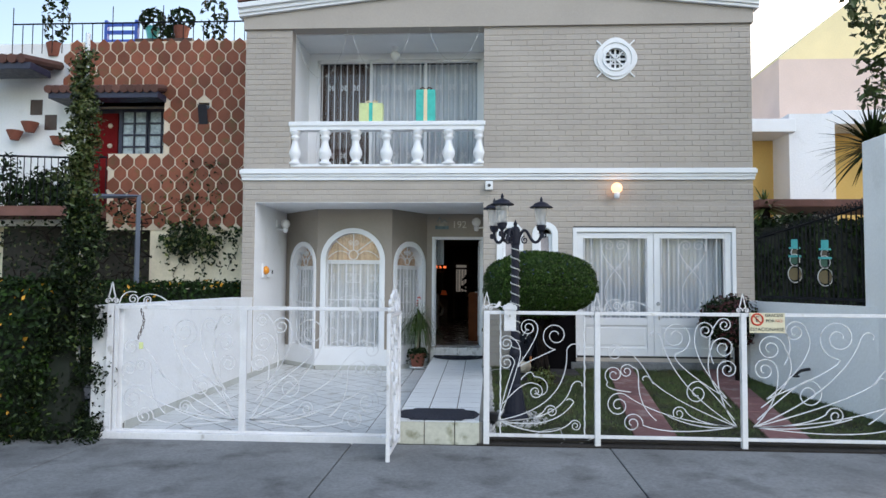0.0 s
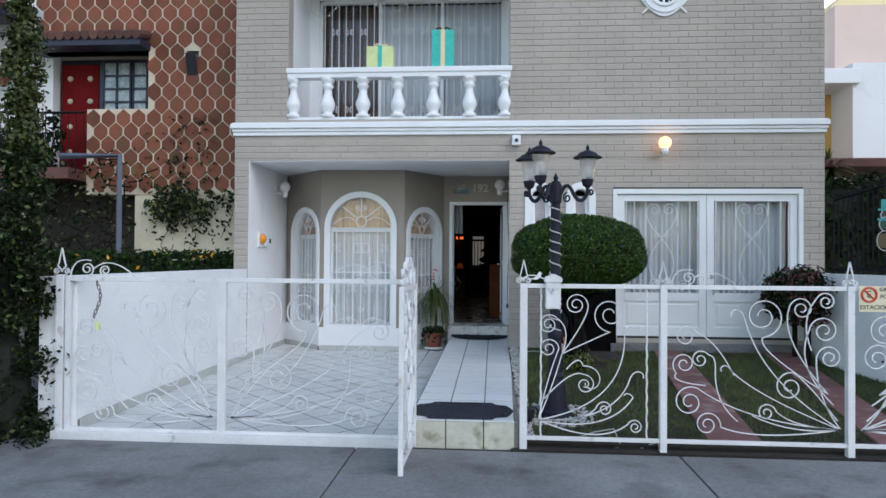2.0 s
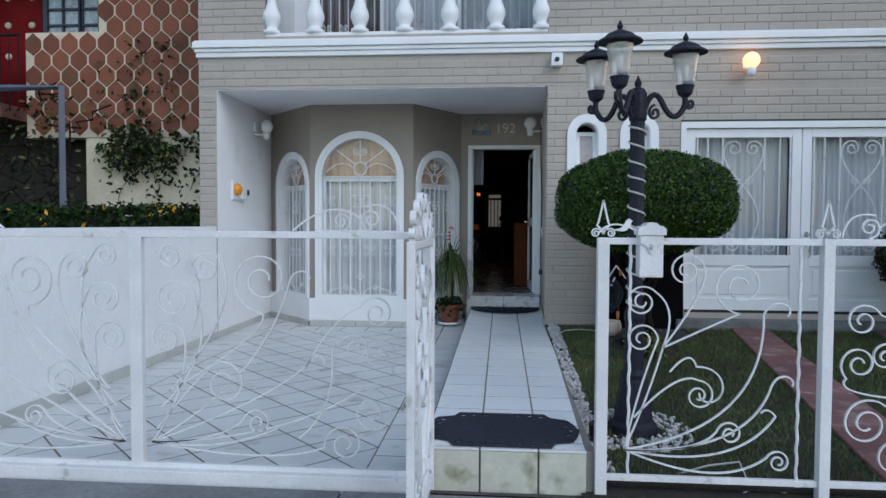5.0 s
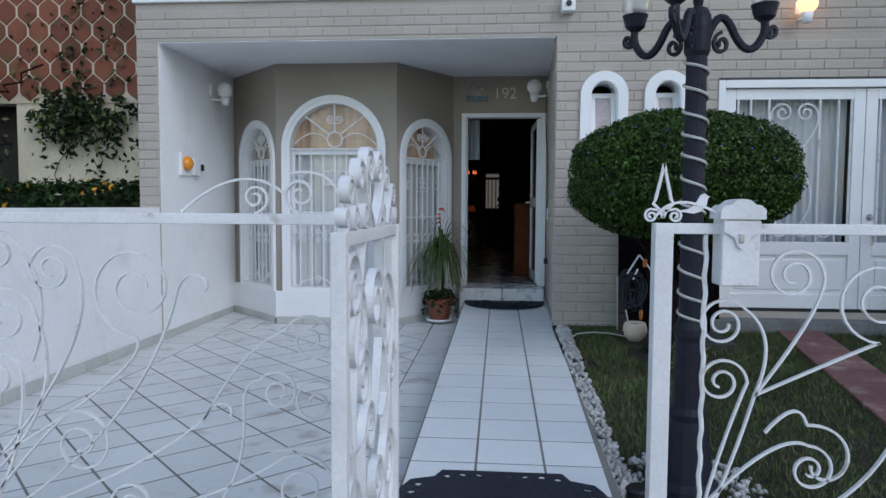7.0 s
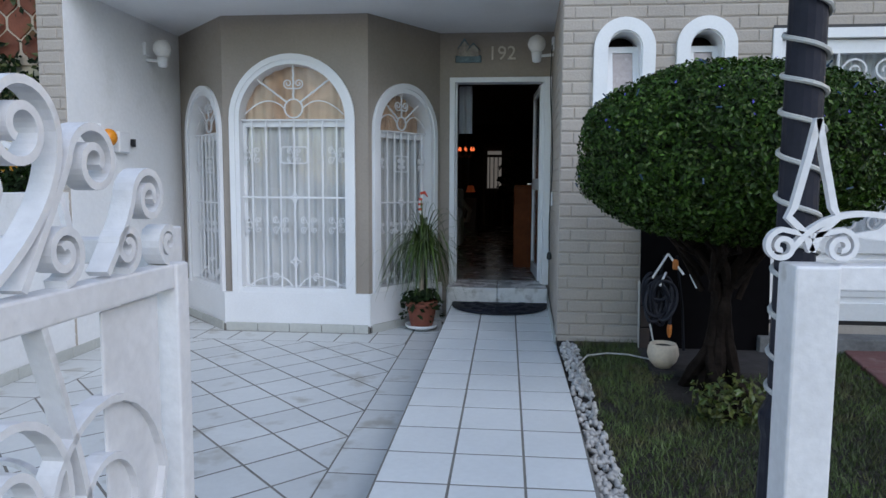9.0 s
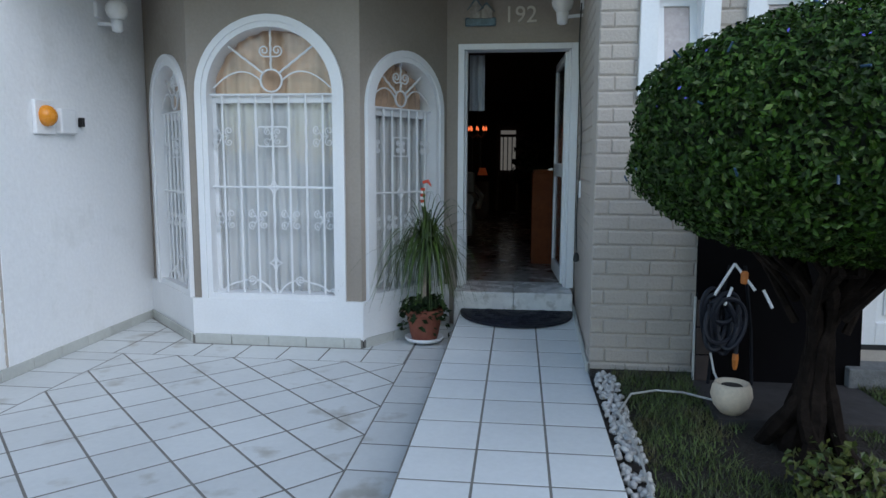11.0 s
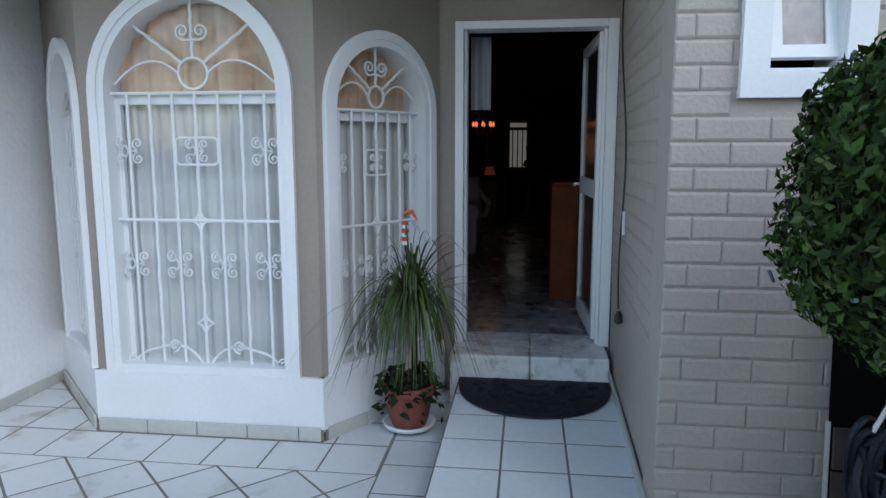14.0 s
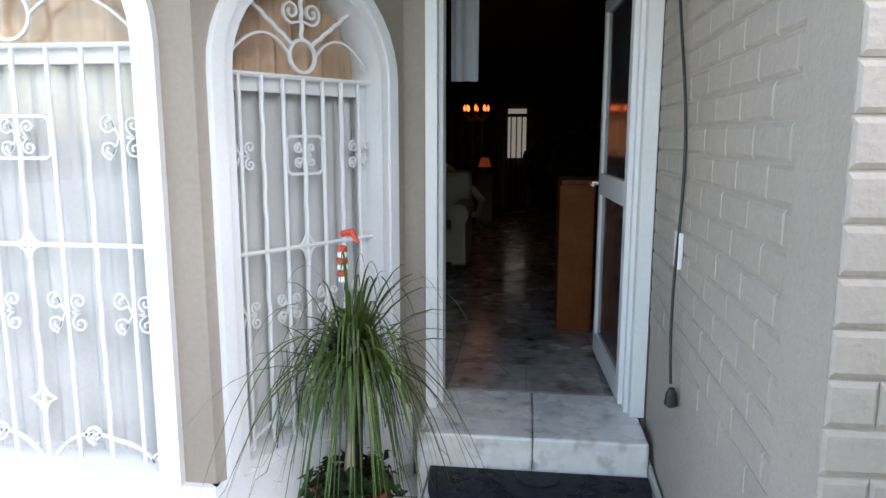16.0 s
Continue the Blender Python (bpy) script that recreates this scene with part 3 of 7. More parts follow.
for a in ((0, 0.07, DZ0 + 0.02, DZ1 - 0.06), (0.8, 0.86, DZ0 + 0.02, DZ1 - 0.06), (0.07, 0.8, DZ0 + 0.02, DZ0 + 0.14), (0.07, 0.8, DZ1 - 0.13, DZ1 - 0.06), (0.07, 0.8, 1.4, 1.52)):
    oriented_box(leaf, ml @ Matrix.Translation(((a[0] + a[1]) / 2, 0, (a[2] + a[3]) / 2)), a[1] - a[0], 0.045, a[3] - a[2], 0.003)
leaf = part("door_leaf", leaf, WHITE, door)
SMOKED = mat("smoked_door_panel", (0.03, 0.03, 0.035), 0.12, 0.1, 30, 3)
for z0, z1 in ((DZ0 + 0.14, 1.4), (1.52, DZ1 - 0.13)):
    part("door_panel", oriented_box(bmesh.new(), ml @ Matrix.Translation((0.435, 0, (z0 + z1) / 2)), 0.73, 0.012, z1 - z0), SMOKED, leaf, "smoked glass panel")
part("door_handle", tube(bmesh.new(), [ml @ Vector(p) for p in ((0.83, 0.02, 1.46), (0.83, 0.07, 1.46), (0.72, 0.075, 1.46))], 0.011, 8), GREY_METAL, leaf, "brushed metal lever")
setting("door_sill", boxed(DX0, -0.3, 12.75, 13.3, 0.1, DZ0, bevel=0.012), MARBLE, "worn white marble step at the door", category="step")
setting("door_sill", boxed(-0.297, DX1 - 0.022, 12.75, 13.3, 0.1, DZ0, bevel=0.012), MARBLE, "worn white marble step at the door", category="step")


# white linings of the porch opening
setting("trim_pier", boxed(PX0 + 0.001, PX0 + 0.007, FY + 0.004, FY + 0.3, 0.14, PCEIL - 0.004), WHITE_WALL, "white painted reveal of the porch pier", category="wall")
setting("trim_beam", boxed(PX0 + 0.008, PX1 - 0.012, FY + 0.004, FY + 0.3, PCEIL - 0.008, PCEIL - 0.002), WHITE_WALL, "white painted underside of the porch beam", category="ceiling")


# ---- balcony ----
setting("balcony_floor", boxed(-3.05, PX1, FY + 0.002, FY + 0.22, 3.561, 3.6, bevel=0.004), WHITE, "white painted balcony edge", category="floor")
setting("balcony_wall_left", boxed(PX0, -3.052, FY + 0.222, 12.3, 3.56, 5.86), WHITE, "white side wall of the balcony", category="wall")
setting("balcony_wall_right", boxed(PX1 + 0.002, 0.36, FY + 0.222, 12.3, 3.56, 5.86), WHITE, "white side wall of the balcony", category="wall")
setting("ceiling_balcony", boxed(PX0, FX1 - 0.2, FY + 0.222, 12.6, 5.862, 6.0), WHITE, "white ceiling over the balcony", category="ceiling")
setting("ceiling_upper", boxed(PX0, FX1 - 0.2, 12.602, 22.99, 5.862, 6.0), ROOM_CEIL, "ceiling of the upper floor", category="ceiling")
setting("wall_balcony_back", plate([rect(PX0, FX1 - 0.2, 3.56, 5.86), rect(-2.9, 0.1, 3.62, 5.74)], pose(0, 12.3, 0), 0.2), WHITE, "white back wall of the balcony", category="wall")
bw = tagged(new("window_4"), "wide white balcony window in three bays with bar grilles", "window", kind="structure")
b = bmesh.new()
for x in (-2.9, -1.93, -0.92, 0.05):
    box(b, x, x + 0.05, 12.33, 12.39, 3.62, 5.74)
box(b, -2.9, 0.1, 12.33, 12.39, 5.69, 5.74)
box(b, -2.9, 0.1, 12.33, 12.39, 3.62, 3.68)
part("window_frame", b, WHITE, bw)
for x0, x1 in ((-2.85, -1.93), (-1.88, -0.92), (-0.87, 0.05)):
    g = part("pane", boxed(x0, x1, 12.355, 12.36, 3.68, 5.69), GLASS, bw)
    g.visible_shadow = False
    part("grille_rail", boxed(x0 - 0.02, x1 + 0.02, 12.24, 12.25, 5.66, 5.68), WHITE_IRON, bw)
    part("grille_rail", boxed(x0 - 0.02, x1 + 0.02, 12.24, 12.25, 3.66, 3.68), WHITE_IRON, bw)
    for j in range(8):
        x = x0 + (x1 - x0) * (j + 0.5) / 8
        part("grille_bar", tube(bmesh.new(), [(x, 12.245, 3.66), (x, 12.245, 5.68)], 0.008, 6), WHITE_IRON, bw)
    for j in (1.5, 3.5, 5.5):
        for z in (5.2, 3.95):
            part("scroll", grille_small(bmesh.new(), pose(0, 12.245, 0), x0 + (x1 - x0) * (j + 0.5) / 8, z, 0.06), WHITE_IRON, bw)
curtain("balcony_curtain", -1.95, -0.9, 3.62, 5.7, pose(0, 12.5, 0), CURTAIN, "pale blue-white curtain behind the balcony window", 12, 0.03, 31)
curtain("balcony_curtain", -0.9, 0.12, 3.62, 5.7, pose(0, 12.5, 0), CURTAIN, "pale blue-white curtain behind the balcony window", 12, 0.03, 32)
# no curtain in this bay: an added dark sheet stands for its darkness
curtain("dark_drape", -2.9, -1.95, 3.62, 5.7, pose(0, 12.52, 0), DARK_WOOD, "dark folded sheet standing for the uncurtained, screened window bay", 8, 0.03, 33)
bal = thing("balustrade", "white painted balcony balustrade with turned balusters", "balustrade", (-1.45, FY, 3.6))
part("hand_rail", box(boxed(-3.08, PX1 + 0.03, FY - 0.05, FY + 0.17, 4.23, 4.31, bevel=0.015), -3.06, PX1 + 0.01, FY - 0.03, FY + 0.15, 4.17, 4.24), WHITE, bal)
prof = [(r * 1.2, h) for r, h in ((0.085, 0), (0.085, 0.04), (0.06, 0.055), (0.055, 0.08), (0.075, 0.13), (0.09, 0.18), (0.085, 0.23), (0.06, 0.3), (0.045, 0.37), (0.045, 0.42), (0.07, 0.45), (0.07, 0.47), (0.05, 0.49), (0.075, 0.52), (0.085, 0.55), (0.085, 0.575))]
for x in (-2.99, -2.48, -1.96, -1.445, -0.93, -0.41, 0.1):
    part("baluster", lathe(bmesh.new(), prof, (x, FY + 0.06, 3.598), 16), WHITE, bal, smooth=True)


def globe_lamp(at, side, lit=False, name="wall_lamp", label="white wall lamp with an opal globe"):
    """A globe on a cup and a bent arm; side: the way from the wall."""
    s = Vector(side)
    th = thing(name, label, "lamp", at)
    p = Vector(at)
    part("wall_plate", oriented_box(bmesh.new(), Matrix.Translation(p - s * 0.155), 0.03 + 0.06 * abs(s.y), 0.03 + 0.06 * abs(s.x), 0.12, 0.008), WHITE, th)
    part("arm", tube(bmesh.new(), [p - s * 0.16 + Vector((0, 0, -0.1)), p - s * 0.05 + Vector((0, 0, -0.11)), p + Vector((0, 0, -0.13)), p + Vector((0, 0, -0.07))], 0.014, 8), WHITE, th)
    part("cup", lathe(bmesh.new(), [(0.02, -0.17), (0.04, -0.16), (0.05, -0.075), (0.03, -0.07)], at, 16), WHITE, th, smooth=True)
    bm = bmesh.new()
    bmesh.ops.create_uvsphere(bm, u_segments=20, v_segments=12, radius=0.085, matrix=Matrix.Translation(p))
    part("globe", bm, LIT if lit else GLOBE, th, "lit warm globe" if lit else "", True)
    return th


globe_lamp((2.295, FY - 0.16, 3.175), (0, -1, 0), True, "wall_lamp", "white wall lamp with a lit warm globe on the brick front")
globe_lamp((-3.465, 12.36, 2.71), (1, 0, 0))
globe_lamp((0.045, 12.72, 2.78), (-1, 0, 0))
c_l = thing("ceiling_lamp", "white opal globe lamp under the balcony ceiling", "lamp", (-1.42, 12.0, 5.86))
part("collar", lathe(bmesh.new(), [(0.07, 0), (0.07, -0.03), (0.045, -0.08)], (-1.42, 12.0, 5.861), 14), WHITE, c_l)
b = bmesh.new()
bmesh.ops.create_uvsphere(b, u_segments=16, v_segments=10, radius=0.085, matrix=Matrix.Translation((-1.42, 12.0, 5.71)))
part("globe", b, GLOBE, c_l, "", True)
cctv = thing("security_camera", "small white security camera box under the cornice", "camera", (0.26, 11.15, 3.2))
part("body", boxed(0.2, 0.32, FY - 0.12, FY, 3.16, 3.3, bevel=0.01), WHITE, cctv)
part("lens", lathe(bmesh.new(), [(0.025, 0), (0.025, 0.02), (0.012, 0.022)], (0, 0, 0), 12), BLACK, cctv).matrix_basis = pose(0.26, FY - 0.12, 3.225, 90)


def gift(x0, x1, z0, z1, wrap, rib, label):
    th = thing("gift_box", label, "gift box", ((x0 + x1) / 2, FY + 0.05, z0), "gift boxes on the balcony rail")
    c, w = (x0 + x1) / 2, 0.03
    part("box", boxed(x0, x1, FY - 0.02, FY + 0.14, z0, z1, bevel=0.006), wrap, th)
    part("ribbon", boxed(c - w, c + w, FY - 0.025, FY + 0.145, z0 + 0.002, z1 + 0.005), rib, th)
    b = bmesh.new()
    for s in (-1, 1):
        tube(b, [(c, FY + 0.06, z1 + 0.01), (c + s * 0.05, FY + 0.05, z1 + 0.05), (c + s * 0.1, FY + 0.06, z1 + 0.04), (c + s * 0.06, FY + 0.07, z1 + 0.012), (c, FY + 0.06, z1 + 0.01)], 0.014, 6)
    part("bow", b, DARK_WOOD if wrap is GIFT_TEAL else GOLD, th)


gift(-1.9, -1.51, 4.31, 4.62, GIFT_GREEN, GIFT_TEAL, "pale green gift box with a teal ribbon on the balcony rail")
gift(-0.955, -0.635, 4.31, 4.84, GIFT_TEAL, GOLD, "tall teal gift box with a gold ribbon on the balcony rail")
for x0, x1, low in ((-3.0, -2.1, 5.05), (-2.05, -1.05, 5.1), (-0.75, 0.1, 5.3)):
    lt = thing("string_lights", "thin pale string of unlit lights hanging over the balcony", "string lights", ((x0 + x1) / 2, FY - 0.02, 5.86), "string lights on the balcony")
    pts = [(x0 + (x1 - x0) * s / 18, FY - 0.02, 5.9 - (5.9 - low) * (1 - (2 * s / 18 - 1) ** 2) ** 0.8) for s in range(19)]
    part("wire", tube(bmesh.new(), pts, 0.0026, 5), PALE_CABLE, lt)
    for p in pts[1::2]:
        part("bulb", tube(bmesh.new(), [p, (p[0], p[1], p[2] - 0.025)], 0.0055, 5), GLOBE, lt)

# round ornament on the upper wall
med = thing("wall_medallion", "white round plaster medallion with crossed rays round a small window", "ornament", (2.315, FY, 5.32))
MC = (2.315, 5.32)


def ring2(r, n=40, wave=0.0):
    return [(MC[0] + (r + wave * math.cos(4 * a)) * math.cos(a), MC[1] + (r + wave * math.cos(4 * a)) * math.sin(a)) for a in (i * 2 * math.pi / n for i in range(n))]


part("disc", plate([ring2(0.335, 48, 0.015), ring2(0.19)], pose(0, FY - 0.035, 0), 0.034), WHITE, med)
part("rim", plate([ring2(0.3), ring2(0.26)], pose(0, FY - 0.055, 0), 0.03), WHITE, med)
part("rim", plate([ring2(0.21), ring2(0.17)], pose(0, FY - 0.06, 0), 0.1), WHITE, med)
for a in (45, 135):
    part("ray", oriented_box(bmesh.new(), pose(MC[0], FY - 0.02, MC[1], 0, a, 0), 0.86, 0.02, 0.02), WHITE, med)
for a in (0, 90):
    part("glazing_bar", oriented_box(bmesh.new(), pose(MC[0], FY + 0.02, MC[1], 0, a, 0), 0.38, 0.02, 0.03), WHITE, med)
    for s in (-0.075, 0.075):
        part("glazing_bar", oriented_box(bmesh.new(), pose(MC[0] + (s if a else 0), FY + 0.022, MC[1] + (0 if a else s), 0, a, 0), 0.34, 0.016, 0.02), WHITE, med)
part("pane", plate([ring2(0.18)], pose(0, FY + 0.05, 0), 0.01), SMOKED, med, "dark pane")

# ---- small arched windows ----
for k, (a, c) in enumerate(SW):
    w = tagged(new(f"window_{5 + k}"), "small white arched window, its pane tilted open", "window", kind="structure")
    lp = arch(a, c, SWZ[0], SWZ[1])
    part("surround", plate([lp, arch(a + 0.09, c - 0.09, SWZ[0] + 0.09, SWZ[1] - 0.09)], pose(0, FY - 0.04, 0), 0.04), WHITE, w)
    part("reveal", plate([arch(a + 0.06, c - 0.06, SWZ[0] + 0.06, SWZ[1] - 0.06), arch(a + 0.1, c - 0.1, SWZ[0] + 0.1, SWZ[1] - 0.1)], pose(0, FY - 0.02, 0), 0.23), WHITE, w)
    sm = pose(0, FY + 0.1, 2.46, -14, 0, 0)
    part("sash", plate([rect(a + 0.105, c - 0.1, -0.43, 0.0), rect(a + 0.145, c - 0.14, -0.385, -0.045)], sm, 0.03), WHITE, w)
    part("pane", plate([rect(a + 0.145, c - 0.14, -0.385, -0.045)], sm @ pose(0, 0.012, 0), 0.005), mat("mottled_pane", (0.33, 0.29, 0.28), 0.2, 0.2, 30, 6), w, "mottled obscured glass")
    # added sheet whose dark colour replaces the shade of a room
    setting("wall_window_back", boxed(a - 0.05, c + 0.05, FY + 0.45, FY + 0.47, 1.7, 2.8), DARK_WOOD, "dark sheet standing for the unlit room behind the small window", category="wall")

# ---- garage doors ----
gd = tagged(new("door_2"), "white double garage door with curtained panes and heart grilles", "door", kind="structure")
x0, x1, z0, z1 = GAR
b = bmesh.new()
box(b, x0, x0 + 0.06, FY - 0.02, FY + 0.12, z0, z1, 0.004)
box(b, x1 - 0.06, x1, FY - 0.02, FY + 0.12, z0, z1, 0.004)
box(b, x0 + 0.06, x1 - 0.06, FY - 0.02, FY + 0.12, z1 - 0.07, z1, 0.004)
part("door_frame", b, WHITE, gd)
for a, c in ((x0 + 0.065, 2.905), (2.911, x1 - 0.065)):
    lf = bmesh.new()
    for q in ((a, a + 0.1, z0 + 0.03, z1 - 0.075), (c - 0.1, c, z0 + 0.03, z1 - 0.075), (a + 0.1, c - 0.1, z1 - 0.17, z1 - 0.075), (a + 0.1, c - 0.1, 0.98, 1.1), (a + 0.1, c - 0.1, z0 + 0.03, z0 + 0.16)):
        box(lf, q[0], q[1], FY + 0.02, FY + 0.07, q[2], q[3], 0.004)
    box(lf, a + 0.1, c - 0.1, FY + 0.04, FY + 0.06, z0 + 0.16, 0.98)
    box(lf, a + 0.14, c - 0.14, FY + 0.03, FY + 0.05, z0 + 0.2, 0.94, 0.006)
    lf = part("door_leaf", lf, WHITE, gd)
    g = part("pane", boxed(a + 0.1, c - 0.1, FY + 0.05, FY + 0.055, 1.1, z1 - 0.17), GLASS, lf)
    g.visible_shadow = False
    u0, u1, v0, v1 = a + 0.1, c - 0.1, 1.1, z1 - 0.17
    mc = (u0 + u1) / 2
    mg = pose(0, FY + 0.02, 0)
    for x in (u0 + 0.13, u0 + 0.29, u1 - 0.29, u1 - 0.13, u0 + 0.02, u1 - 0.02):
        part("grille_bar", tube(bmesh.new(), [(x, FY + 0.02, v0), (x, FY + 0.02, v1)], 0.0095, 6), WHITE_IRON, lf)
    for s in (-1, 1):
        top, bot = v1 - 0.02, v0 + 0.02
        cur = [(mc, top - 0.5)] + bez((mc, top - 0.5), (mc + s * 0.27, top - 0.22), (mc + s * 0.19, top - 0.07), 10) + spiral(mc + s * 0.1, top - 0.1, 0.09, 0.4 if s > 0 else math.pi - 0.4, 1.5, s > 0)
        part("scroll", ribbon(bmesh.new(), cur, mg, 0.012, 0.014), WHITE_IRON, lf)
        cur = [(mc, top - 0.5)] + bez((mc, top - 0.5), (mc + s * 0.3, v0 + 0.42), (mc + s * 0.06, v0 + 0.14), 12)
        part("scroll", ribbon(bmesh.new(), cur, mg, 0.012, 0.014), WHITE_IRON, lf)
        part("scroll", ribbon(bmesh.new(), spiral(mc + s * 0.09, v0 + 0.11, 0.085, math.pi / 2, 1.5, s < 0), mg, 0.012, 0.014), WHITE_IRON, lf)
        part("scroll", ribbon(bmesh.new(), spiral(mc + s * 0.055, top - 0.45, 0.05, math.pi / 2, 1.4, s < 0), mg, 0.01, 0.014), WHITE_IRON, lf)
        part("scroll", ribbon(bmesh.new(), spiral(mc + s * 0.3, v0 + 0.1, 0.08, math.pi / 2, 1.4, s > 0), mg, 0.01, 0.014), WHITE_IRON, lf)
    curtain("garage_curtain", a + 0.06, c - 0.06, 0.7, z1 - 0.1, pose(0, FY + 0.22, 0), CURTAIN, "pale gathered curtain behind the garage door", 15, 0.028, int(a * 10))
# black bar that paints the shade of a gap over the frame
setting("door_lintel_gap", boxed(x0, x1, FY - 0.012, FY + 0.1, z1 + 0.001, z1 + 0.022), BLACK, "black strip standing for the shaded gap above the garage door", category="gap")
part("lock", lathe(bmesh.new(), [(0.03, 0), (0.03, 0.012), (0.012, 0.03)], (0, 0, 0), 12), GREY_METAL, gd).matrix_basis = pose(2.975, FY + 0.02, 1.33, 90)
part("door_handle", tube(bmesh.new(), [(2.975, FY + 0.02, 1.2), (2.975, FY - 0.04, 1.2), (2.975, FY - 0.04, 1.08)], 0.011, 8), GREY_METAL, gd)
setting("garage_sill", boxed(x0 - 0.05, x1 + 0.05, FY - 0.18, FY + 0.2, 0.2, z0 - 0.06, bevel=0.01), CONCRETE, "grey concrete sill before the garage door", category="sill")
# the gap below the leaves, its shade drawn as a black bar
setting("garage_gap", boxed(x0, x1, FY + 0.02, FY + 0.1, z0 - 0.06, z0 + 0.03), BLACK, "black strip standing for the shaded gap under the garage door", category="gap")

# ---- fittings of the porch ----
sign = thing("house_number", "pale relief house number on the brown wall", "house number", (-0.3, 13.06, 2.8))
text_mesh("digits", "192", 0.19, pose(-0.285, 13.05, 2.755), mat("cream_digit", (0.62, 0.58, 0.5), 0.6), sign, thick=0.01)
pl = thing("wall_plaque", "small painted ceramic house relief beside the number", "plaque", (-0.6, 13.06, 2.76))
SLATE = mat("slate_blue_glaze", (0.12, 0.19, 0.22), 0.5, 0.25, 40, 14)
part("base", boxed(-0.75, -0.49, 13.03, 13.058, 2.67, 2.74, bevel=0.01), SLATE, pl)
for xc, h in ((-0.66, 0.12), (-0.57, 0.09)):
    part("house", plate([[(xc - 0.05, 2.73), (xc + 0.05, 2.73), (xc + 0.05, 2.73 + h * 0.7), (xc, 2.73 + h * 1.3), (xc - 0.05, 2.73 + h * 0.7)]], pose(0, 13.02, 0), 0.03), mat("ceramic_wall", (0.3, 0.28, 0.24), 0.5, 0.3, 40, 12), pl)
    part("roof", plate([[(xc - 0.07, 2.73 + h * 0.6), (xc, 2.73 + h * 1.45), (xc + 0.07, 2.73 + h * 0.6), (xc, 2.73 + h * 1.25)]], pose(0, 13.01, 0), 0.03), SLATE, pl)
mb = thing("meter_box", "white wall box with an amber warning dome", "meter box", (PX0, 11.65, 1.8))
part("plate", boxed(PX0, PX0 + 0.03, 11.53, 11.735, 1.71, 1.945, bevel=0.006), WHITE, mb)
bm = bmesh.new()
bmesh.ops.create_uvsphere(bm, u_segments=16, v_segments=10, radius=0.075, matrix=Matrix.Translation((PX0 + 0.04, 11.63, 1.838)) @ Matrix.Diagonal((0.9, 1, 1, 1)))
part("amber_dome", bm, AMBER, mb, "amber plastic dome", True)
part("socket", boxed(PX0, PX0 + 0.06, 11.76, 11.93, 1.72, 1.9, bevel=0.012), WHITE, mb)
part("plug", boxed(PX0, PX0 + 0.04, 12.03, 12.06, 1.78, 1.85, bevel=0.005), BLACK, mb)
sw = thing("light_switch", "white light switch on the brick wall of the porch", "switch", (side_x(12.43), 12.43, 1.32))
part("plate", boxed(side_x(12.43) - 0.018, side_x(12.43) - 0.002, 12.39, 12.47, 1.26, 1.39, bevel=0.004), WHITE, sw)
cb = thing("hanging_cable", "dark cable with a plug hanging down the porch wall", "cable", (PX1, 12.6, 0.75))
part("wire", tube(bmesh.new(), [(side_x(12.5) - 0.02 - 0.01 * math.sin(s * 0.35), 12.62 - 0.0115 * s + 0.035 * math.sin(s * 0.33), 2.75 - s * 0.076) for s in range(26)], 0.0056, 6), CABLE, cb)
part("plug", lathe(bmesh.new(), [(0.01, 0.07), (0.02, 0.05), (0.024, 0.01), (0.012, 0.0)], (side_x(12.33) - 0.024, 12.335, 0.775), 10), CABLE, cb)

# ---- porch side ornaments and mats ----
pm = thing("door_mat", "half-round dark rubber door mat with a leaf relief", "door mat", (-0.3, 12.7, walk_z(12.6)))
zc = walk_z(12.55) + 0.004
hm = [(-0.275 + 0.462 * math.cos(a), 12.725 - 0.6 * math.sin(a) ** 0.8) for a in (math.pi * i / 24 for i in range(25))]
part("base", plate([hm], pose(0, 0, zc + 0.012, -90, 0, 0), 0.012), RUBBER, pm)
b = bmesh.new()
for rr in (0.96, 0.72, 0.46, 0.22):
    tube(b, [(-0.275 + 0.45 * rr * math.cos(a), 12.715 - 0.58 * rr * math.sin(a) ** 0.8, zc + 0.012) for a in (math.pi * i / 24 for i in range(25))], 0.006, 5)
for k in range(9):
    a = math.pi * (k + 0.5) / 9
    for r0, sgn in ((0.5, 1), (0.76, -1)):
        cx, cy = -0.275 + 0.45 * r0 * math.cos(a), 12.715 - 0.58 * r0 * math.sin(a)
        tube(b, [(cx + 0.03 * math.cos(q), cy + 0.03 * math.sin(q), zc + 0.012) for q in (i * 6.283 / 12 for i in range(12))], 0.007, 5, closed=True)
        tube(b, [(cx + (0.055 + 0.012 * math.cos(3 * q)) * math.cos(q) * 0.8, cy + 0.05 * math.sin(q) * sgn, zc + 0.012) for q in (i * 4.2 / 12 for i in range(13))], 0.006, 5)
part("relief", b, RUBBER, pm)
fm = thing("entrance_mat", "large dark blue rubber mat with cut-out border at the step", "door mat", (-0.33, 7.345, walk_z(7.345)))
zc = walk_z(7.345) + 0.003
ol = []
for x, y in ((-0.43, 0.1), (-0.40, 0.16), (-0.30, 0.19), (-0.27, 0.25), (0.27, 0.25), (0.30, 0.19), (0.40, 0.16), (0.43, 0.1), (0.46, 0), (0.43, -0.1), (0.40, -0.16), (0.30, -0.19), (0.27, -0.25), (-0.27, -0.25), (-0.30, -0.19), (-0.40, -0.16), (-0.43, -0.1), (-0.46, 0)):
    ol.append((-0.3188 + x * 0.97, 7.345 + y * 1.27))
holes = []
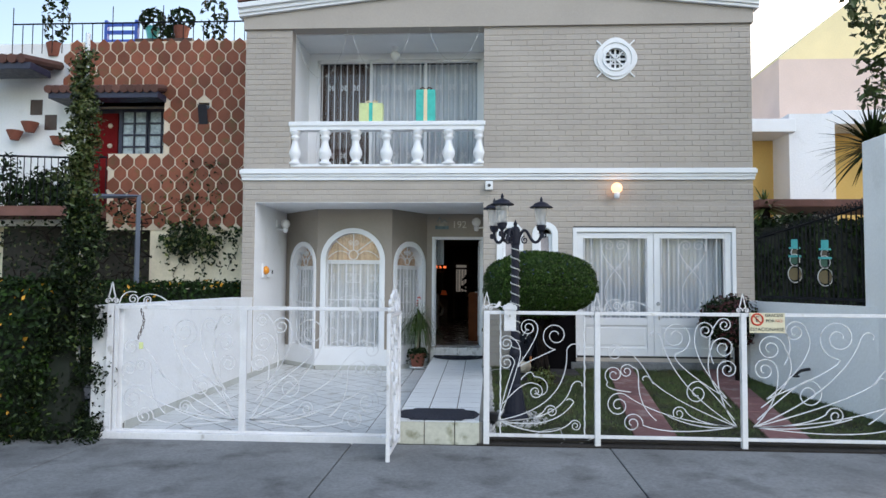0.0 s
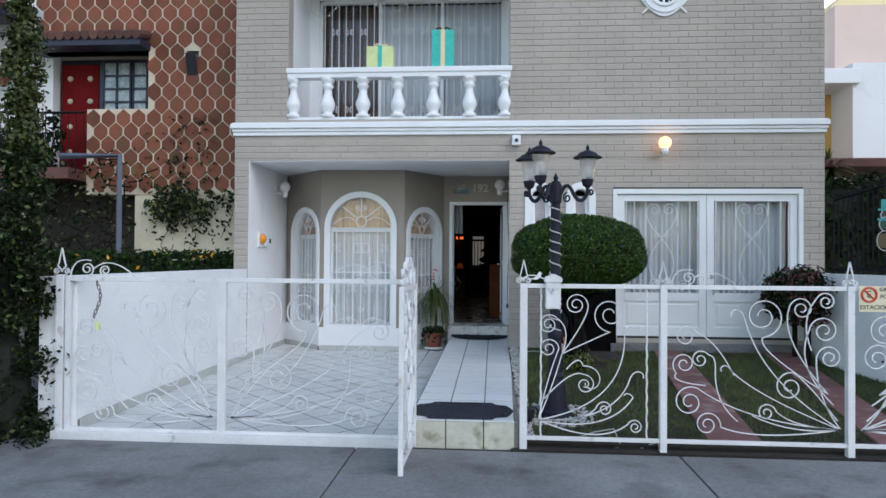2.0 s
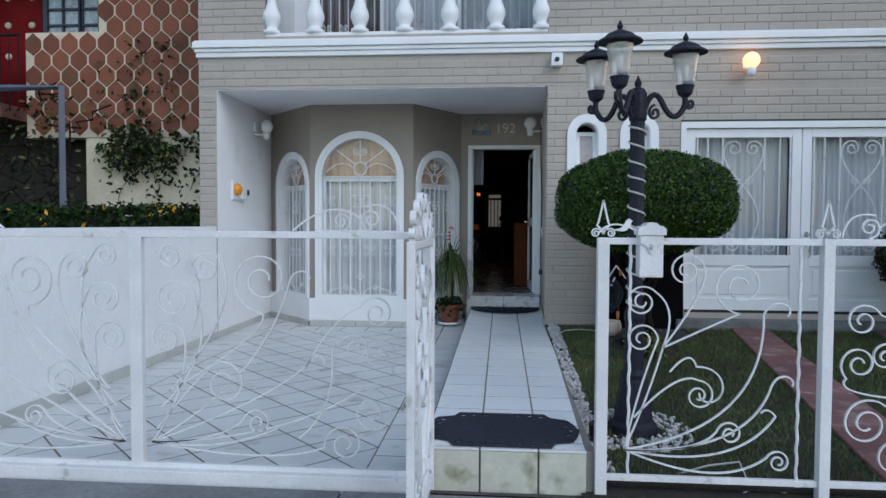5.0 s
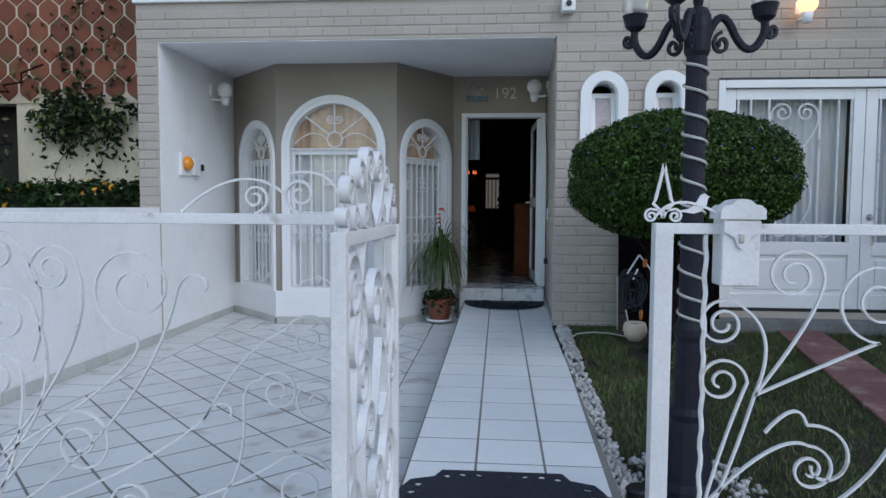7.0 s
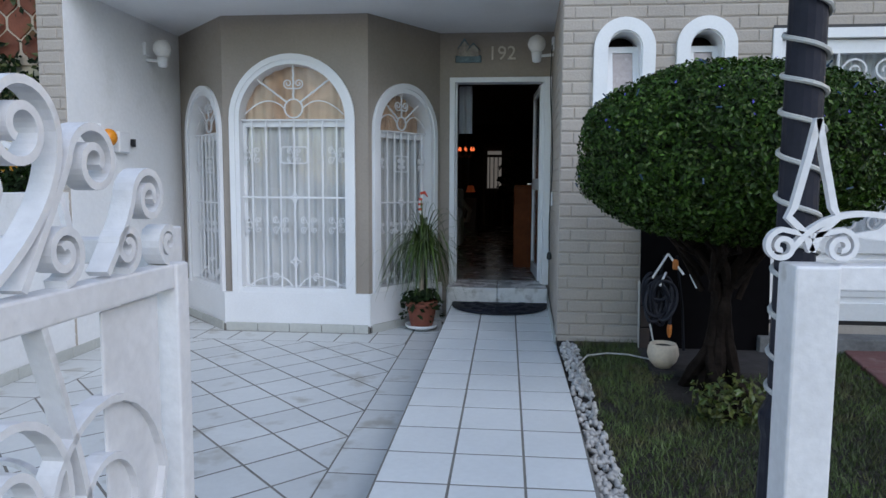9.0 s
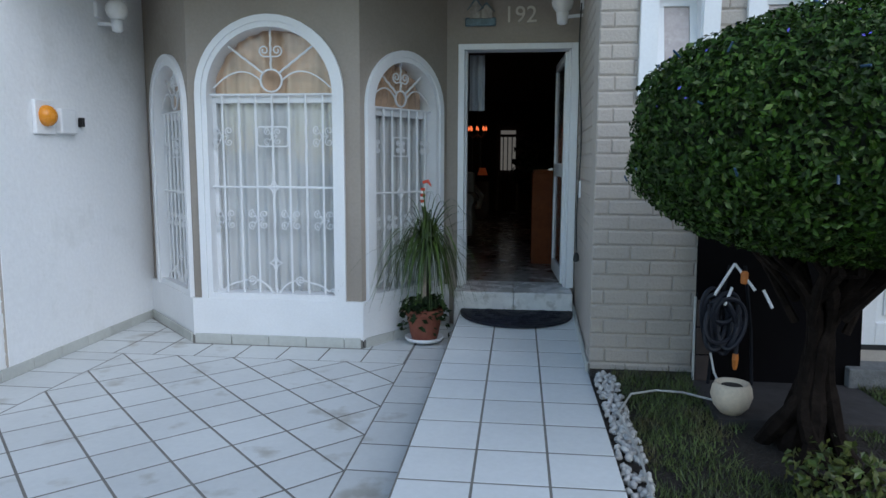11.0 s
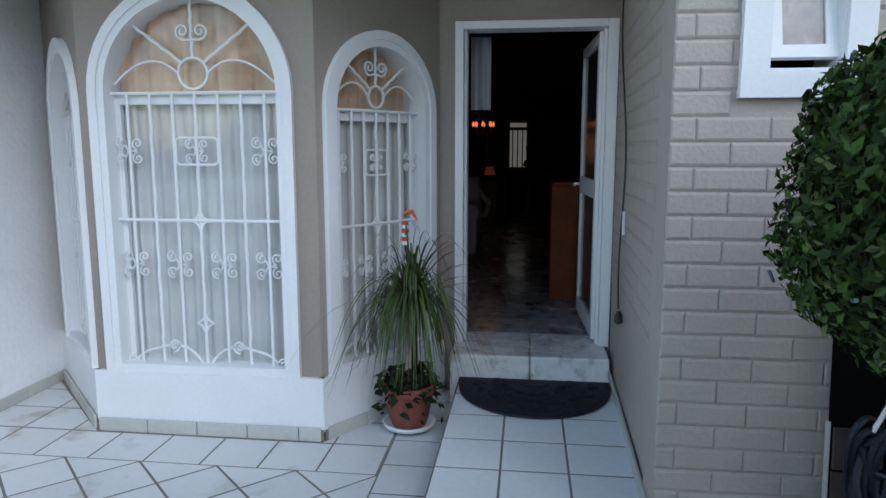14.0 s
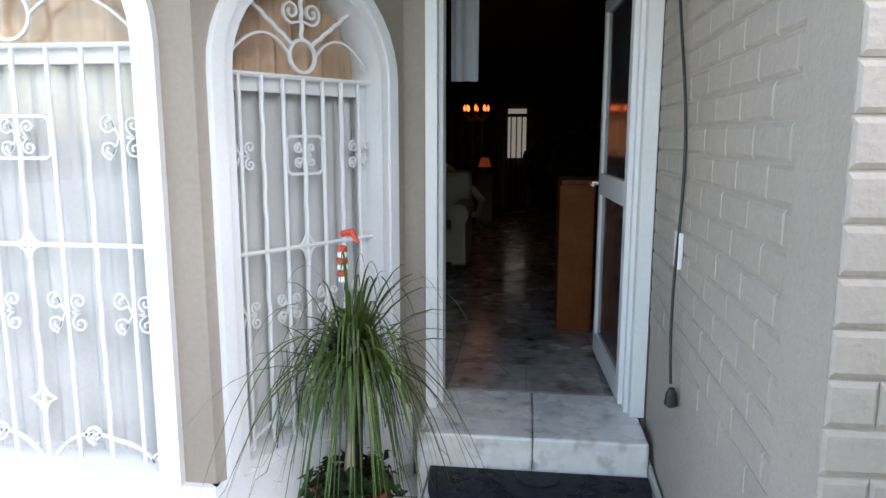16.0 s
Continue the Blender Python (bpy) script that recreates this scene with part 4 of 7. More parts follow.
def blot(cx, cy, r, n=7, turn=0.0):
    return [(cx + r * (1 + 0.35 * math.sin(2.3 * q + turn * 3)) * math.cos(q * 6.283 / n + turn), cy + r * (0.75 + 0.3 * math.cos(1.7 * q + turn)) * math.sin(q * 6.283 / n + turn)) for q in range(n)]


for sy in (-1, 1):
    for k in (-3.2, -2.3, -1.35, -0.45, 0.45, 1.35, 2.3, 3.2):
        holes.append(blot(-0.318 + k * 0.074, 7.345 + sy * (0.272 - 0.02 * (abs(k) > 2.9)), 0.02 if abs(k) > 1 else 0.015, 7, k))
for sx in (-1, 1):
    for k in range(5):
        holes.append(blot(-0.318 + sx * (0.392 - 0.02 * abs(k - 2)), 7.345 + (k - 2) * 0.078, 0.021, 7, k + sx))
part("base", plate([ol] + holes, pose(0, 0, zc + 0.006, -90, 0, 0), 0.006), mat("navy_rubber", (0.011, 0.014, 0.028), 0.7, 0.2, 90, 6, 0.001), fm)


# ---- boundary walls ----
def slant_wall(name, p, q, thick, z0, z1, material, label):
    m = frame_at(p, q)
    return setting(name, plate([rect(0, math.hypot(q[0] - p[0], q[1] - p[1]), z0, z1)], m, thick), material, label, category="wall")


slant_wall("wall_garden_left", (-3.64, 7.06), (-3.64, FY), 0.34, -0.1, 1.38, WHITE_WALL, "white rendered low wall beside the driveway")
slant_wall("wall_garden_right", (right_x(10.4), 10.4), (right_x(7.15), 7.15), 0.2, -0.1, 1.4, WHITE_WALL, "white rendered low wall beside the lawn")
slant_wall("wall_garden_end", (right_x(11.13), 11.13), (right_x(10.402), 10.402), 0.2, -0.1, 1.396, WHITE_WALL, "short white wall between garden wall and house")
setting("gate_pillar", boxed(4.64, 5.05, 7.82, 8.3, -0.1, 3.35, bevel=0.02), WHITE_WALL, "white pillar of the neighbouring gate", category="pillar")

# ---- iron fence ----
SCROLLS = (
    ((0.086, 0.109), (0.15, 0.38), (0.162, 0.588), 0.088, 0, 1.7, True),
    ((0.265, 0.553), (0.34, 0.72), (0.162, 0.748), 0.09, 35, 1.9, True),
    ((0.265, 0.553), (0.47, 0.80), (0.371, 0.882), 0.1, 0, 1.8, True),
    ((0.265, 0.553), (0.66, 0.72), (0.63, 0.82), 0.15, -90, 1.7, False),
    ((0.30, 0.45), (0.40, 0.56), (0.47, 0.37), 0.14, 110, 0.75, False),
    ((0.13, 0.25), (0.34, 0.46), (0.44, 0.35), 0.085, 95, 1.6, False),
    ((0.086, 0.109), (0.76, 0.22), (0.83, 0.70), 0.1, 180, 0.55, False),
    ((0.086, 0.109), (0.68, 0.1), (0.86, 0.40), 0.085, 180, 0.5, False),
    ((0.086, 0.109), (0.45, 0.10), (0.59, 0.19), 0.07, 170, 1.6, False),
    ((0.086, 0.109), (0.55, -0.06), (0.82, 0.075), 0.065, 160, 1.7, False),
    ((0.086, 0.109), (0.62, 0.02), (0.74, 0.27), 0.07, 0, 0.3, True),
    ((0.086, 0.109), (0.2, 0.34), (0.265, 0.553), 0.0, 0, 0.0, True),
)

WIDE = (
    ((0.03, 0.09), (0.17, 0.3), (0.09, 0.555), 0.1, 0, 1.7, True),
    ((0.07, 0.25), (0.29, 0.5), (0.12, 0.73), 0.115, 0, 1.7, True),
    ((0.19, 0.6), (0.26, 0.8), (0.11, 0.92), 0.075, 20, 1.7, True),
    ((0.1, 0.32), (0.37, 0.68), (0.245, 0.87), 0.095, 0, 1.8, True),
    ((0.1, 0.32), (0.5, 0.6), (0.46, 0.82), 0.165, -90, 1.75, False),
    ((0.05, 0.15), (0.25, 0.45), (0.31, 0.36), 0.115, 95, 1.6, False),
    ((0.03, 0.09), (0.3, 0.1), (0.44, 0.19), 0.075, 170, 1.6, False),
    ((0.03, 0.09), (0.48, 0.4), (0.62, 0.82), 0.075, 180, 0.55, False),
    ((0.03, 0.09), (0.5, 0.3), (0.68, 0.46), 0.06, 180, 0.55, False),
    ((0.03, 0.09), (0.55, 0.12), (0.87, 0.25), 0.125, 120, 1.7, False),
    ((0.03, 0.09), (0.5, 0.0), (0.77, 0.105), 0.105, 190, 1.7, False),
    ((0.6, 0.13), (0.73, 0.25), (0.725, 0.46), 0.0, 0, 0.0, True),
    ((0.62, 0.43), (0.72, 0.66), (0.89, 0.68), 0.09, 160, 1.6, False),
    ((0.78, 0.36), (0.99, 0.38), (0.9, 0.5), 0.095, -50, 1.6, True),
    ((0.725, 0.46), (0.72, 0.56), (0.81, 0.53), 0.075, 150, 1.6, False),
    ((0.03, 0.09), (0.3, 0.05), (0.52, 0.17), 0.0, 0, 0.0, True),
)


def fence_panel(parent, m, w, h, flip, thick=0.0075, depth=0.014):
    """The fan of scrolls that springs from a lower corner."""
    for p0, c, o, r, a0, turns, ccw in SCROLLS if w < 1.1 else WIDE:
        k = w / (1.1 if w < 1.1 else 1.36)
        if r:
            q = scroll((p0[0] * w, p0[1] * h), (c[0] * w, c[1] * h), o[0] * w, o[1] * h, r * min(k, 1.25), a0, turns, ccw)
        else:
            q = bez((p0[0] * w, p0[1] * h), (c[0] * w, c[1] * h), (o[0] * w, o[1] * h))
        if flip:
            q = [(w - u, v) for u, v in q]
        part("scroll", ribbon(bmesh.new(), q, m, thick, depth), WHITE_IRON, parent)


def finial(bm, m, u, v, s=1.0):
    """A spear outline on two curls."""
    for k in (-1, 1):
        ribbon(bm, [(u, v + 0.23 * s), (u + k * 0.012 * s, v + 0.17 * s), (u + k * 0.03 * s, v + 0.09 * s), (u + k * 0.038 * s, v + 0.075 * s), (u + k * 0.012 * s, v + 0.05 * s), (u, v + 0.02 * s)], m, 0.009, 0.012)
        ribbon(bm, [(u, v + 0.045 * s)] + spiral(u + k * 0.045 * s, v + 0.028 * s, 0.027 * s, math.pi / 2, 1.5, k < 0), m, 0.007, 0.012)
    return bm


def crest(bm, m, u, v, s, k=1):
    """A low run of curls along the top rail; k gives the side."""
    for du, r, ccw in ((0.10, 0.055, True), (0.24, 0.045, False)):
        q = spiral(u + k * (du + 0.05) * s, v + r * 1.05 * s, r * s, -math.pi / 2, 1.6, (k > 0) == ccw)
        ribbon(bm, q, m, 0.008, 0.014)
    ribbon(bm, bez((u + k * 0.2 * s, v + 0.06 * s), (u + k * 0.33 * s, v + 0.17 * s), (u + k * 0.52 * s, v + 0.005), 12), m, 0.008, 0.014)
    ribbon(bm, bez((u + k * 0.02 * s, v + 0.005), (u + k * 0.04 * s, v + 0.15 * s), (u + k * 0.18 * s, v + 0.12 * s), 12), m, 0.008, 0.014)
    return bm


def post(parent, x, z0, z1, w=0.045, y=FENCE):
    part("post", boxed(x - w, x + w, y - 0.03, y + 0.03, z0, z1, bevel=0.004), WHITE_IRON, parent)


MF = pose(0, FENCE, 0)
fence = thing("garden_fence", "white wrought-iron garden fence with fanned scrolls", "fence", (2.0, FENCE, 0.05))
for x in (0.196, 1.312, 2.757, 4.76):
    post(fence, x, -0.02, 1.36, 0.03 if x < 1 else 0.027)
    part("finial", finial(bmesh.new(), MF, x, 1.36, 0.85), WHITE_IRON, fence)
for a, c, flip in ((0.227, 1.284, False), (1.34, 2.729, True), (2.787, 4.732, False)):
    part("top_rail", boxed(a, c, FENCE - 0.017, FENCE + 0.017, 1.325, 1.36, bevel=0.003), WHITE_IRON, fence)
    part("bottom_rail", boxed(a, c, FENCE - 0.015, FENCE + 0.015, 0.09, 0.122, bevel=0.003), WHITE_IRON, fence)
    fence_panel(fence, pose(a, FENCE, 0.12), c - a, 1.215, flip)
    for u in ((a + 0.11, c - 0.1) if a < 1 else ()):
        part("twisted_rod", tube(bmesh.new(), [(u + 0.003 * math.cos(s * 1.7), FENCE + 0.003 * math.sin(s * 1.7), 0.12 + 1.22 * s / 40) for s in range(41)], 0.008, 6), WHITE_IRON, fence)
part("crest", crest(bmesh.new(), MF, 1.36, 1.36, 1.0, 1), WHITE_IRON, fence)
part("bird", plate([[(0.235, 1.412), (0.30, 1.425), (0.33, 1.45), (0.352, 1.49), (0.372, 1.5), (0.385, 1.488), (0.397, 1.483), (0.386, 1.474), (0.38, 1.44), (0.35, 1.41), (0.32, 1.402), (0.28, 1.408)]], pose(0, FENCE - 0.004, 0) @ Matrix.Translation((0.235, 0, 1.392)) @ Matrix.Diagonal((0.68, 1, 0.68, 1)) @ Matrix.Translation((-0.235, 0, -1.402)), 0.008), WHITE_IRON, fence, "flat white bird silhouette")
part("bird_curl", ribbon(bmesh.new(), bez((0.17, 1.38), (0.24, 1.48), (0.40, 1.375)), MF, 0.008, 0.014), WHITE_IRON, fence)

gate = thing("driveway_gate", "wide white wrought-iron driveway gate, closed", "gate", (-2.4, FENCE, 0.03))
for x, w in ((-3.69, 0.02), (-2.33, 0.035), (-0.765, 0.02)):
    part("stile", boxed(x - w, x + w, FENCE - 0.02, FENCE + 0.02, 0.05, 1.385, bevel=0.003), WHITE_IRON, gate)
part("top_rail", boxed(-3.67, -0.785, FENCE - 0.018, FENCE + 0.018, 1.345, 1.383, bevel=0.003), WHITE_IRON, gate)
part("bottom_rail", boxed(-3.67, -0.785, FENCE - 0.016, FENCE + 0.016, 0.06, 0.1, bevel=0.003), WHITE_IRON, gate)
fence_panel(gate, pose(-3.67, FENCE, 0.1), 1.305, 1.24, True)
fence_panel(gate, pose(-2.295, FENCE, 0.1), 1.465, 1.24, False)
for x0, s in ((-3.7, 1), (-0.85, -1)):
    part("crest", crest(bmesh.new(), MF, x0, 1.383, 1.15, s), WHITE_IRON, gate)
gp = thing("gate_post", "white square iron gate post with a spear finial", "post", (-3.76, FENCE, 0))
post(gp, -3.755, -0.05, 1.40, 0.035)
part("finial", finial(bmesh.new(), MF, -3.755, 1.40, 1.0), WHITE_IRON, gp)
chain = thing("gate_chain", "rusty chain with a small yellow padlock on the gate", "chain", (-3.5, FENCE, 0.9))
b = bmesh.new()
for s in range(9):
    p = Vector((-3.42 + 0.03 * math.sin(s * 0.5), FENCE - 0.03, 1.33 - s * 0.035))
    tube(b, [p + Vector((0.012 * math.cos(a) if s % 2 else 0, 0 if s % 2 else 0.012 * math.cos(a), 0.022 * math.sin(a))) for a in (j * 6.283 / 8 for j in range(8))], 0.004, 5, closed=True)
part("links", b, DARK_WOOD, chain)
part("padlock", boxed(-3.43, -3.39, FENCE - 0.045, FENCE - 0.02, 0.93, 1.0, bevel=0.006), GIFT_GREEN, chain)

# the small gate, swung open towards the street
HG, EG = (-0.695, 7.0), (-0.703, 6.22)
wg = thing("pedestrian_gate", "white scrolled iron gate leaf, swung open to the street", "gate", (-0.7, 6.6, 0.03))
mG = frame_at(HG, EG)
LG = math.hypot(EG[0] - HG[0], EG[1] - HG[1])
GTOP = 1.352


def bar(u0, u1, v0, v1, d=0.03):
    return oriented_box(bmesh.new(), mG @ Matrix.Translation(((u0 + u1) / 2, 0, (v0 + v1) / 2)), u1 - u0, d, v1 - v0, 0.003)


part("stile", bar(0, 0.035, 0.02, GTOP, 0.036), WHITE_IRON, wg)
part("stile", bar(LG - 0.032, LG, -0.005, GTOP, 0.036), WHITE_IRON, wg)
part("top_rail", bar(0.035, LG - 0.032, GTOP - 0.035, GTOP), WHITE_IRON, wg)
part("bottom_rail", bar(0.035, LG - 0.032, 0.06, 0.1), WHITE_IRON, wg)
part("lock_plate", bar(0.06, 0.19, 0.45, GTOP - 0.04, 0.004), WHITE_IRON, wg, "flat white sheet behind the lock")
gu, gv = LG / 0.9, GTOP / 1.385
for q in (
    scroll((0.5, 0.1), (0.3, 0.5), 0.24, 1.1, 0.16, 180, 1.7, False), scroll((0.5, 0.1), (0.75, 0.5), 0.70, 1.12, 0.15, 0, 1.7, True),
    scroll((0.5, 0.75), (0.36, 0.9), 0.42, 1.17, 0.11, 200, 1.6, False), scroll((0.5, 0.1), (0.12, 0.35), 0.2, 0.62, 0.12, 180, 1.7, False),
    scroll((0.5, 0.1), (0.86, 0.35), 0.77, 0.65, 0.12, 0, 1.7, True), scroll((0.5, 0.1), (0.2, 0.15), 0.17, 0.3, 0.09, 180, 1.6, False),
    scroll((0.5, 0.1), (0.8, 0.12), 0.8, 0.3, 0.09, 0, 1.6, True), scroll((0.5, 0.2), (0.62, 0.5), 0.53, 0.82, 0.09, 0, 1.6, True),
    scroll((0.86, 0.85), (0.9, 1.25), 0.75, 1.24, 0.1, 20, 1.7, True), scroll((0.86, 0.85), (0.6, 0.75), 0.62, 0.98, 0.1, 200, 1.7, False),
    scroll((0.33, 0.8), (0.1, 0.9), 0.12, 0.92, 0.075, 90, 1.7, True), scroll((0.6, 0.5), (0.42, 0.55), 0.4, 0.62, 0.085, 200, 1.7, False),
    bez((0.5, 0.1), (0.05, 0.6), (0.35, 1.35)), bez((0.05, 0.12), (0.5, 0.35), (0.9, 0.12)), bez((0.5, 0.1), (0.95, 0.7), (0.6, 1.35)),
):
    part("scroll", ribbon(bmesh.new(), [(u * gu, v * gv) for u, v in q], mG, 0.009, 0.025), WHITE_IRON, wg)
# crest: a heart in the middle, lower S-scrolls to either end
gc = LG / 2
for k in (-1, 1):
    in_turn = 0 if k > 0 else 180
    for q in (
        scroll((gc, 0.0), (gc + k * 0.13, 0.08), gc + k * 0.068, 0.165, 0.055, in_turn, 1.65, k > 0),
        scroll((gc + k * 0.06, 0.004), (gc + k * 0.12, 0.1), gc + k * 0.185, 0.135, 0.047, 180 - in_turn, 1.6, k < 0),
        spiral(gc + k * 0.125, 0.036, 0.034, -math.pi / 2, 1.6, k > 0, 30),
        scroll((gc + k * 0.2, 0.004), (gc + k * 0.25, 0.06), gc + k * 0.3, 0.092, 0.04, 180 - in_turn, 1.6, k < 0),
        spiral(gc + k * 0.245, 0.032, 0.03, -math.pi / 2, 1.6, k > 0, 30),
        spiral(gc + k * 0.345, 0.03, 0.028, -math.pi / 2, 1.6, k < 0, 30),
    ):
        part("crest_scroll", ribbon(bmesh.new(), [(u, GTOP + 0.002 + v) for u, v in q], mG, 0.009, 0.027), WHITE_IRON, wg)
part("latch", tube(bmesh.new(), [mG @ Vector(p) for p in ((LG - 0.06, -0.03, 0.66), (LG + 0.02, -0.03, 0.66))], 0.01, 8), GREY_METAL, wg)
part("hinge_post", boxed(-0.742, -0.71, FENCE - 0.03, FENCE + 0.03, -0.02, 1.4, bevel=0.003), WHITE_IRON, wg)

MAILY = FENCE + 0.07
mail = thing("mailbox", "white metal mailbox with an embossed flap on the fence", "mailbox", (0.435, 7.1, 1.16))
part("body", boxed(0.372, 0.492, MAILY - 0.12, MAILY - 0.02, 1.158, 1.385, bevel=0.006), WHITE_IRON, mail)
part("lid", plate([[(0.33, 1.375), (0.47, 1.375), (0.47, 1.405), (0.455, 1.42), (0.438, 1.422), (0.422, 1.436), (0.4, 1.44), (0.378, 1.436), (0.362, 1.422), (0.345, 1.42), (0.33, 1.405)]], pose(0.032, MAILY - 0.135, 0), 0.12), WHITE_IRON, mail)
part("flap", plate([[(0.343, 1.37), (0.457, 1.37), (0.457, 1.335), (0.425, 1.318), (0.412, 1.288), (0.4, 1.278), (0.388, 1.288), (0.375, 1.318), (0.343, 1.335)]], pose(0.032, MAILY - 0.13, 0), 0.012), WHITE_IRON, mail)
part("keyhole", boxed(0.422, 0.436, MAILY - 0.136, MAILY - 0.13, 1.3, 1.33, bevel=0.002), GREY_METAL, mail)
part("hanger", boxed(0.377, 0.487, MAILY - 0.03, MAILY - 0.015, 1.3, 1.37), WHITE_IRON, mail)

sgn = thing("no_parking_sign", "small cream no-parking sign tied to the fence", "sign", (3.02, FENCE - 0.03, 1.18))
part("board", boxed(2.81, 3.155, FENCE - 0.034, FENCE - 0.026, 1.165, 1.365, bevel=0.002), YELLOW_SIGN, sgn)
INK = mat("sign_ink", (0.02, 0.02, 0.02), 0.6)
b = bmesh.new()
tube(b, [(2.885 + 0.055 * math.cos(a), FENCE - 0.037, 1.3 + 0.055 * math.sin(a)) for a in (j * 6.283 / 24 for j in range(24))], 0.009, 6, closed=True)
tube(b, [(2.847, FENCE - 0.038, 1.338), (2.923, FENCE - 0.038, 1.262)], 0.006, 6)
part("ring", b, SIGN_RED, sgn, "orange-red ring")
for w, s, x, z, mt in (("E", 0.075, 2.885, 1.3, INK), ("GRACIAS", 0.043, 3.05, 1.34, INK), ("POR", 0.043, 3.01, 1.285, INK), ("NO", 0.043, 3.095, 1.285, SIGN_RED), ("ESTACIONARSE", 0.047, 2.98, 1.2, INK)):
    text_mesh("letters", w, s, pose(x, FENCE - 0.036, z), mt, sgn, thick=0.001)

# ---- street lamp in the garden ----
LX, LY = 0.529, 7.89
lamp = thing("street_lamp", "dark blue-grey iron lamp post with three unlit lanterns", "lamp post", (LX, LY, 0.06))
part("base", lathe(bmesh.new(), [(0.155, 0), (0.16, 0.03), (0.15, 0.1), (0.125, 0.13), (0.12, 0.17), (0.105, 0.28), (0.09, 0.36), (0.08, 0.4), (0.085, 0.43), (0.066, 0.46)], (LX, LY, 0.04), 16), BLUE_IRON, lamp, smooth=False)
part("shaft", lathe(bmesh.new(), [(0.066, 0.48), (0.06, 0.8), (0.068, 0.83), (0.068, 0.86), (0.05, 0.9), (0.045, 2.08), (0.056, 2.1), (0.06, 2.2), (0.056, 2.26), (0.04, 2.29), (0.018, 2.3), (0.024, 2.33), (0.012, 2.35), (0.003, 2.375)], (LX, LY, 0.0), 16), BLUE_IRON, lamp)
part("rope_light", tube(bmesh.new(), [(LX + 0.053 * math.cos(s * 0.42), LY + 0.053 * math.sin(s * 0.42), 2.1 - s * 0.0068 + 0.008 * math.sin(s * 0.11)) for s in range(230)], 0.0068, 6), PALE_CABLE, lamp, "pale rope light wound round the shaft")
for ang in (7, 238, 142):
    ca, sa = math.cos(radians(ang)), math.sin(radians(ang))
    ma = Matrix.Translation((LX, LY, 0)) @ Matrix.Rotation(radians(ang), 4, "Z") @ Matrix.Diagonal((0.84, 1, 1, 1))
    q = bez((0.05, 2.16), (0.12, 2.34), (0.2, 2.18), 8) + bez((0.2, 2.18), (0.28, 2.06), (0.35, 2.17), 8)[1:] + bez((0.35, 2.17), (0.37, 2.2), (0.36, 2.25), 4)[1:]
    part("arm", tube(bmesh.new(), [ma @ Vector((u, 0, v)) for u, v in q], 0.018, 8), BLUE_IRON, lamp)
    part("curl", ribbon(bmesh.new(), spiral(0.13, 2.14, 0.05, math.pi / 2, 1.4, True), ma, 0.016, 0.02), BLUE_IRON, lamp)
    part("curl", ribbon(bmesh.new(), spiral(0.40, 2.2, 0.035, math.pi, 1.3, True), ma, 0.016, 0.02), BLUE_IRON, lamp)
    o = tuple(ma @ Vector((0.36, 0, 0)))
    ln = part("lantern", lathe(bmesh.new(), [(0.02, 2.24), (0.045, 2.26), (0.055, 2.3), (0.06, 2.315), (0.03, 2.32)], o, 14), BLUE_IRON, lamp)
    g = part("lantern_glass", lathe(bmesh.new(), [(0.05 + 0.03 * (j / 10) + (0.004 if j % 2 else 0), 2.318 + 0.2 * j / 10) for j in range(11)], o, 18), FROST, ln, "clear ribbed glass", True)
    g.visible_shadow = False
    part("lantern_bulb", lathe(bmesh.new(), [(0.012, 2.33), (0.02, 2.38), (0.025, 2.43), (0.012, 2.46)], o, 10), GLOBE, ln, "", True)
    part("lantern_roof", lathe(bmesh.new(), [(0.135, 2.518), (0.134, 2.527), (0.1, 2.545), (0.08, 2.565), (0.045, 2.582), (0.022, 2.592), (0.012, 2.597), (0.019, 2.613), (0.011, 2.633), (0.003, 2.65)], o, 18), BLUE_IRON, ln)

# ---- garden plants ----
rnd = random.Random(5)


def bumpy(d, seed, amp=0.06, sc=2.2):
    return 1 + amp * noise.noise(Vector(d) * sc + Vector((seed, seed * 2, 0))) + amp * 0.6 * noise.noise(Vector(d) * sc * 3 + Vector((seed, 0, 5)))


def on_ball(n, rnd):
    for _ in range(n):
        z = rnd.uniform(-1, 1)
        a = rnd.uniform(0, 6.2832)
        r = math.sqrt(1 - z * z)
        yield Vector((r * math.cos(a), r * math.sin(a), z))


def crown(name, c, rad, n, size, parent, mats, weights, seed, amp=0.06, flat_top=0.0, core=True, label="", core_at=0.93):
    """A clipped crown: many small leaves in an uneven skin over a core darkened for inner shade."""
    rr = random.Random(seed)
    bm = bmesh.new()
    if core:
        # added solid core; its dark colour paints the shade in the leaf gaps
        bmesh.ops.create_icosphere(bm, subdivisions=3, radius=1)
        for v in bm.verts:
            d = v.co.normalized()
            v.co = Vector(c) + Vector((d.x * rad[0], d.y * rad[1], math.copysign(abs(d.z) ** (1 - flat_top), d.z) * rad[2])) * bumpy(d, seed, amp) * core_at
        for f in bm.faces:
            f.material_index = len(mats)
    spots = []
    for d in on_ball(n, rr):
        e = Vector((d.x * rad[0], d.y * rad[1], math.copysign(abs(d.z) ** (1 - flat_top), d.z) * rad[2]))
        spots.append((Vector(c) + e * bumpy(d, seed, amp) * rr.uniform(core_at, 1.03), Vector((d.x / rad[0], d.y / rad[1], d.z / rad[2]))))
    leaves(bm, spots, size, rr, len(mats), weights)
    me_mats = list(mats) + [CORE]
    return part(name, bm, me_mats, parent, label)


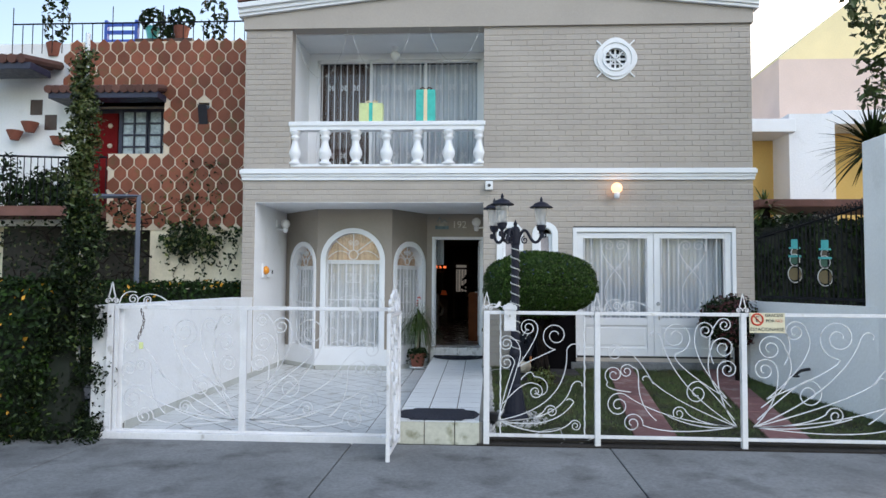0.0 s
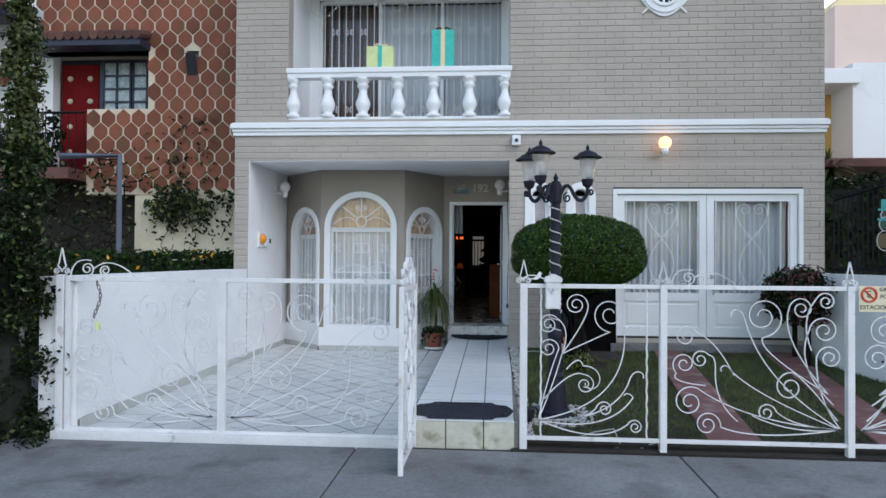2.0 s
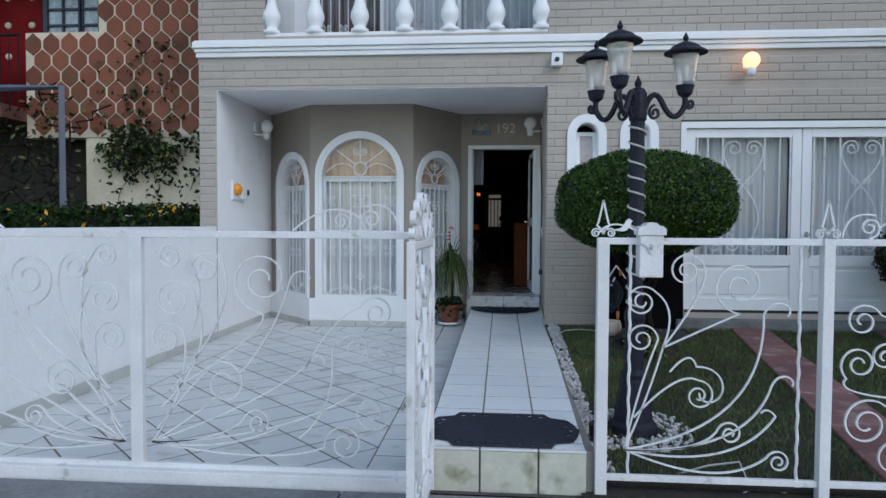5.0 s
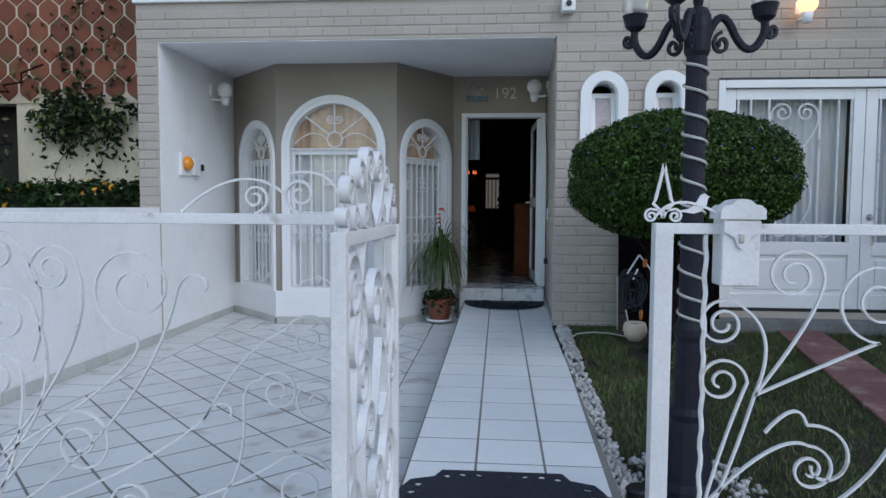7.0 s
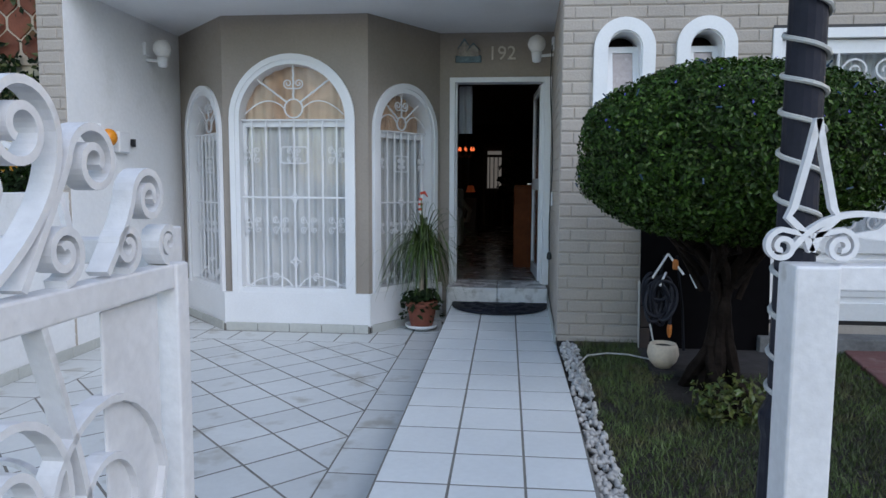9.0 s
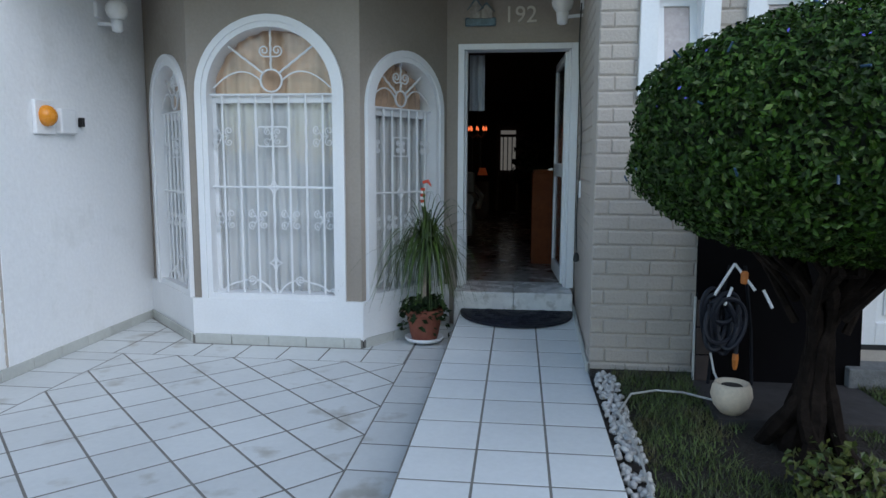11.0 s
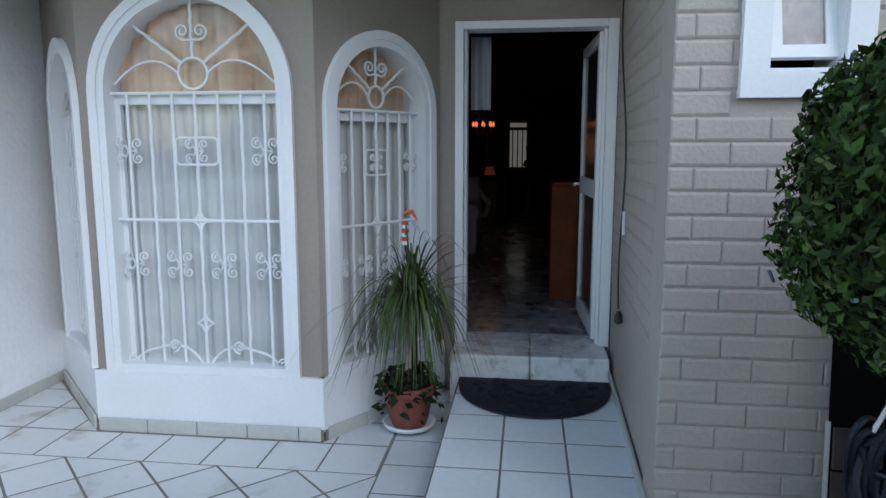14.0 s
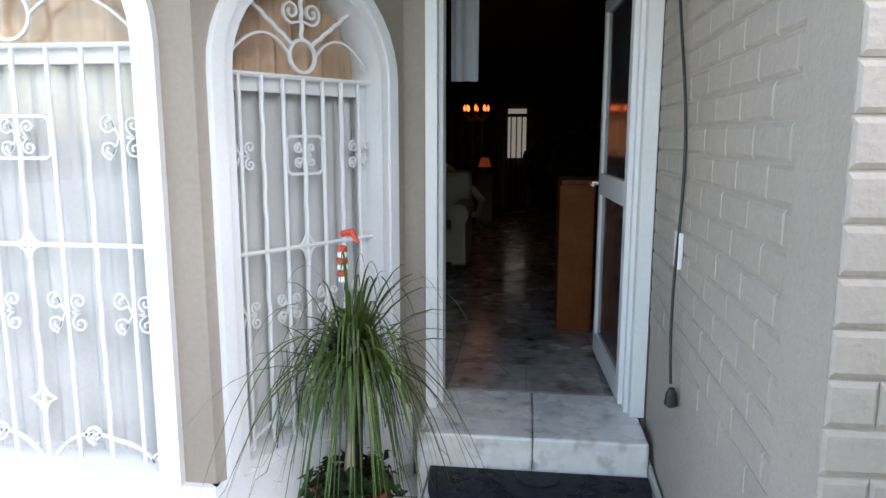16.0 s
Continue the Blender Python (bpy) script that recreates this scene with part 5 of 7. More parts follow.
tp = thing("topiary_tree", "round clipped evergreen on a twisted multi-stemmed trunk", "tree", (0.93, 10.1, 0.25))
TC = (0.98, 9.89, 1.63)
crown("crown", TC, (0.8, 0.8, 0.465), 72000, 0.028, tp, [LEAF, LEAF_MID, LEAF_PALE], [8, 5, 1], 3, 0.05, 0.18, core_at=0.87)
b = bmesh.new()
# stems that wind round one another from a spreading foot
for k in range(11):
    a0 = k * 0.571
    r0 = 0.15 if k % 3 else 0.07
    pts = []
    for q in range(15):
        f = q / 14
        rr_ = r0 * (1.35 - 1.1 * math.sin(min(1.0, f * 1.25) * 2.4)) + 0.34 * max(0.0, f - 0.55) ** 1.5 * 2.2
        a = a0 + f * (1.9 if k % 2 else -1.4) + 0.25 * math.sin(f * 9 + k)
        pts.append((1.05 - 0.06 * f + rr_ * math.cos(a), 10.2 - 0.24 * f + rr_ * math.sin(a), 0.2 + 1.12 * f))
    w = 0.034 if k % 3 else 0.042
    tube(b, pts, w, 7, radii=[w * (1.25 - 0.75 * q / 14) + 0.006 * math.sin(q * 1.9 + k * 2) for q in range(15)])
for k in range(18):
    a = k * 1.31
    tube(b, [(1.0 + 0.1 * math.cos(a), 10.03 + 0.1 * math.sin(a), 0.82 + 0.02 * k), (0.98 + 0.24 * math.cos(a + 0.3), 9.95 + 0.24 * math.sin(a + 0.3), 1.12), (0.98 + 0.46 * math.cos(a), 9.9 + 0.46 * math.sin(a), 1.34)], 0.015, 6, radii=[0.018, 0.013, 0.008])
part("trunk", b, BARK, tp)
b = bmesh.new()
leaves(b, [(Vector(TC) + Vector((d.x * 0.86, d.y * 0.83, d.z * 0.5)), d) for d in on_ball(260, rnd) if d.z > 0.1 and d.y < 0.4][:46], 0.015, rnd)
part("flowers", b, FLOWER_BLUE, tp, "tiny violet flowers")
b = bmesh.new()
for k in range(60):
    d = next(on_ball(1, rnd))
    if d.z > -0.6:
        p = Vector(TC) + Vector((d.x * 0.85, d.y * 0.82, math.copysign(abs(d.z) ** 0.82, d.z) * 0.485)) * bumpy(d, 3, 0.05)
        tube(b, [p, p + Vector((rnd.uniform(-1, 1), rnd.uniform(-1, 0.2), rnd.uniform(-1, 1))) * 0.03], 0.004, 5)
part("fairy_lights", b, mat("dark_blue_bulb", (0.03, 0.07, 0.13), 0.3), tp, "small dark blue fairy lights")


def shrub(name, at, r, n, size, mats, weights, label, seed, cat="shrub"):
    t = thing(name, label, cat, at)
    rr = random.Random(seed)
    bm = bmesh.new()
    for k in range(14):
        if k == 0:
            tube(bm, [(at[0], at[1], lawn_z(at[1]) if at[1] < 11.1 and at[0] > 0 else at[2]), at], 0.03, 7)
        a = rr.uniform(0, 6.283)
        tip = Vector(at) + Vector((r[0] * 0.7 * math.cos(a), r[1] * 0.7 * math.sin(a), r[2] * rr.uniform(0.8, 1.7)))
        tube(bm, [at, (Vector(at) + tip) / 2 + Vector((0, 0, r[2] * 0.2)), tip], 0.01, 5, radii=[0.014, 0.009, 0.004])
    part("twig", bm, BARK, t)
    bm = bmesh.new()
    spots = []
    for d in on_ball(n, rr):
        q = rr.uniform(0.45, 1.0) ** 0.5
        spots.append((Vector(at) + Vector((d.x * r[0] * q, d.y * r[1] * q, r[2] * 1.05 + d.z * r[2] * q)) * 1.0 + Vector((rr.gauss(0, 0.03), rr.gauss(0, 0.03), rr.gauss(0, 0.04))), d))
    leaves(bm, spots, size, rr, len(mats), weights)
    part("foliage", bm, mats, t)
    return t


RED_LEAF = mat("dark_red_leaf", (0.09, 0.02, 0.02), 0.5, 0.25, 30, 3, piece=0.4)
shrub("flowering_shrub", (3.9, 10.7, lawn_z(10.75) + 0.45), (0.42, 0.36, 0.36), 1800, 0.075, [LEAF, RED_LEAF, LEAF_PALE], [6, 2, 1], "dark green and reddish shrub beside the garage door", 11)
shrub("red_shrub", (3.83, 10.15, lawn_z(10.15) + 0.5), (0.27, 0.3, 0.36), 1100, 0.07, [IVY, RED_LEAF], [3, 2], "dark red-leaved shrub against the white wall", 15)
shrub("low_shrub", (0.98, 9.72, lawn_z(9.7)), (0.2, 0.16, 0.1), 420, 0.045, [IVY_WARM, LEAF_PALE], [2, 1], "low yellow-green shrub at the foot of the clipped tree", 12)
setting("tree_bed", lathe(bmesh.new(), [(0.36, 0.0), (0.32, 0.012), (0.2, 0.028), (0.01, 0.04)], (1.05, 10.15, lawn_z(10.1) - 0.022), 24), SOIL, "dark round soil bed round the clipped tree", category="soil")

# potted ponytail palm by the door
PP = (-1.005, 12.39, 0.12)
pot = thing("potted_palm", "ponytail palm in a terracotta pot on a white saucer", "potted plant", PP)
part("saucer", lathe(bmesh.new(), [(0.11, 0), (0.145, 0.012), (0.16, 0.04), (0.15, 0.04), (0.13, 0.02), (0.02, 0.018)], (PP[0], PP[1], PP[2] - 0.02), 20), WHITE, pot, "white saucer", True)
part("pot", lathe(bmesh.new(), [(0.1, 0.0), (0.115, 0.05), (0.14, 0.19), (0.145, 0.2), (0.155, 0.205), (0.155, 0.245), (0.145, 0.25), (0.13, 0.22), (0.01, 0.21)], PP, 20), TERRA, pot, smooth=False)
part("trunk", tube(bmesh.new(), [(PP[0], PP[1], PP[2] + 0.18), (PP[0] + 0.015, PP[1], PP[2] + 0.45), (PP[0] + 0.02, PP[1], PP[2] + 0.78)], 0.03, 10, radii=[0.045, 0.03, 0.026]), mat("pale_trunk", (0.33, 0.26, 0.2), 0.85, 0.2, 40, 10, 0.002), pot)
part("trunk", tube(bmesh.new(), [(PP[0] + 0.03, PP[1] - 0.02, PP[2] + 0.18), (PP[0] + 0.04, PP[1] - 0.02, PP[2] + 0.7)], 0.018, 8), BARK, pot)
b = bmesh.new()
top = Vector((PP[0] + 0.02, PP[1], PP[2] + 0.74))
for k in range(330):
    a = rnd.uniform(0, 6.283)
    el = rnd.uniform(0.55, 1.5)
    ln = rnd.uniform(0.36, 0.66) if k % 9 else 0.85
    d = Vector((math.cos(a) * math.cos(el), math.sin(a) * math.cos(el), math.sin(el)))
    sd = Vector((-math.sin(a), math.cos(a), 0)) * rnd.uniform(0.004, 0.008)
    prev, p, v = None, top + Vector((rnd.gauss(0, 0.012), rnd.gauss(0, 0.012), rnd.uniform(-0.1, 0.06))), d * ln / 7
    for s in range(10):
        w = sd * (1.35 - 1.3 * s / 9.5)
        now = (b.verts.new(p - w), b.verts.new(p + w))
        if prev:
            b.faces.new((prev[0], prev[1], now[1], now[0]))
        prev = now
        p = p + v
        p.y = min(p.y, 13.0)
        if p.y > 12.2:
            p.x = max(p.x, -1.39 + (p.y - 12.3) * 0.59)
        p.z = max(p.z, PP[2] + 0.28 + 0.15 * rnd.random())
        v = v + Vector((-v.x * 0.045, -v.y * 0.045, -0.0205 - 0.006 * math.cos(el)))
part("blade_mass", b, BLADE, pot)
b = bmesh.new()
sp = []
for k in range(420):
    a = rnd.uniform(0, 6.283)
    q = rnd.uniform(0.04, 0.2)
    sp.append((Vector((PP[0] + q * math.cos(a), PP[1] + q * math.sin(a), PP[2] + 0.27 + rnd.uniform(-0.02, 0.07) - (0.3 * max(0, q - 0.14) * rnd.uniform(0, 14)))), (math.cos(a), math.sin(a), 1)))
leaves(b, sp, 0.06, rnd)
part("trailing_succulent", b, IVY, pot, "trailing green succulent over the rim")
b = tube(bmesh.new(), [(PP[0], PP[1] - 0.02, PP[2] + 0.95), (PP[0], PP[1] - 0.02, PP[2] + 1.2)], 0.005, 6)
part("stake", b, DARK_WOOD, pot)
bd = thing("plant_ornament", "small red and white striped ornament stuck in the palm", "ornament", (PP[0] - 0.01, PP[1] - 0.03, PP[2] + 1.13))
for k in range(6):
    part("stripe", lathe(bmesh.new(), [(0.012, 0), (0.022 - abs(k - 2.5) * 0.002, 0.005), (0.022 - abs(k - 2.5) * 0.002, 0.018), (0.012, 0.022)], (PP[0] - 0.01, PP[1] - 0.03, PP[2] + 1.07 + k * 0.023), 12), SIGN_RED if k % 2 else WHITE, bd)
part("beak", tube(bmesh.new(), [(PP[0] - 0.01, PP[1] - 0.03, PP[2] + 1.25), (PP[0] + 0.03, PP[1] - 0.04, PP[2] + 1.26), (PP[0] + 0.06, PP[1] - 0.05, PP[2] + 1.22)], 0.01, 8, radii=[0.012, 0.015, 0.004]), SIGN_RED, bd)

# hose stand, board and pots by the brick wall
hs = thing("garden_hose", "dark blue hose hung in loops on a white folding rack", "hose", (0.88, 10.9, 0.3))
for k in range(9):
    cx, cz = 0.79 + 0.012 * k, 0.68 - 0.012 * (k % 3)
    rx, rz = 0.05 + 0.009 * (k % 4), 0.17 - 0.016 * (k % 5)
    part("coil", tube(bmesh.new(), [(cx + rx * math.cos(a) + 0.015 * math.sin(2 * a + k), 10.88 - 0.016 * (k % 4) + 0.02 * math.sin(a * 2 + k), cz + rz * math.sin(a)) for a in (j * 6.283 / 28 for j in range(28))], 0.0125, 7, closed=True), HOSE, hs)
part("coil", tube(bmesh.new(), [(0.84 + 0.075 * math.cos(a), 10.84, 0.77 - 0.1 * math.sin(a)) for a in (math.pi * j / 14 for j in range(15))], 0.0125, 7), HOSE, hs)
part("tail", tube(bmesh.new(), [(0.915, 10.86, 0.8), (0.925, 10.84, 0.72), (0.922, 10.84, 0.6), (0.918, 10.84, 0.5)], 0.0125, 7), HOSE, hs)
ORANGE = mat("orange_fitting", (0.5, 0.16, 0.03), 0.45, 0.15, 40, 6)
part("nozzle", lathe(bmesh.new(), [(0.008, -0.08), (0.014, -0.06), (0.018, -0.02), (0.015, 0.01)], (0.918, 10.84, 0.49), 10), ORANGE, hs, "orange nozzle")
part("fitting", lathe(bmesh.new(), [(0.014, -0.04), (0.02, -0.03), (0.02, 0.02), (0.012, 0.03)], (0.95, 10.87, 0.92), 10), ORANGE, hs, "orange fitting")
for p, q in (((0.905, 10.9, 0.985), (0.79, 10.84, 0.82)), ((0.905, 10.9, 0.985), (1.0, 10.84, 0.85)), ((0.885, 10.86, 0.86), (0.835, 10.8, 0.775)), ((1.05, 10.86, 0.85), (1.08, 10.8, 0.765))):
    part("rack_bar", tube(bmesh.new(), [p, q], 0.008, 7), WHITE, hs, "white rack bar")
b = bmesh.new()
for q in (-1, 1):
    tube(b, [(0.93 + q * 0.12, 10.95, 0.26), (0.93 + q * 0.1, 10.96, 0.6), (0.93 + q * 0.04, 10.93, 0.97)], 0.01, 6)
part("stand", b, BLACK_IRON, hs)
lc2 = thing("loose_cable", "white cable trailing from the hose rack over the grass", "cable", (0.6, 10.7, 0.28))
part("wire", tube(bmesh.new(), [(0.785, 10.84, 0.5), (0.8, 10.8, 0.4), (0.84, 10.72, 0.3), (0.76, 10.66, 0.295), (0.62, 10.72, 0.31), (0.48, 10.72, 0.315), (0.34, 10.66, 0.31), (0.24, 10.4, 0.3), (0.27, 10.0, 0.275), (0.26, 9.6, 0.25)], 0.006, 6), PALE_CABLE, lc2)
brd = thing("leaning_panel", "dark tiled panel with a pale edge leaning on the brick wall", "panel", (1.2, 11.05, 0.29))
DULL = mat("dull_brown_panel", (0.05, 0.034, 0.028), 0.75, 0.25, 20, 4)
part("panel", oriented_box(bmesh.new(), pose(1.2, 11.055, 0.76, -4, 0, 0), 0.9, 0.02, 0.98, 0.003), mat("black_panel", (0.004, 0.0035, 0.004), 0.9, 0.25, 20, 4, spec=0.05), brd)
for k in range(3):
    part("tile", oriented_box(bmesh.new(), pose(0.79, 11.02 - 0.006 * (2 - k), 0.36 + 0.16 * k, -4, 0, 0), 0.075, 0.012, 0.152, 0.003), DULL, brd, "brown tile")
part("edging", oriented_box(bmesh.new(), pose(0.745, 11.035, 0.52, -4, 0, 0), 0.008, 0.03, 0.5, 0.002), PALE_CABLE, brd, "pale edging strip")
setting("garden_paving", plate([[(0.72, 10.4), (1.62, 10.4), (1.62, 11.12), (0.72, 11.12)]], pose(0, 0, 0.292, -90), 0.06), mat("dark_slate_paving", (0.035, 0.031, 0.031), 0.8, 0.25, 25, 3, 0.002), "dark paving slab under the hose rack", category="paving")
wp = thing("white_pot", "round white flower pot with dark soil on the paving", "flower pot", (0.8, 10.47, 0.3))
part("pot", lathe(bmesh.new(), [(0.05, 0), (0.085, 0.04), (0.1, 0.09), (0.092, 0.135), (0.082, 0.155), (0.075, 0.155), (0.07, 0.14)], (0.8, 10.49, 0.293), 22), JOINT, wp, smooth=True)
part("soil", lathe(bmesh.new(), [(0.07, 0.138), (0.005, 0.145)], (0.8, 10.49, 0.293), 14), SOIL, wp)
gl = thing("garden_spotlight", "small black garden spotlight beside the walkway", "spotlight", (0.27, 7.62, 0.07))
part("body", lathe(bmesh.new(), [(0.045, 0), (0.045, 0.02), (0.03, 0.03), (0.035, 0.06), (0.055, 0.08), (0.06, 0.15), (0.05, 0.16)], (0.27, 7.62, 0.06), 14), BLACK, gl)
fc = thing("garden_tap", "black tap on the white garden wall", "tap", (right_x(9.16), 9.16, 0.5))
part("pipe", tube(bmesh.new(), [(right_x(9.16), 9.16, 0.56), (right_x(9.16) - 0.12, 9.14, 0.54), (right_x(9.16) - 0.2, 9.12, 0.49)], 0.02, 8), BLACK, fc)
part("wheel", lathe(bmesh.new(), [(0.05, 0), (0.055, 0.012), (0.05, 0.024)], (right_x(9.16) - 0.2, 9.12, 0.46), 12), BLACK, fc)
cable = thing("ground_cable", "loose pale cable under the fence", "cable", (1.0, 7.1, 0.02))
part("wire", tube(bmesh.new(), [(0.62, 7.25, 0.04), (0.8, 7.2, 0.12), (0.95, 7.16, 0.16), (1.0, 7.12, 0.03), (0.93, 7.08, 0.012), (1.15, 7.11, 0.014), (1.32, 7.13, 0.08)], 0.006, 6), PALE_CABLE, cable)

# ---- neighbouring house with clay tiles ----
NY = 12.5
nb = tagged(new("neighbour_house"), "neighbouring house clad in wavy terracotta tiles with a red door", "house")
tile_wall = part("wall", plate([[(-6.7, 2.5), (-3.87, 2.5), (-3.87, 6.11), (-7.52, 6.11), (-7.52, 4.93), (-5.63, 4.93), (-5.63, 3.95), (-6.7, 3.95)], rect(-4.97, -4.76, 4.46, 4.92)], pose(0, NY, 0), 0.25), JOINT, nb, "wall of terracotta tiles in pale joints")
part("wall", boxed(-5.85, -3.87, NY + 0.02, NY + 0.2, 0, 2.5), CREAM, nb, "cream lower wall")
# shade of the open carport is put into this wall's colour
part("wall", boxed(-9.0, -5.85, NY + 0.4, NY + 0.6, 0, 2.9), mat("carport_shade_wall", (0.03, 0.026, 0.02), 0.9, 0.2), nb, "lower wall coloured dark for the carport's shade")
part("wall", boxed(-12, -7.52, NY + 0.3, NY + 0.5, 2.6, 6.2), WHITE_WALL, nb, "white rendered wall")
part("wall", boxed(-7.52, -5.5, NY + 0.55, NY + 0.75, 2.6, 4.95), NAVY, nb)
part("wall", boxed(-13, -3.87, NY + 0.77, NY + 6, 0, 6.0), CREAM, nb)
dr = part("door", boxed(-7.48, -6.8, NY + 0.49, NY + 0.54, 2.95, 4.85, bevel=0.006), RED, nb, "red panelled door with round studs")
for x in (-7.32, -6.95):
    for z in (3.3, 3.75, 4.2, 4.6):
        part("stud", lathe(bmesh.new(), [(0.05, 0), (0.045, 0.02), (0.015, 0.035)], (0, 0, 0), 10), JOINT, dr).matrix_basis = pose(x, NY + 0.49, z, 90)
wn2 = part("window", boxed(-6.72, -5.62, NY + 0.46, NY + 0.5, 3.95, 4.88), mat("lit_blue_pane", (0.3, 0.36, 0.38), 0.15, 0.3, 20, 5), nb, "blue-grey window panes")
for x in (-6.74, -6.45, -6.2, -6.17, -5.9, -5.65):
    part("glazing_bar", boxed(x, x + (0.07 if x in (-6.74, -6.2) else 0.025), NY + 0.42, NY + 0.46, 3.93, 4.9), NAVY, wn2)
for z in (3.93, 4.16, 4.39, 4.62, 4.86):
    part("glazing_bar", boxed(-6.72, -5.62, NY + 0.425, NY + 0.455, z, z + 0.03), NAVY, wn2)
part("beam", boxed(-7.7, -5.6, NY - 0.35, NY + 0.3, 4.93, 5.05, bevel=0.01), NAVY, nb, "dark painted eave beam")
for k in range(15):
    part("roof_tile", tube(bmesh.new(), [(-7.68 + k * 0.145, NY - 0.4, 5.09), (-7.68 + k * 0.145, NY + 0.1, 5.22)], 0.075, 8), ROOF, nb)
part("beam", boxed(-9.5, -7.75, NY - 0.8, NY - 0.2, 5.35, 5.48, bevel=0.01), NAVY, nb)
for k in range(9):
    part("roof_tile", tube(bmesh.new(), [(-9.3 + k * 0.175, NY - 0.85, 5.53), (-9.3 + k * 0.175, NY + 0.3, 5.75)], 0.085, 8), ROOF, nb)
tw = part("window", boxed(-4.95, -4.78, NY + 0.1, NY + 0.12, 4.48, 4.9), SMOKED, nb, "small tilted window")
part("sash", oriented_box(bmesh.new(), pose(-4.865, NY - 0.04, 4.66, 14, 0, 0), 0.17, 0.025, 0.42, 0.003), SMOKED, tw)
part("wall", boxed(-9.2, -6.7, NY - 0.5, NY + 0.4, 2.72, 2.9), ROOF, nb, "brick edge of the landing")
# flat plates, not recesses: each niche's shade is put into a dark colour
for x, z, r in ((-8.35, 4.95, 0.12), (-8.05, 4.65, 0.12)):
    part("niche", boxed(x - r, x + r, NY + 0.28, NY + 0.31, z - 0.17, z + 0.13, bevel=0.008), DARK_WOOD, nb, "small dark plate standing for a shaded wall niche")
part("lintel", tube(bmesh.new(), [(-6.7, 11.8, 3.05), (-5.72, 11.8, 3.05), (-5.72, 11.8, 1.4)], 0.05, 4), mat("grey_blue_steel", (0.1, 0.12, 0.16), 0.5), nb, "grey-blue steel frame")
rail = thing("landing_rail", "black iron railing along the neighbour's landing", "railing", (-7.9, NY - 0.5, 2.9))
part("top_rail", tube(bmesh.new(), [(-9.2, NY - 0.45, 3.95), (-7.6, NY - 0.45, 3.9), (-6.72, NY - 0.45, 3.9)], 0.02, 6), BLACK_IRON, rail)
for k in range(20):
    x = -9.2 + k * 0.13
    part("baluster", tube(bmesh.new(), [(x, NY - 0.45, 2.9), (x, NY - 0.45, 3.92)], 0.009, 5), BLACK_IRON, rail)
for x, z, s in ((-8.6, 4.5, 0.16), (-8.05, 4.25, 0.13), (-8.9, 4.35, 0.15)):
    hp = thing("wall_pot", "terracotta pot hung on the neighbour's white wall", "flower pot", (x, NY + 0.15, z))
    part("pot", lathe(bmesh.new(), [(s * 0.5, 0), (s * 0.8, s * 0.7), (s, s * 1.2), (s * 0.85, s * 1.2)], (x, NY + 0.12, z), 14), TERRA, hp)
for x, z, k in ((-7.9, 2.9, 1), (-7.5, 2.9, 2), (-8.4, 2.9, 3), (-8.15, 2.9, 4), (-8.75, 2.9, 5), (-7.7, 2.9, 6)):
    shrub("landing_plant", (x, NY - 0.2, z), (0.25, 0.2, 0.3 + 0.12 * (k % 3)), 190, 0.13, [LEAF_PALE if k == 1 else IVY], None, "leafy potted plant on the neighbour's landing", 40 + k, "plant")
# roof terrace
tr = thing("terrace_rail", "thin iron railing along the neighbour's roof terrace", "railing", (-5.6, NY + 0.1, 6.05))
part("top_rail", tube(bmesh.new(), [(-9.0, NY + 0.1, 6.62), (-3.95, NY + 0.1, 6.62)], 0.015, 6), BLACK_IRON, tr)
for k in range(26):
    part("baluster", tube(bmesh.new(), [(-9.0 + k * 0.2, NY + 0.1, 6.04), (-9.0 + k * 0.2, NY + 0.1, 6.95 if k % 5 == 0 else 6.62)], 0.009, 5), BLACK_IRON, tr)
ch = thing("terrace_bench", "blue painted wooden bench on the roof terrace", "bench", (-6.8, NY + 0.5, 6.05))
for z in (6.3, 6.48, 6.64):
    part("slat", boxed(-7.25, -6.62, NY + 0.3, NY + 0.34, z, z + 0.07), BLUE, ch)
for x in (-7.27, -6.66):
    part("leg", boxed(x, x + 0.06, NY + 0.28, NY + 0.36, 6.04, 6.75), BLUE, ch)
part("seat", boxed(-7.25, -6.62, NY + 0.3, NY + 0.75, 6.2, 6.26), BLUE, ch)
for x, mt, w, k in ((-6.33, TURQ, 0.13, 1), (-5.75, TERRA, 0.15, 2), (-5.1, PEBBLE, 0.16, 3), (-8.3, TERRA, 0.16, 4), (-6.1, WOOD, 0.2, 5)):
    tpot = thing("terrace_pot", "planted pot on the roof terrace wall", "potted plant", (x, NY + 0.35, 6.05))
    zz = 6.35 if k < 3 else 6.05
    part("pot", lathe(bmesh.new(), [(w * 0.7, 0), (w, 0.22), (w * 1.05, 0.26), (w * 0.8, 0.26)], (x, NY + 0.35, zz), 14), mt, tpot)
    if k < 3:
        part("crate", boxed(x - 0.28, x + 0.28, NY + 0.2, NY + 0.5, 6.03, 6.35, bevel=0.01), DARK_WOOD, tpot)
    b = bmesh.new()
    leaves(b, [(Vector((x, NY + 0.35, zz + 0.42 + (0.35 if k in (3, 4) else 0))) + Vector((d.x * 0.24, d.y * 0.2, d.z * (0.5 if k in (3, 4) else 0.2))), d) for d in on_ball(160, rnd)], 0.13, rnd)
    part("foliage", b, IVY, tpot)

nb.matrix_basis = Matrix.Translation((-0.25, 0, 0.1))

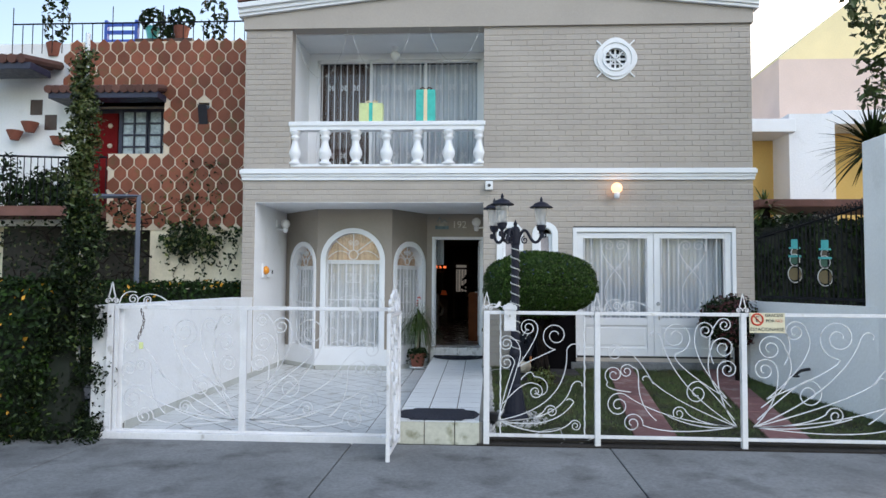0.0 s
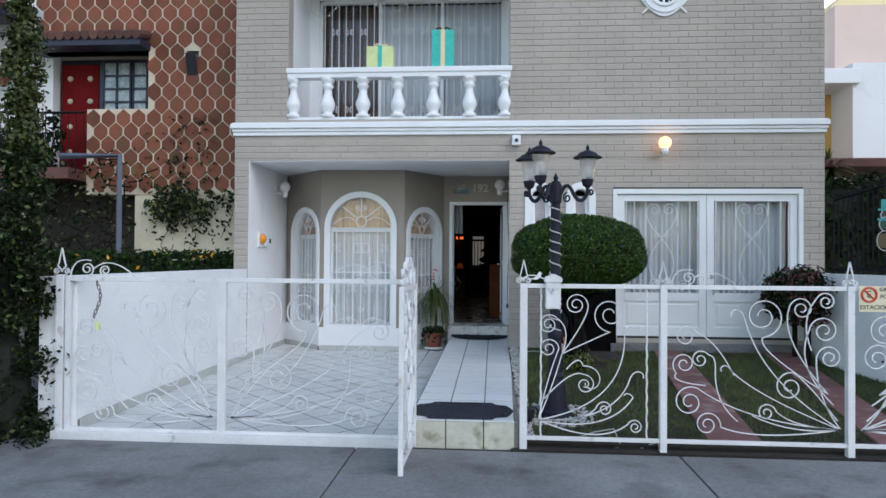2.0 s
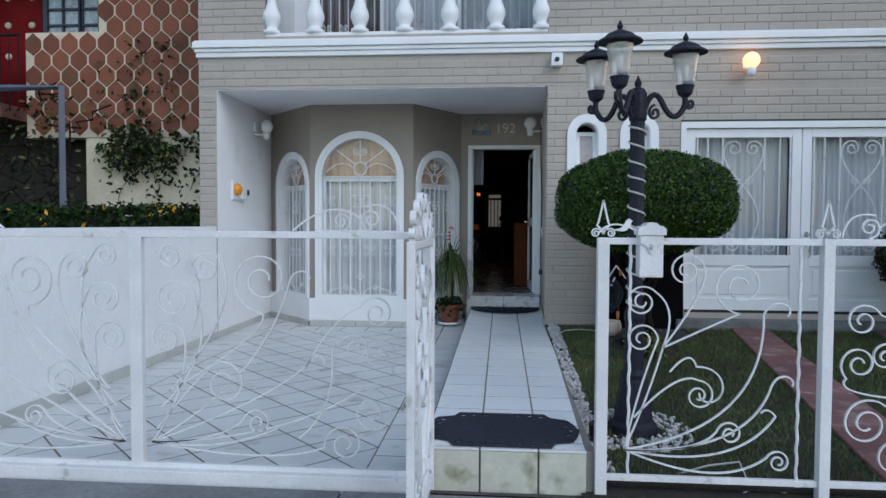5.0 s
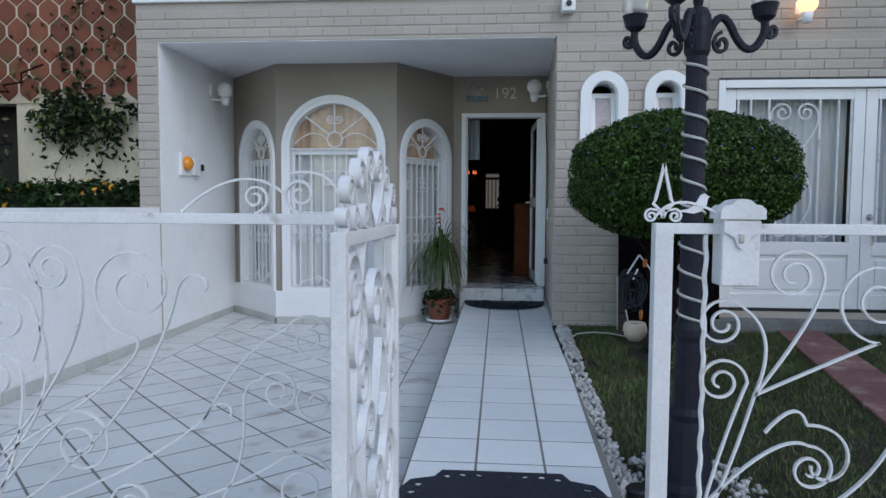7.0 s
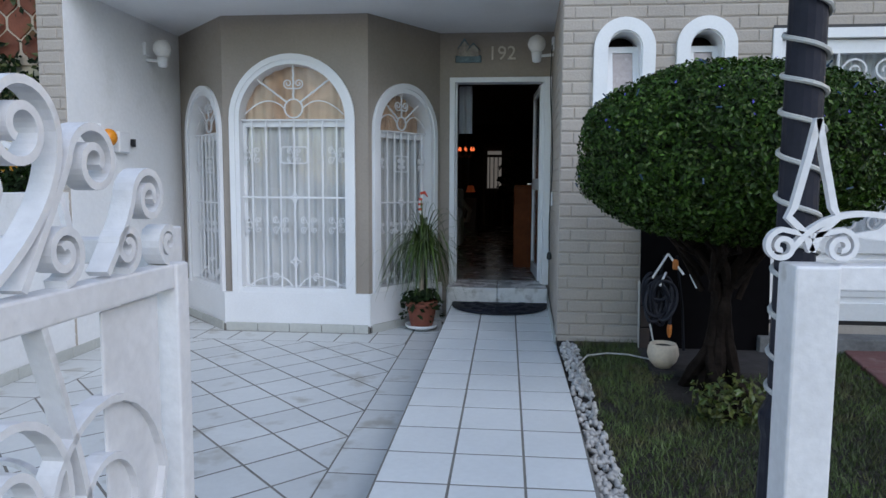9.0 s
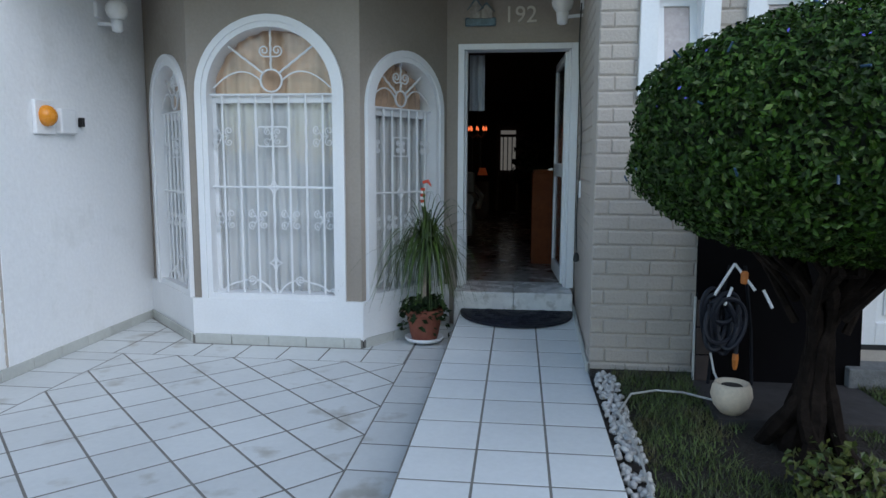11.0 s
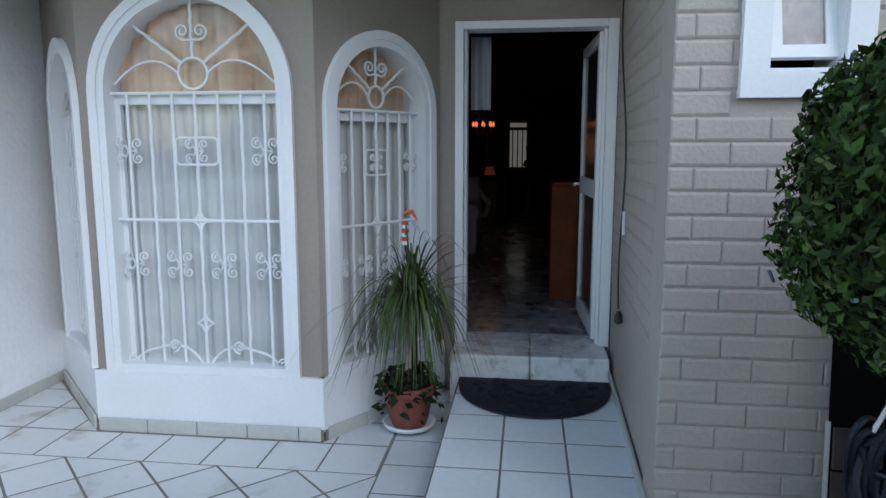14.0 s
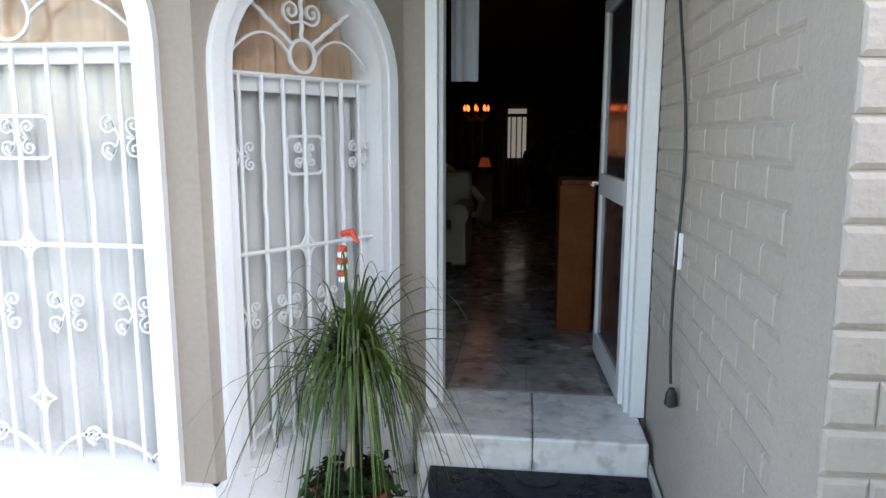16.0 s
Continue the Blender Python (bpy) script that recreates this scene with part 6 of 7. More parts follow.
# ---- hedge, vine and ivy ----
def leafy_box(name, x0, x1, y0, y1, z0, z1, n, size, mats, weights, label, seed, cat="hedge", wob=0.06):
    t = thing(name, label, cat, ((x0 + x1) / 2, (y0 + y1) / 2, z0))
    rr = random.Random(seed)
    # added box, coloured near black for the shade deep behind the leaves
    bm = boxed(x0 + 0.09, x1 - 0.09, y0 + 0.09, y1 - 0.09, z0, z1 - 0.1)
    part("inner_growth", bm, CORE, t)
    bm = bmesh.new()
    sp = []
    for _ in range(n):
        x, z, y = rr.uniform(x0, x1), rr.uniform(z0, z1), rr.uniform(y0, y1)
        k = rr.random()
        if k < 0.6:
            p, d = (x, y0 + 0.04, z), (0, -1, 0.3)
        elif k < 0.85:
            p, d = (x, y, z1 - 0.03), (0, 0, 1)
        else:
            p, d = (x1 - 0.04, y, z), (1, 0, 0.2)
        nz = noise.noise(Vector((x * 1.7, z * 1.7 + y, seed)))
        sp.append((Vector(p) + Vector(d) * (nz * wob * 2 + rr.gauss(0, 0.03)), d))
    leaves(bm, sp, size, rr, len(mats), weights)
    part("foliage", bm, list(mats), t)
    return t


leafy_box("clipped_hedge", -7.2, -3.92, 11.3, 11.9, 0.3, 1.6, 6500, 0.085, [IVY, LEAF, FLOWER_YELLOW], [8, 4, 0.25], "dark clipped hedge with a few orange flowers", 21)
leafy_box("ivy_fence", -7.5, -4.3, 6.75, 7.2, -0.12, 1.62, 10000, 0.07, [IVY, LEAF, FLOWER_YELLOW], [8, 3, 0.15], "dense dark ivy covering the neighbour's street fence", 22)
vine = thing("climbing_vine", "leafy vine climbing a thin pole at the wall's end", "vine", (-4.25, 6.95, -0.1))
part("pole", tube(bmesh.new(), [(-4.1, 7.0, -0.12), (-4.1, 7.0, 4.3)], 0.025, 8), GREY_METAL, vine)
b, g = bmesh.new(), bmesh.new()
rv = random.Random(91)
for k in range(330):
    z = 4.1 * (k / 330) ** 1.35
    wide = 0.38 * max(0.0, 1 - z / 2.4) + 0.2 * (1 - z / 7.0)
    c = Vector((-4.1 - 0.3 * max(0.0, 1 - z / 2.0) + max(-1.1, min(1.1, rv.gauss(0, 0.65))) * wide, 6.97 + rv.gauss(0, 0.4) * wide, z - 0.06 + rv.gauss(0, 0.05)))
    s = rv.uniform(0.07, 0.15) * (1.15 - z * 0.12)
    sp = [(c + Vector((d.x * s, d.y * s, d.z * s * 1.25)) * rv.random() ** 0.4, d) for d in on_ball(int(70 - z * 9), rv)]
    leaves(b if z < 1.9 + rv.gauss(0, 0.35) else g, sp, 0.055, rv, 3, [6, 2, 1] if z < 2.6 else [2, 3, 4])
for k in range(9):
    p, a = Vector((-4.1, 6.97, rv.uniform(1.2, 3.9))), rv.uniform(0, 6.283)
    sp = []
    for s in range(16):
        p = p + Vector((0.01 * math.cos(a), 0.008 * math.sin(a), -0.016 + 0.012 * math.cos(s * 0.4)))
        sp += [(p + Vector((rv.gauss(0, 0.02), rv.gauss(0, 0.02), rv.gauss(0, 0.02))), (0, -1, 0.2))] * 2
    leaves(g, sp, 0.05, rv, 3, [2, 3, 3])
part("foliage", b, [IVY, LEAF, LEAF_PALE], vine)
part("foliage", g, [LEAF, LEAF_PALE, IVY_WARM], vine, "thin yellow-green leaves round the pole")
# added dark cone standing for shade inside the vine's foot
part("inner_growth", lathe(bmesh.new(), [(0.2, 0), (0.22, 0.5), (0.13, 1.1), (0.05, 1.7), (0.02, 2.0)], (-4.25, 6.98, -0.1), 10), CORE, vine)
wv = thing("wall_creeper", "trailing creeper over the neighbour's cream wall", "vine", (-4.8, NY - 0.05, 2.3))
for k in range(26):
    x0, z0 = rnd.uniform(-5.95, -3.95), rnd.uniform(2.35, 2.75)
    sp, stem = [], []
    for q in range(rnd.randint(24, 62)):
        fall = q * rnd.uniform(0.004, 0.02) * (1.5 if k % 4 == 0 else 0.6)
        sp.append(((x0 + rnd.gauss(0, 0.06) + 0.1 * math.sin(q * 0.15 + k), NY - 0.06 - abs(rnd.gauss(0, 0.05)), z0 - fall), (0, -1, 0.2)))
        if q % 8 == 0:
            stem.append((x0 + 0.1 * math.sin(q * 0.15 + k), NY - 0.02, z0 - q * 0.012 * (1.5 if k % 4 == 0 else 0.6)))
    strand = part("strand", tube(bmesh.new(), stem, 0.005, 5), BARK, wv)
    part("foliage", leaves(bmesh.new(), sp, 0.085, rnd, 2, [4, 1]), [IVY, IVY_WARM], strand)
for x0, n in ((-5.3, 110), (-4.85, 60), (-5.75, 50)):
    sp = [((x0 + rnd.gauss(0, 0.13) + 0.1 * math.sin(q * 0.1), NY - 0.05, 2.6 + 1.3 * rnd.random() ** 2), (0, -1, 0.2)) for q in range(n)]
    part("foliage", leaves(bmesh.new(), sp, 0.08, rnd, 2, [3, 2]), [IVY, IVY_WARM], wv, "thin climbing shoots on the tiles")
lv = thing("bare_creeper", "tangled brown creeper on the neighbour's lower wall", "vine", (-7.2, NY - 0.2, 1.5))
b = bmesh.new()
for k in range(34):
    p = Vector((rnd.uniform(-8.8, -6.2), NY - 0.1 - rnd.uniform(0, 0.3), rnd.uniform(1.2, 3.0)))
    pts = [p]
    for s in range(6):
        p = p + Vector((rnd.gauss(0, 0.16), rnd.gauss(0, 0.04), rnd.gauss(-0.02, 0.14)))
        pts.append(p)
    tube(b, pts, 0.012, 5)
part("twig", b, BARK, lv)
b = bmesh.new()
leaves(b, [((rnd.uniform(-8.9, -6.0), NY - 0.2 - rnd.uniform(0, 0.3), rnd.uniform(1.2, 3.1)), (0, -1, 0.3)) for _ in range(900)], 0.09, rnd, 2, [3, 1])
part("foliage", b, [IVY, IVY_WARM], lv)

# ---- neighbours on the other side ----
yh = tagged(new("ochre_house"), "ochre and white neighbouring house with a flat roof", "house")
part("wall", boxed(4.9, 6.5, 15.2, 20, 0, 4.8), YELLOW, yh, "ochre rendered wall")
part("wall", boxed(6.5, 7.42, 14.4, 20, 0, 5.2), WHITE_WALL, yh, "white rendered wall")
part("wall", boxed(7.42, 12, 15.4, 20, 0, 5.0), YELLOW, yh)
part("eave", boxed(7.42, 12, 14.5, 20, 5.0, 5.3, bevel=0.02), WHITE, yh)
part("eave", boxed(4.9, 6.6, 14.3, 20, 4.8, 5.08, bevel=0.02), WHITE, yh, "white flat eave")
part("wall", boxed(7.43, 13, 17.0, 22, 5.0, 7.2), PEACH, yh, "pale peach upper storey")
# washed-out sunlight on the gable is put into this pale yellow
part("wall", plate([[(8.3, 7.0), (14, 7.0), (14, 9.9), (10.4, 9.6), (8.3, 7.9)]], pose(0, 19, 0), 4), mat("sunlit_pale_yellow", (0.85, 0.72, 0.42), 0.85, 0.06, 30, 1), yh, "yellow sloping gable, its colour paled for sunlight")
part("roof", boxed(5.3, 8.0, 13.0, 14.5, 3.1, 3.25, bevel=0.02), ROOF, yh, "low red roof edge")
bf = thing("black_fence", "black iron fence with spikes on the white wall", "fence", (4.4, 9.3, 1.4))
fd = Vector((right_x(8.3) - right_x(10.35), 8.3 - 10.35, 0))
f0 = Vector((right_x(10.35) + 0.1, 10.35, 0))
for s in (0.0, 1.0):
    part("rail", tube(bmesh.new(), [f0 + Vector((0, 0, 1.47 + s * 0.86)), f0 + fd + Vector((0, 0, 1.47 + s * 1.12))], 0.02, 4), BLACK_IRON, bf)
for k in range(27):
    p = f0 + fd * (k / 26)
    top = 2.33 + 0.26 * k / 26
    part("picket", tube(bmesh.new(), [p + Vector((0, 0, 1.4)), p + Vector((0, 0, top + 0.02)), p + Vector((0, 0, top + 0.1))], 0.01, 5, radii=[0.01, 0.01, 0.002]), BLACK_IRON, bf)
    part("spike", tube(bmesh.new(), [p + Vector((-0.05, 0, top + 0.09)), p + Vector((0, 0, top)), p + Vector((0.05, 0, top + 0.09))], 0.006, 4), BLACK_IRON, bf)
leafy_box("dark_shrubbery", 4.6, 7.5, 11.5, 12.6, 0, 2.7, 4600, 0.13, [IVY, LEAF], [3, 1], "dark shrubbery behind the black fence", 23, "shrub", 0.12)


def sword_palm(name, at, n, ln, label, seed):
    t = thing(name, label, "palm", at)
    rr = random.Random(seed)
    part("trunk", tube(bmesh.new(), [(at[0], at[1], 0), at], 0.1, 10, radii=[0.13, 0.09]), BARK, t)
    b = bmesh.new()
    for k in range(n):
        a, el = rr.uniform(0, 6.283), rr.uniform(-0.5, 1.4)
        d = Vector((math.cos(a) * math.cos(el), math.sin(a) * math.cos(el), math.sin(el)))
        sd = Vector((-math.sin(a), math.cos(a), 0)) * 0.042
        p, v, prev = Vector(at), d * ln * rr.uniform(0.7, 1.1) / 5, None
        for s in range(6):
            w = sd * (1 - s / 5.2)
            now = (b.verts.new(p - w), b.verts.new(p + w))
            if prev:
                b.faces.new((prev[0], prev[1], now[1], now[0]))
            prev = now
            p = p + v
            v = v + Vector((0, 0, -0.02))
    part("leaves", b, LEAF_PALE if n < 60 else LEAF, t)


sword_palm("sword_leaf_palm", (6.5, 11.4, 3.9), 150, 0.95, "spiky sword-leaved palm beyond the fence", 8)
sword_palm("small_palm", (5.5, 13.2, 3.1), 40, 0.7, "small feathery palm beside the ochre house", 9)
ot = thing("overhanging_tree", "leafy tree branch with pale flowers hanging from above", "tree", (5.6, 8.9, 0))
part("trunk", tube(bmesh.new(), [(6.6, 9.2, -0.1), (6.5, 9.2, 2.5), (6.1, 9.1, 4.6), (5.6, 9.0, 5.4)], 0.12, 10, radii=[0.16, 0.13, 0.09, 0.03]), BARK, ot)
b = bmesh.new()
for cl in range(60):
    z = rnd.uniform(2.7, 6.2)
    edge = 5.22 - 0.1 * max(0.0, z - 2.8) - (0.25 if z > 5.1 else 0.0)
    c = Vector((edge + 0.12 + abs(rnd.gauss(0, 0.35)), 9.0 + rnd.gauss(0, 0.2), z))
    leaves(b, [(c + Vector((d.x * 0.17, d.y * 0.2, d.z * 0.26)) * rnd.random() ** 0.5, d) for d in on_ball(34, rnd)], 0.12, rnd, 2, [3, 1])
part("crown", b, [LEAF_PALE, IVY_WARM], ot)
for yy, zz in ((9.5, 1.965), (8.94, 1.92)):
    xx = right_x(yy) + 0.06
    sn = thing("hanging_ornament", "unlit wire snow figure ornament hung on the black fence", "ornament", (xx, yy, zz - 0.28), "ornaments on the black fence")
    for dz, r, tone in ((-0.17, 0.115, (0.17, 0.13, 0.065)), (0.02, 0.08, (0.05, 0.12, 0.08)), (0.12, 0.06, (0.12, 0.1, 0.07))):
        part("ring", tube(bmesh.new(), [(xx + r * 0.8 * math.cos(a), yy - 0.012, zz + dz + r * math.sin(a)) for a in (j * 6.283 / 18 for j in range(18))], 0.006, 5, closed=True), PEBBLE, sn)
        part("fill", lathe(bmesh.new(), [(r * 0.74, 0), (r * 0.74, 0.008)], (0, 0, 0), 16), mat("dull_gauze", tone, 0.8), sn).matrix_basis = pose(xx, yy, zz + dz, 90, 0, 0)
    part("scarf", boxed(xx - 0.085, xx + 0.085, yy - 0.02, yy - 0.008, zz + 0.055, zz + 0.085, bevel=0.004), TURQ, sn)
    part("hat_brim", boxed(xx - 0.075, xx + 0.075, yy - 0.02, yy - 0.004, zz + 0.17, zz + 0.195, bevel=0.004), TURQ, sn)
    part("hat", boxed(xx - 0.045, xx + 0.045, yy - 0.02, yy - 0.004, zz + 0.196, zz + 0.3, bevel=0.004), TURQ, sn)
    part("cord", tube(bmesh.new(), [(xx, yy, zz + 0.3), (xx + 0.01, yy, zz + 0.4), (xx, yy, zz + 0.5)], 0.004, 5), CABLE, sn)

# ---- the hall behind the door ----
hall_floor = setting("floor_hall", boxed(PX0, FX1 - 0.2, 13.302, 22.99, 0.2, DZ0 - 0.012), GROUT, "dark joints of the hall's marble floor", category="floor")
# no opening here: daylight is put in as the pane's own glow
setting("window_7", boxed(-0.7, -0.36, 22.9, 22.95, 1.35, 2.25), DAY, "bright far window of the hall in daylight", category="window")
gf = thing("far_window_grille", "black bar grille before the far window", "grille", (-0.55, 22.85, 0.45))
for k in range(5):
    part("bar", tube(bmesh.new(), [(-0.74 + k * 0.1, 22.86, 0.45), (-0.74 + k * 0.1, 22.86, 2.15)], 0.012, 5), BLACK_IRON, gf)
part("frame", box(box(boxed(-0.8, -0.74, 22.84, 22.9, 0.44, 2.4), -0.34, -0.28, 22.84, 22.9, 0.44, 2.4), -0.74, -0.34, 22.84, 22.9, 2.1, 2.16), DARK_WOOD, gf)
cab = thing("wooden_cabinet", "red-brown wooden cabinet just inside the door", "cabinet", (0.25, 14.75, DZ0))
part("side_panel", boxed(-0.13, 0.1, 14.45, 14.9, DZ0, 1.42, bevel=0.008), WOOD, cab)
part("body", boxed(0.121, 0.75, 14.47, 14.9, DZ0 + 0.03, 1.4, bevel=0.006), WOOD, cab)
part("top", boxed(-0.12, 0.78, 14.43, 14.92, 1.421, 1.45, bevel=0.006), WOOD, cab)
so = thing("armchair", "pale upholstered armchair with a rolled arm", "armchair", (-1.25, 16.5, DZ0))
part("seat", boxed(-1.6, -0.95, 16.2, 16.9, DZ0 + 0.12, DZ0 + 0.45, bevel=0.05), CLOTH, so)
part("back", boxed(-1.65, -0.9, 16.8, 17.05, DZ0 + 0.12, DZ0 + 0.95, bevel=0.06), CLOTH, so)
for x in (-1.66, -0.96):
    part("arm", tube(boxed(x - 0.07, x + 0.07, 16.2, 16.9, DZ0 + 0.1, DZ0 + 0.55, bevel=0.02), [(x, 16.18, DZ0 + 0.58), (x, 16.9, DZ0 + 0.58)], 0.095, 14), CLOTH, so)
for x in (-1.6, -0.98):
    part("leg", boxed(x - 0.03, x + 0.03, 16.22, 16.28, DZ0, DZ0 + 0.12), DARK_WOOD, so)
hs2 = thing("stair_rail", "pale curved wooden stair handrail in the hall", "handrail", (-1.2, 17.8, DZ0))
part("rail", tube(bmesh.new(), [(-1.9, 17.6, 1.75), (-1.4, 17.65, 1.5), (-1.05, 17.75, 1.25), (-0.85, 17.9, 1.0), (-0.9, 18.05, 0.82), (-1.1, 18.1, 0.8)], 0.04, 8), CLOTH, hs2)
for k in range(5):
    part("baluster", tube(bmesh.new(), [(-1.75 + k * 0.17, 17.65 + 0.02 * k, DZ0), (-1.75 + k * 0.17, 17.65 + 0.02 * k, 1.65 - k * 0.09)], 0.025, 8), CLOTH, hs2)
chd = thing("chandelier", "small brass chandelier with lit warm candle bulbs", "chandelier", (-0.95, 18.2, 2.0))
part("stem", tube(bmesh.new(), [(-0.95, 18.2, 2.9), (-0.95, 18.2, 1.95)], 0.012, 6), DARK_WOOD, chd)
for k in range(8):
    a = k * math.pi / 4
    ex, ey = -0.95 + 0.14 * math.cos(a), 18.2 + 0.14 * math.sin(a)
    part("arm", tube(bmesh.new(), [(-0.95, 18.2, 1.98), (-0.95 + 0.09 * math.cos(a), 18.2 + 0.09 * math.sin(a), 1.92), (ex, ey, 1.98), (ex, ey, 2.03)], 0.008, 5), DARK_WOOD, chd)
    part("bulb", lathe(bmesh.new(), [(0.008, 0), (0.017, 0.025), (0.012, 0.05), (0.002, 0.075)], (ex, ey, 2.03), 8), BULB, chd, "lit candle bulb", True)
glow = new("chandelier_light", bpy.data.lights.new("chandelier_light", "POINT"))
glow.data.energy, glow.data.color, glow.data.shadow_soft_size = 0.15, (1.0, 0.4, 0.16), 0.25
glow.location = (-0.95, 18.2, 1.75)
tl = thing("table_lamp", "small lit table lamp on a dark stand", "lamp", (-0.98, 20.5, DZ0))
part("stand", boxed(-1.1, -0.85, 20.4, 20.65, DZ0, 1.15, bevel=0.01), DARK_WOOD, tl)
part("shade", lathe(bmesh.new(), [(0.1, 0), (0.06, 0.14)], (-0.98, 20.5, 1.28), 12), mat("lit_red_shade", (1.0, 0.2, 0.06), 0.5, 0.0, emit=0.015), tl, "lit red shade")
part("foot", tube(bmesh.new(), [(-0.98, 20.5, 1.15), (-0.98, 20.5, 1.3)], 0.015, 6), DARK_WOOD, tl)
scn = thing("carved_screen", "black carved screen against the far wall", "screen", (-1.5, 21.5, DZ0))
b = bmesh.new()
for k in range(5):
    box(b, -1.8 + k * 0.17, -1.76 + k * 0.17, 21.5, 21.54, DZ0, 2.15)
for k in range(9):
    box(b, -1.8, -1.06, 21.505, 21.535, 0.5 + k * 0.2, 0.55 + k * 0.2)
part("lattice", b, BLACK, scn)
hp2 = thing("hall_plant", "dark leafy houseplant in the hall", "plant", (0.3, 17.6, DZ0))
part("pot", lathe(bmesh.new(), [(0.14, 0), (0.2, 0.35), (0.18, 0.36)], (0.2, 17.6, DZ0), 14), DARK_WOOD, hp2)
b = bmesh.new()
leaves(b, [(Vector((0.2, 17.6, 1.55)) + Vector((d.x * 0.6, d.y * 0.4, d.z * 0.65)) * rnd.random() ** 0.4, d) for d in on_ball(420, rnd)], 0.17, rnd)
part("foliage", b, IVY, hp2)
lc = curtain("lace_curtain", -0.74, -0.6, 2.0, 2.5, pose(0, 13.5, 0), CURTAIN, "white lace curtain edge inside the doorway", 3, 0.02, 55)


# ---- pieces: bricks, tiles, slabs ----
BRICK_H, PITCH, BLEN = 0.0825, 0.0885, 0.2525


def brick_mesh(w, h=BRICK_H, d=0.008, e=0.01, ex=0.006):
    """A brick face: foot on the wall, rounded edge, flat front."""
    x, z = w / 2, h / 2
    vs = [(-x, 0, -z), (x, 0, -z), (x, 0, z), (-x, 0, z)]
    vs += [(-x, -d * 0.35, -z), (x, -d * 0.35, -z), (x, -d * 0.35, z), (-x, -d * 0.35, z)]
    vs += [(-x + ex, -d, -z + e), (x - ex, -d, -z + e), (x - ex, -d, z - e), (-x + ex, -d, z - e)]
    fs = [(8, 9, 10, 11)]
    for a in (0, 4):
        fs += [(a + i, a + (i + 1) % 4, a + 4 + (i + 1) % 4, a + 4 + i) for i in range(4)]
    return vs, fs


MESHES = {}


def brick_piece(w, m, parent, d):
    k = (round(w, 3), d)
    if k not in MESHES:
        vs, fs = brick_mesh(k[0], d=d)
        me = bpy.data.meshes.new("brick")
        me.from_pydata(vs, [], fs)
        me.materials.append(TAUPE)
        MESHES[k] = me
    ob = new("brick", MESHES[k])
    ob.parent = parent
    ob.matrix_basis = m


def courses(u0, u1, v0, v1, blocked):
    """Brick spans (centre, height, width) in running bond; blocked(v) gives the openings at that height."""
    k0 = math.ceil((v0 - 0.4265) / PITCH)
    k1 = math.floor((v1 - 0.4265) / PITCH)
    rr = random.Random(int(u0 * 100) + int(v0 * 1000))
    for k in range(k0, k1):
        v = 0.4265 + (k + 0.5) * PITCH
        free = [(u0, u1)]
        for a, c in blocked(v):
            free = [q for s, e in free for q in ((s, min(e, a)), (max(s, c), e)) if q[1] - q[0] > 0.02]
        for s, e in free:
            u = 0.25 + (BLEN * 0.5 if k % 2 == 0 else 0.0) + rr.uniform(-0.012, 0.012)
            u -= math.ceil((u - s) / BLEN) * BLEN
            while u < e:
                a, c = max(u, s), min(u + BLEN - 0.003, e)
                if c - a > 0.03:
                    yield (a + c) / 2, v, c - a, rr
                u += BLEN


def lay(parent, m, u0, u1, v0, v1, blocked, single, d=0.008):
    """Single bricks where single(u, v) holds, the rest joined into one part."""
    vs_all, fs_all, n = [], [], 0
    for u, v, w, rr in courses(u0, u1, v0, v1, blocked):
        mm = m @ pose(u, rr.uniform(-0.0006, 0.0003), v, rr.uniform(-0.3, 0.3), 0, 0)
        if single(u, v) and n < 300:
            brick_piece(w, mm, parent, d)
            n += 1
        else:
            vs, fs = brick_mesh(w, d=d, ex=0.004)
            o = len(vs_all)
            vs_all += [mm @ Vector(q) for q in vs]
            fs_all += [tuple(i + o for i in f) for f in fs]
    if vs_all:
        ob = raw("bricks", vs_all, fs_all, TAUPE, parent)
        ob["kind"] = "stuff"


def front_block(v):
    out = []
    if GAR[2] - 0.1 < v < GAR[3] + 0.03:
        out.append((GAR[0] - 0.005, GAR[1] + 0.005))
    for a, c in SW:
        r = (c - a) / 2
        if SWZ[0] - 0.04 < v < SWZ[1]:
            h = r if v < SWZ[1] - r else math.sqrt(max(0, r * r - (v - SWZ[1] + r) ** 2))
            out.append(((a + c) / 2 - h + 0.012, (a + c) / 2 + h - 0.012))
    return out


def medal_block(v):
    h = 0.30 ** 2 - (v - 5.32) ** 2
    return [(2.315 - math.sqrt(h), 2.315 + math.sqrt(h))] if h > 0 else []


YF = pose(0, FY, 0)
none = lambda v: []
lay(wall_front, YF, PX1 + 0.002, FX1, 0.22, PCEIL, front_block, lambda u, v: u < 1.6)
lay(wall_beam, YF, FX0, FX1, PCEIL + 0.02, 3.34, none, lambda u, v: -1.5 < u < 2.5)
lay(wall_pier, YF, FX0, PX0, 0.0, PCEIL, none, lambda u, v: True)
lay(wall_upper_left, YF, FX0, -3.052, 3.5, 5.88, none, lambda u, v: False)
lay(wall_upper_right, YF, PX1, FX1, 3.5, 5.88, medal_block, lambda u, v: False)
lay(wall_porch_side, frame_at((side_x(13.055) + 0.008, 13.055), (side_x(FY) + 0.008, FY)), 0.0, 1.91, 0.8, PCEIL, none, lambda u, v: True, 0.0085)


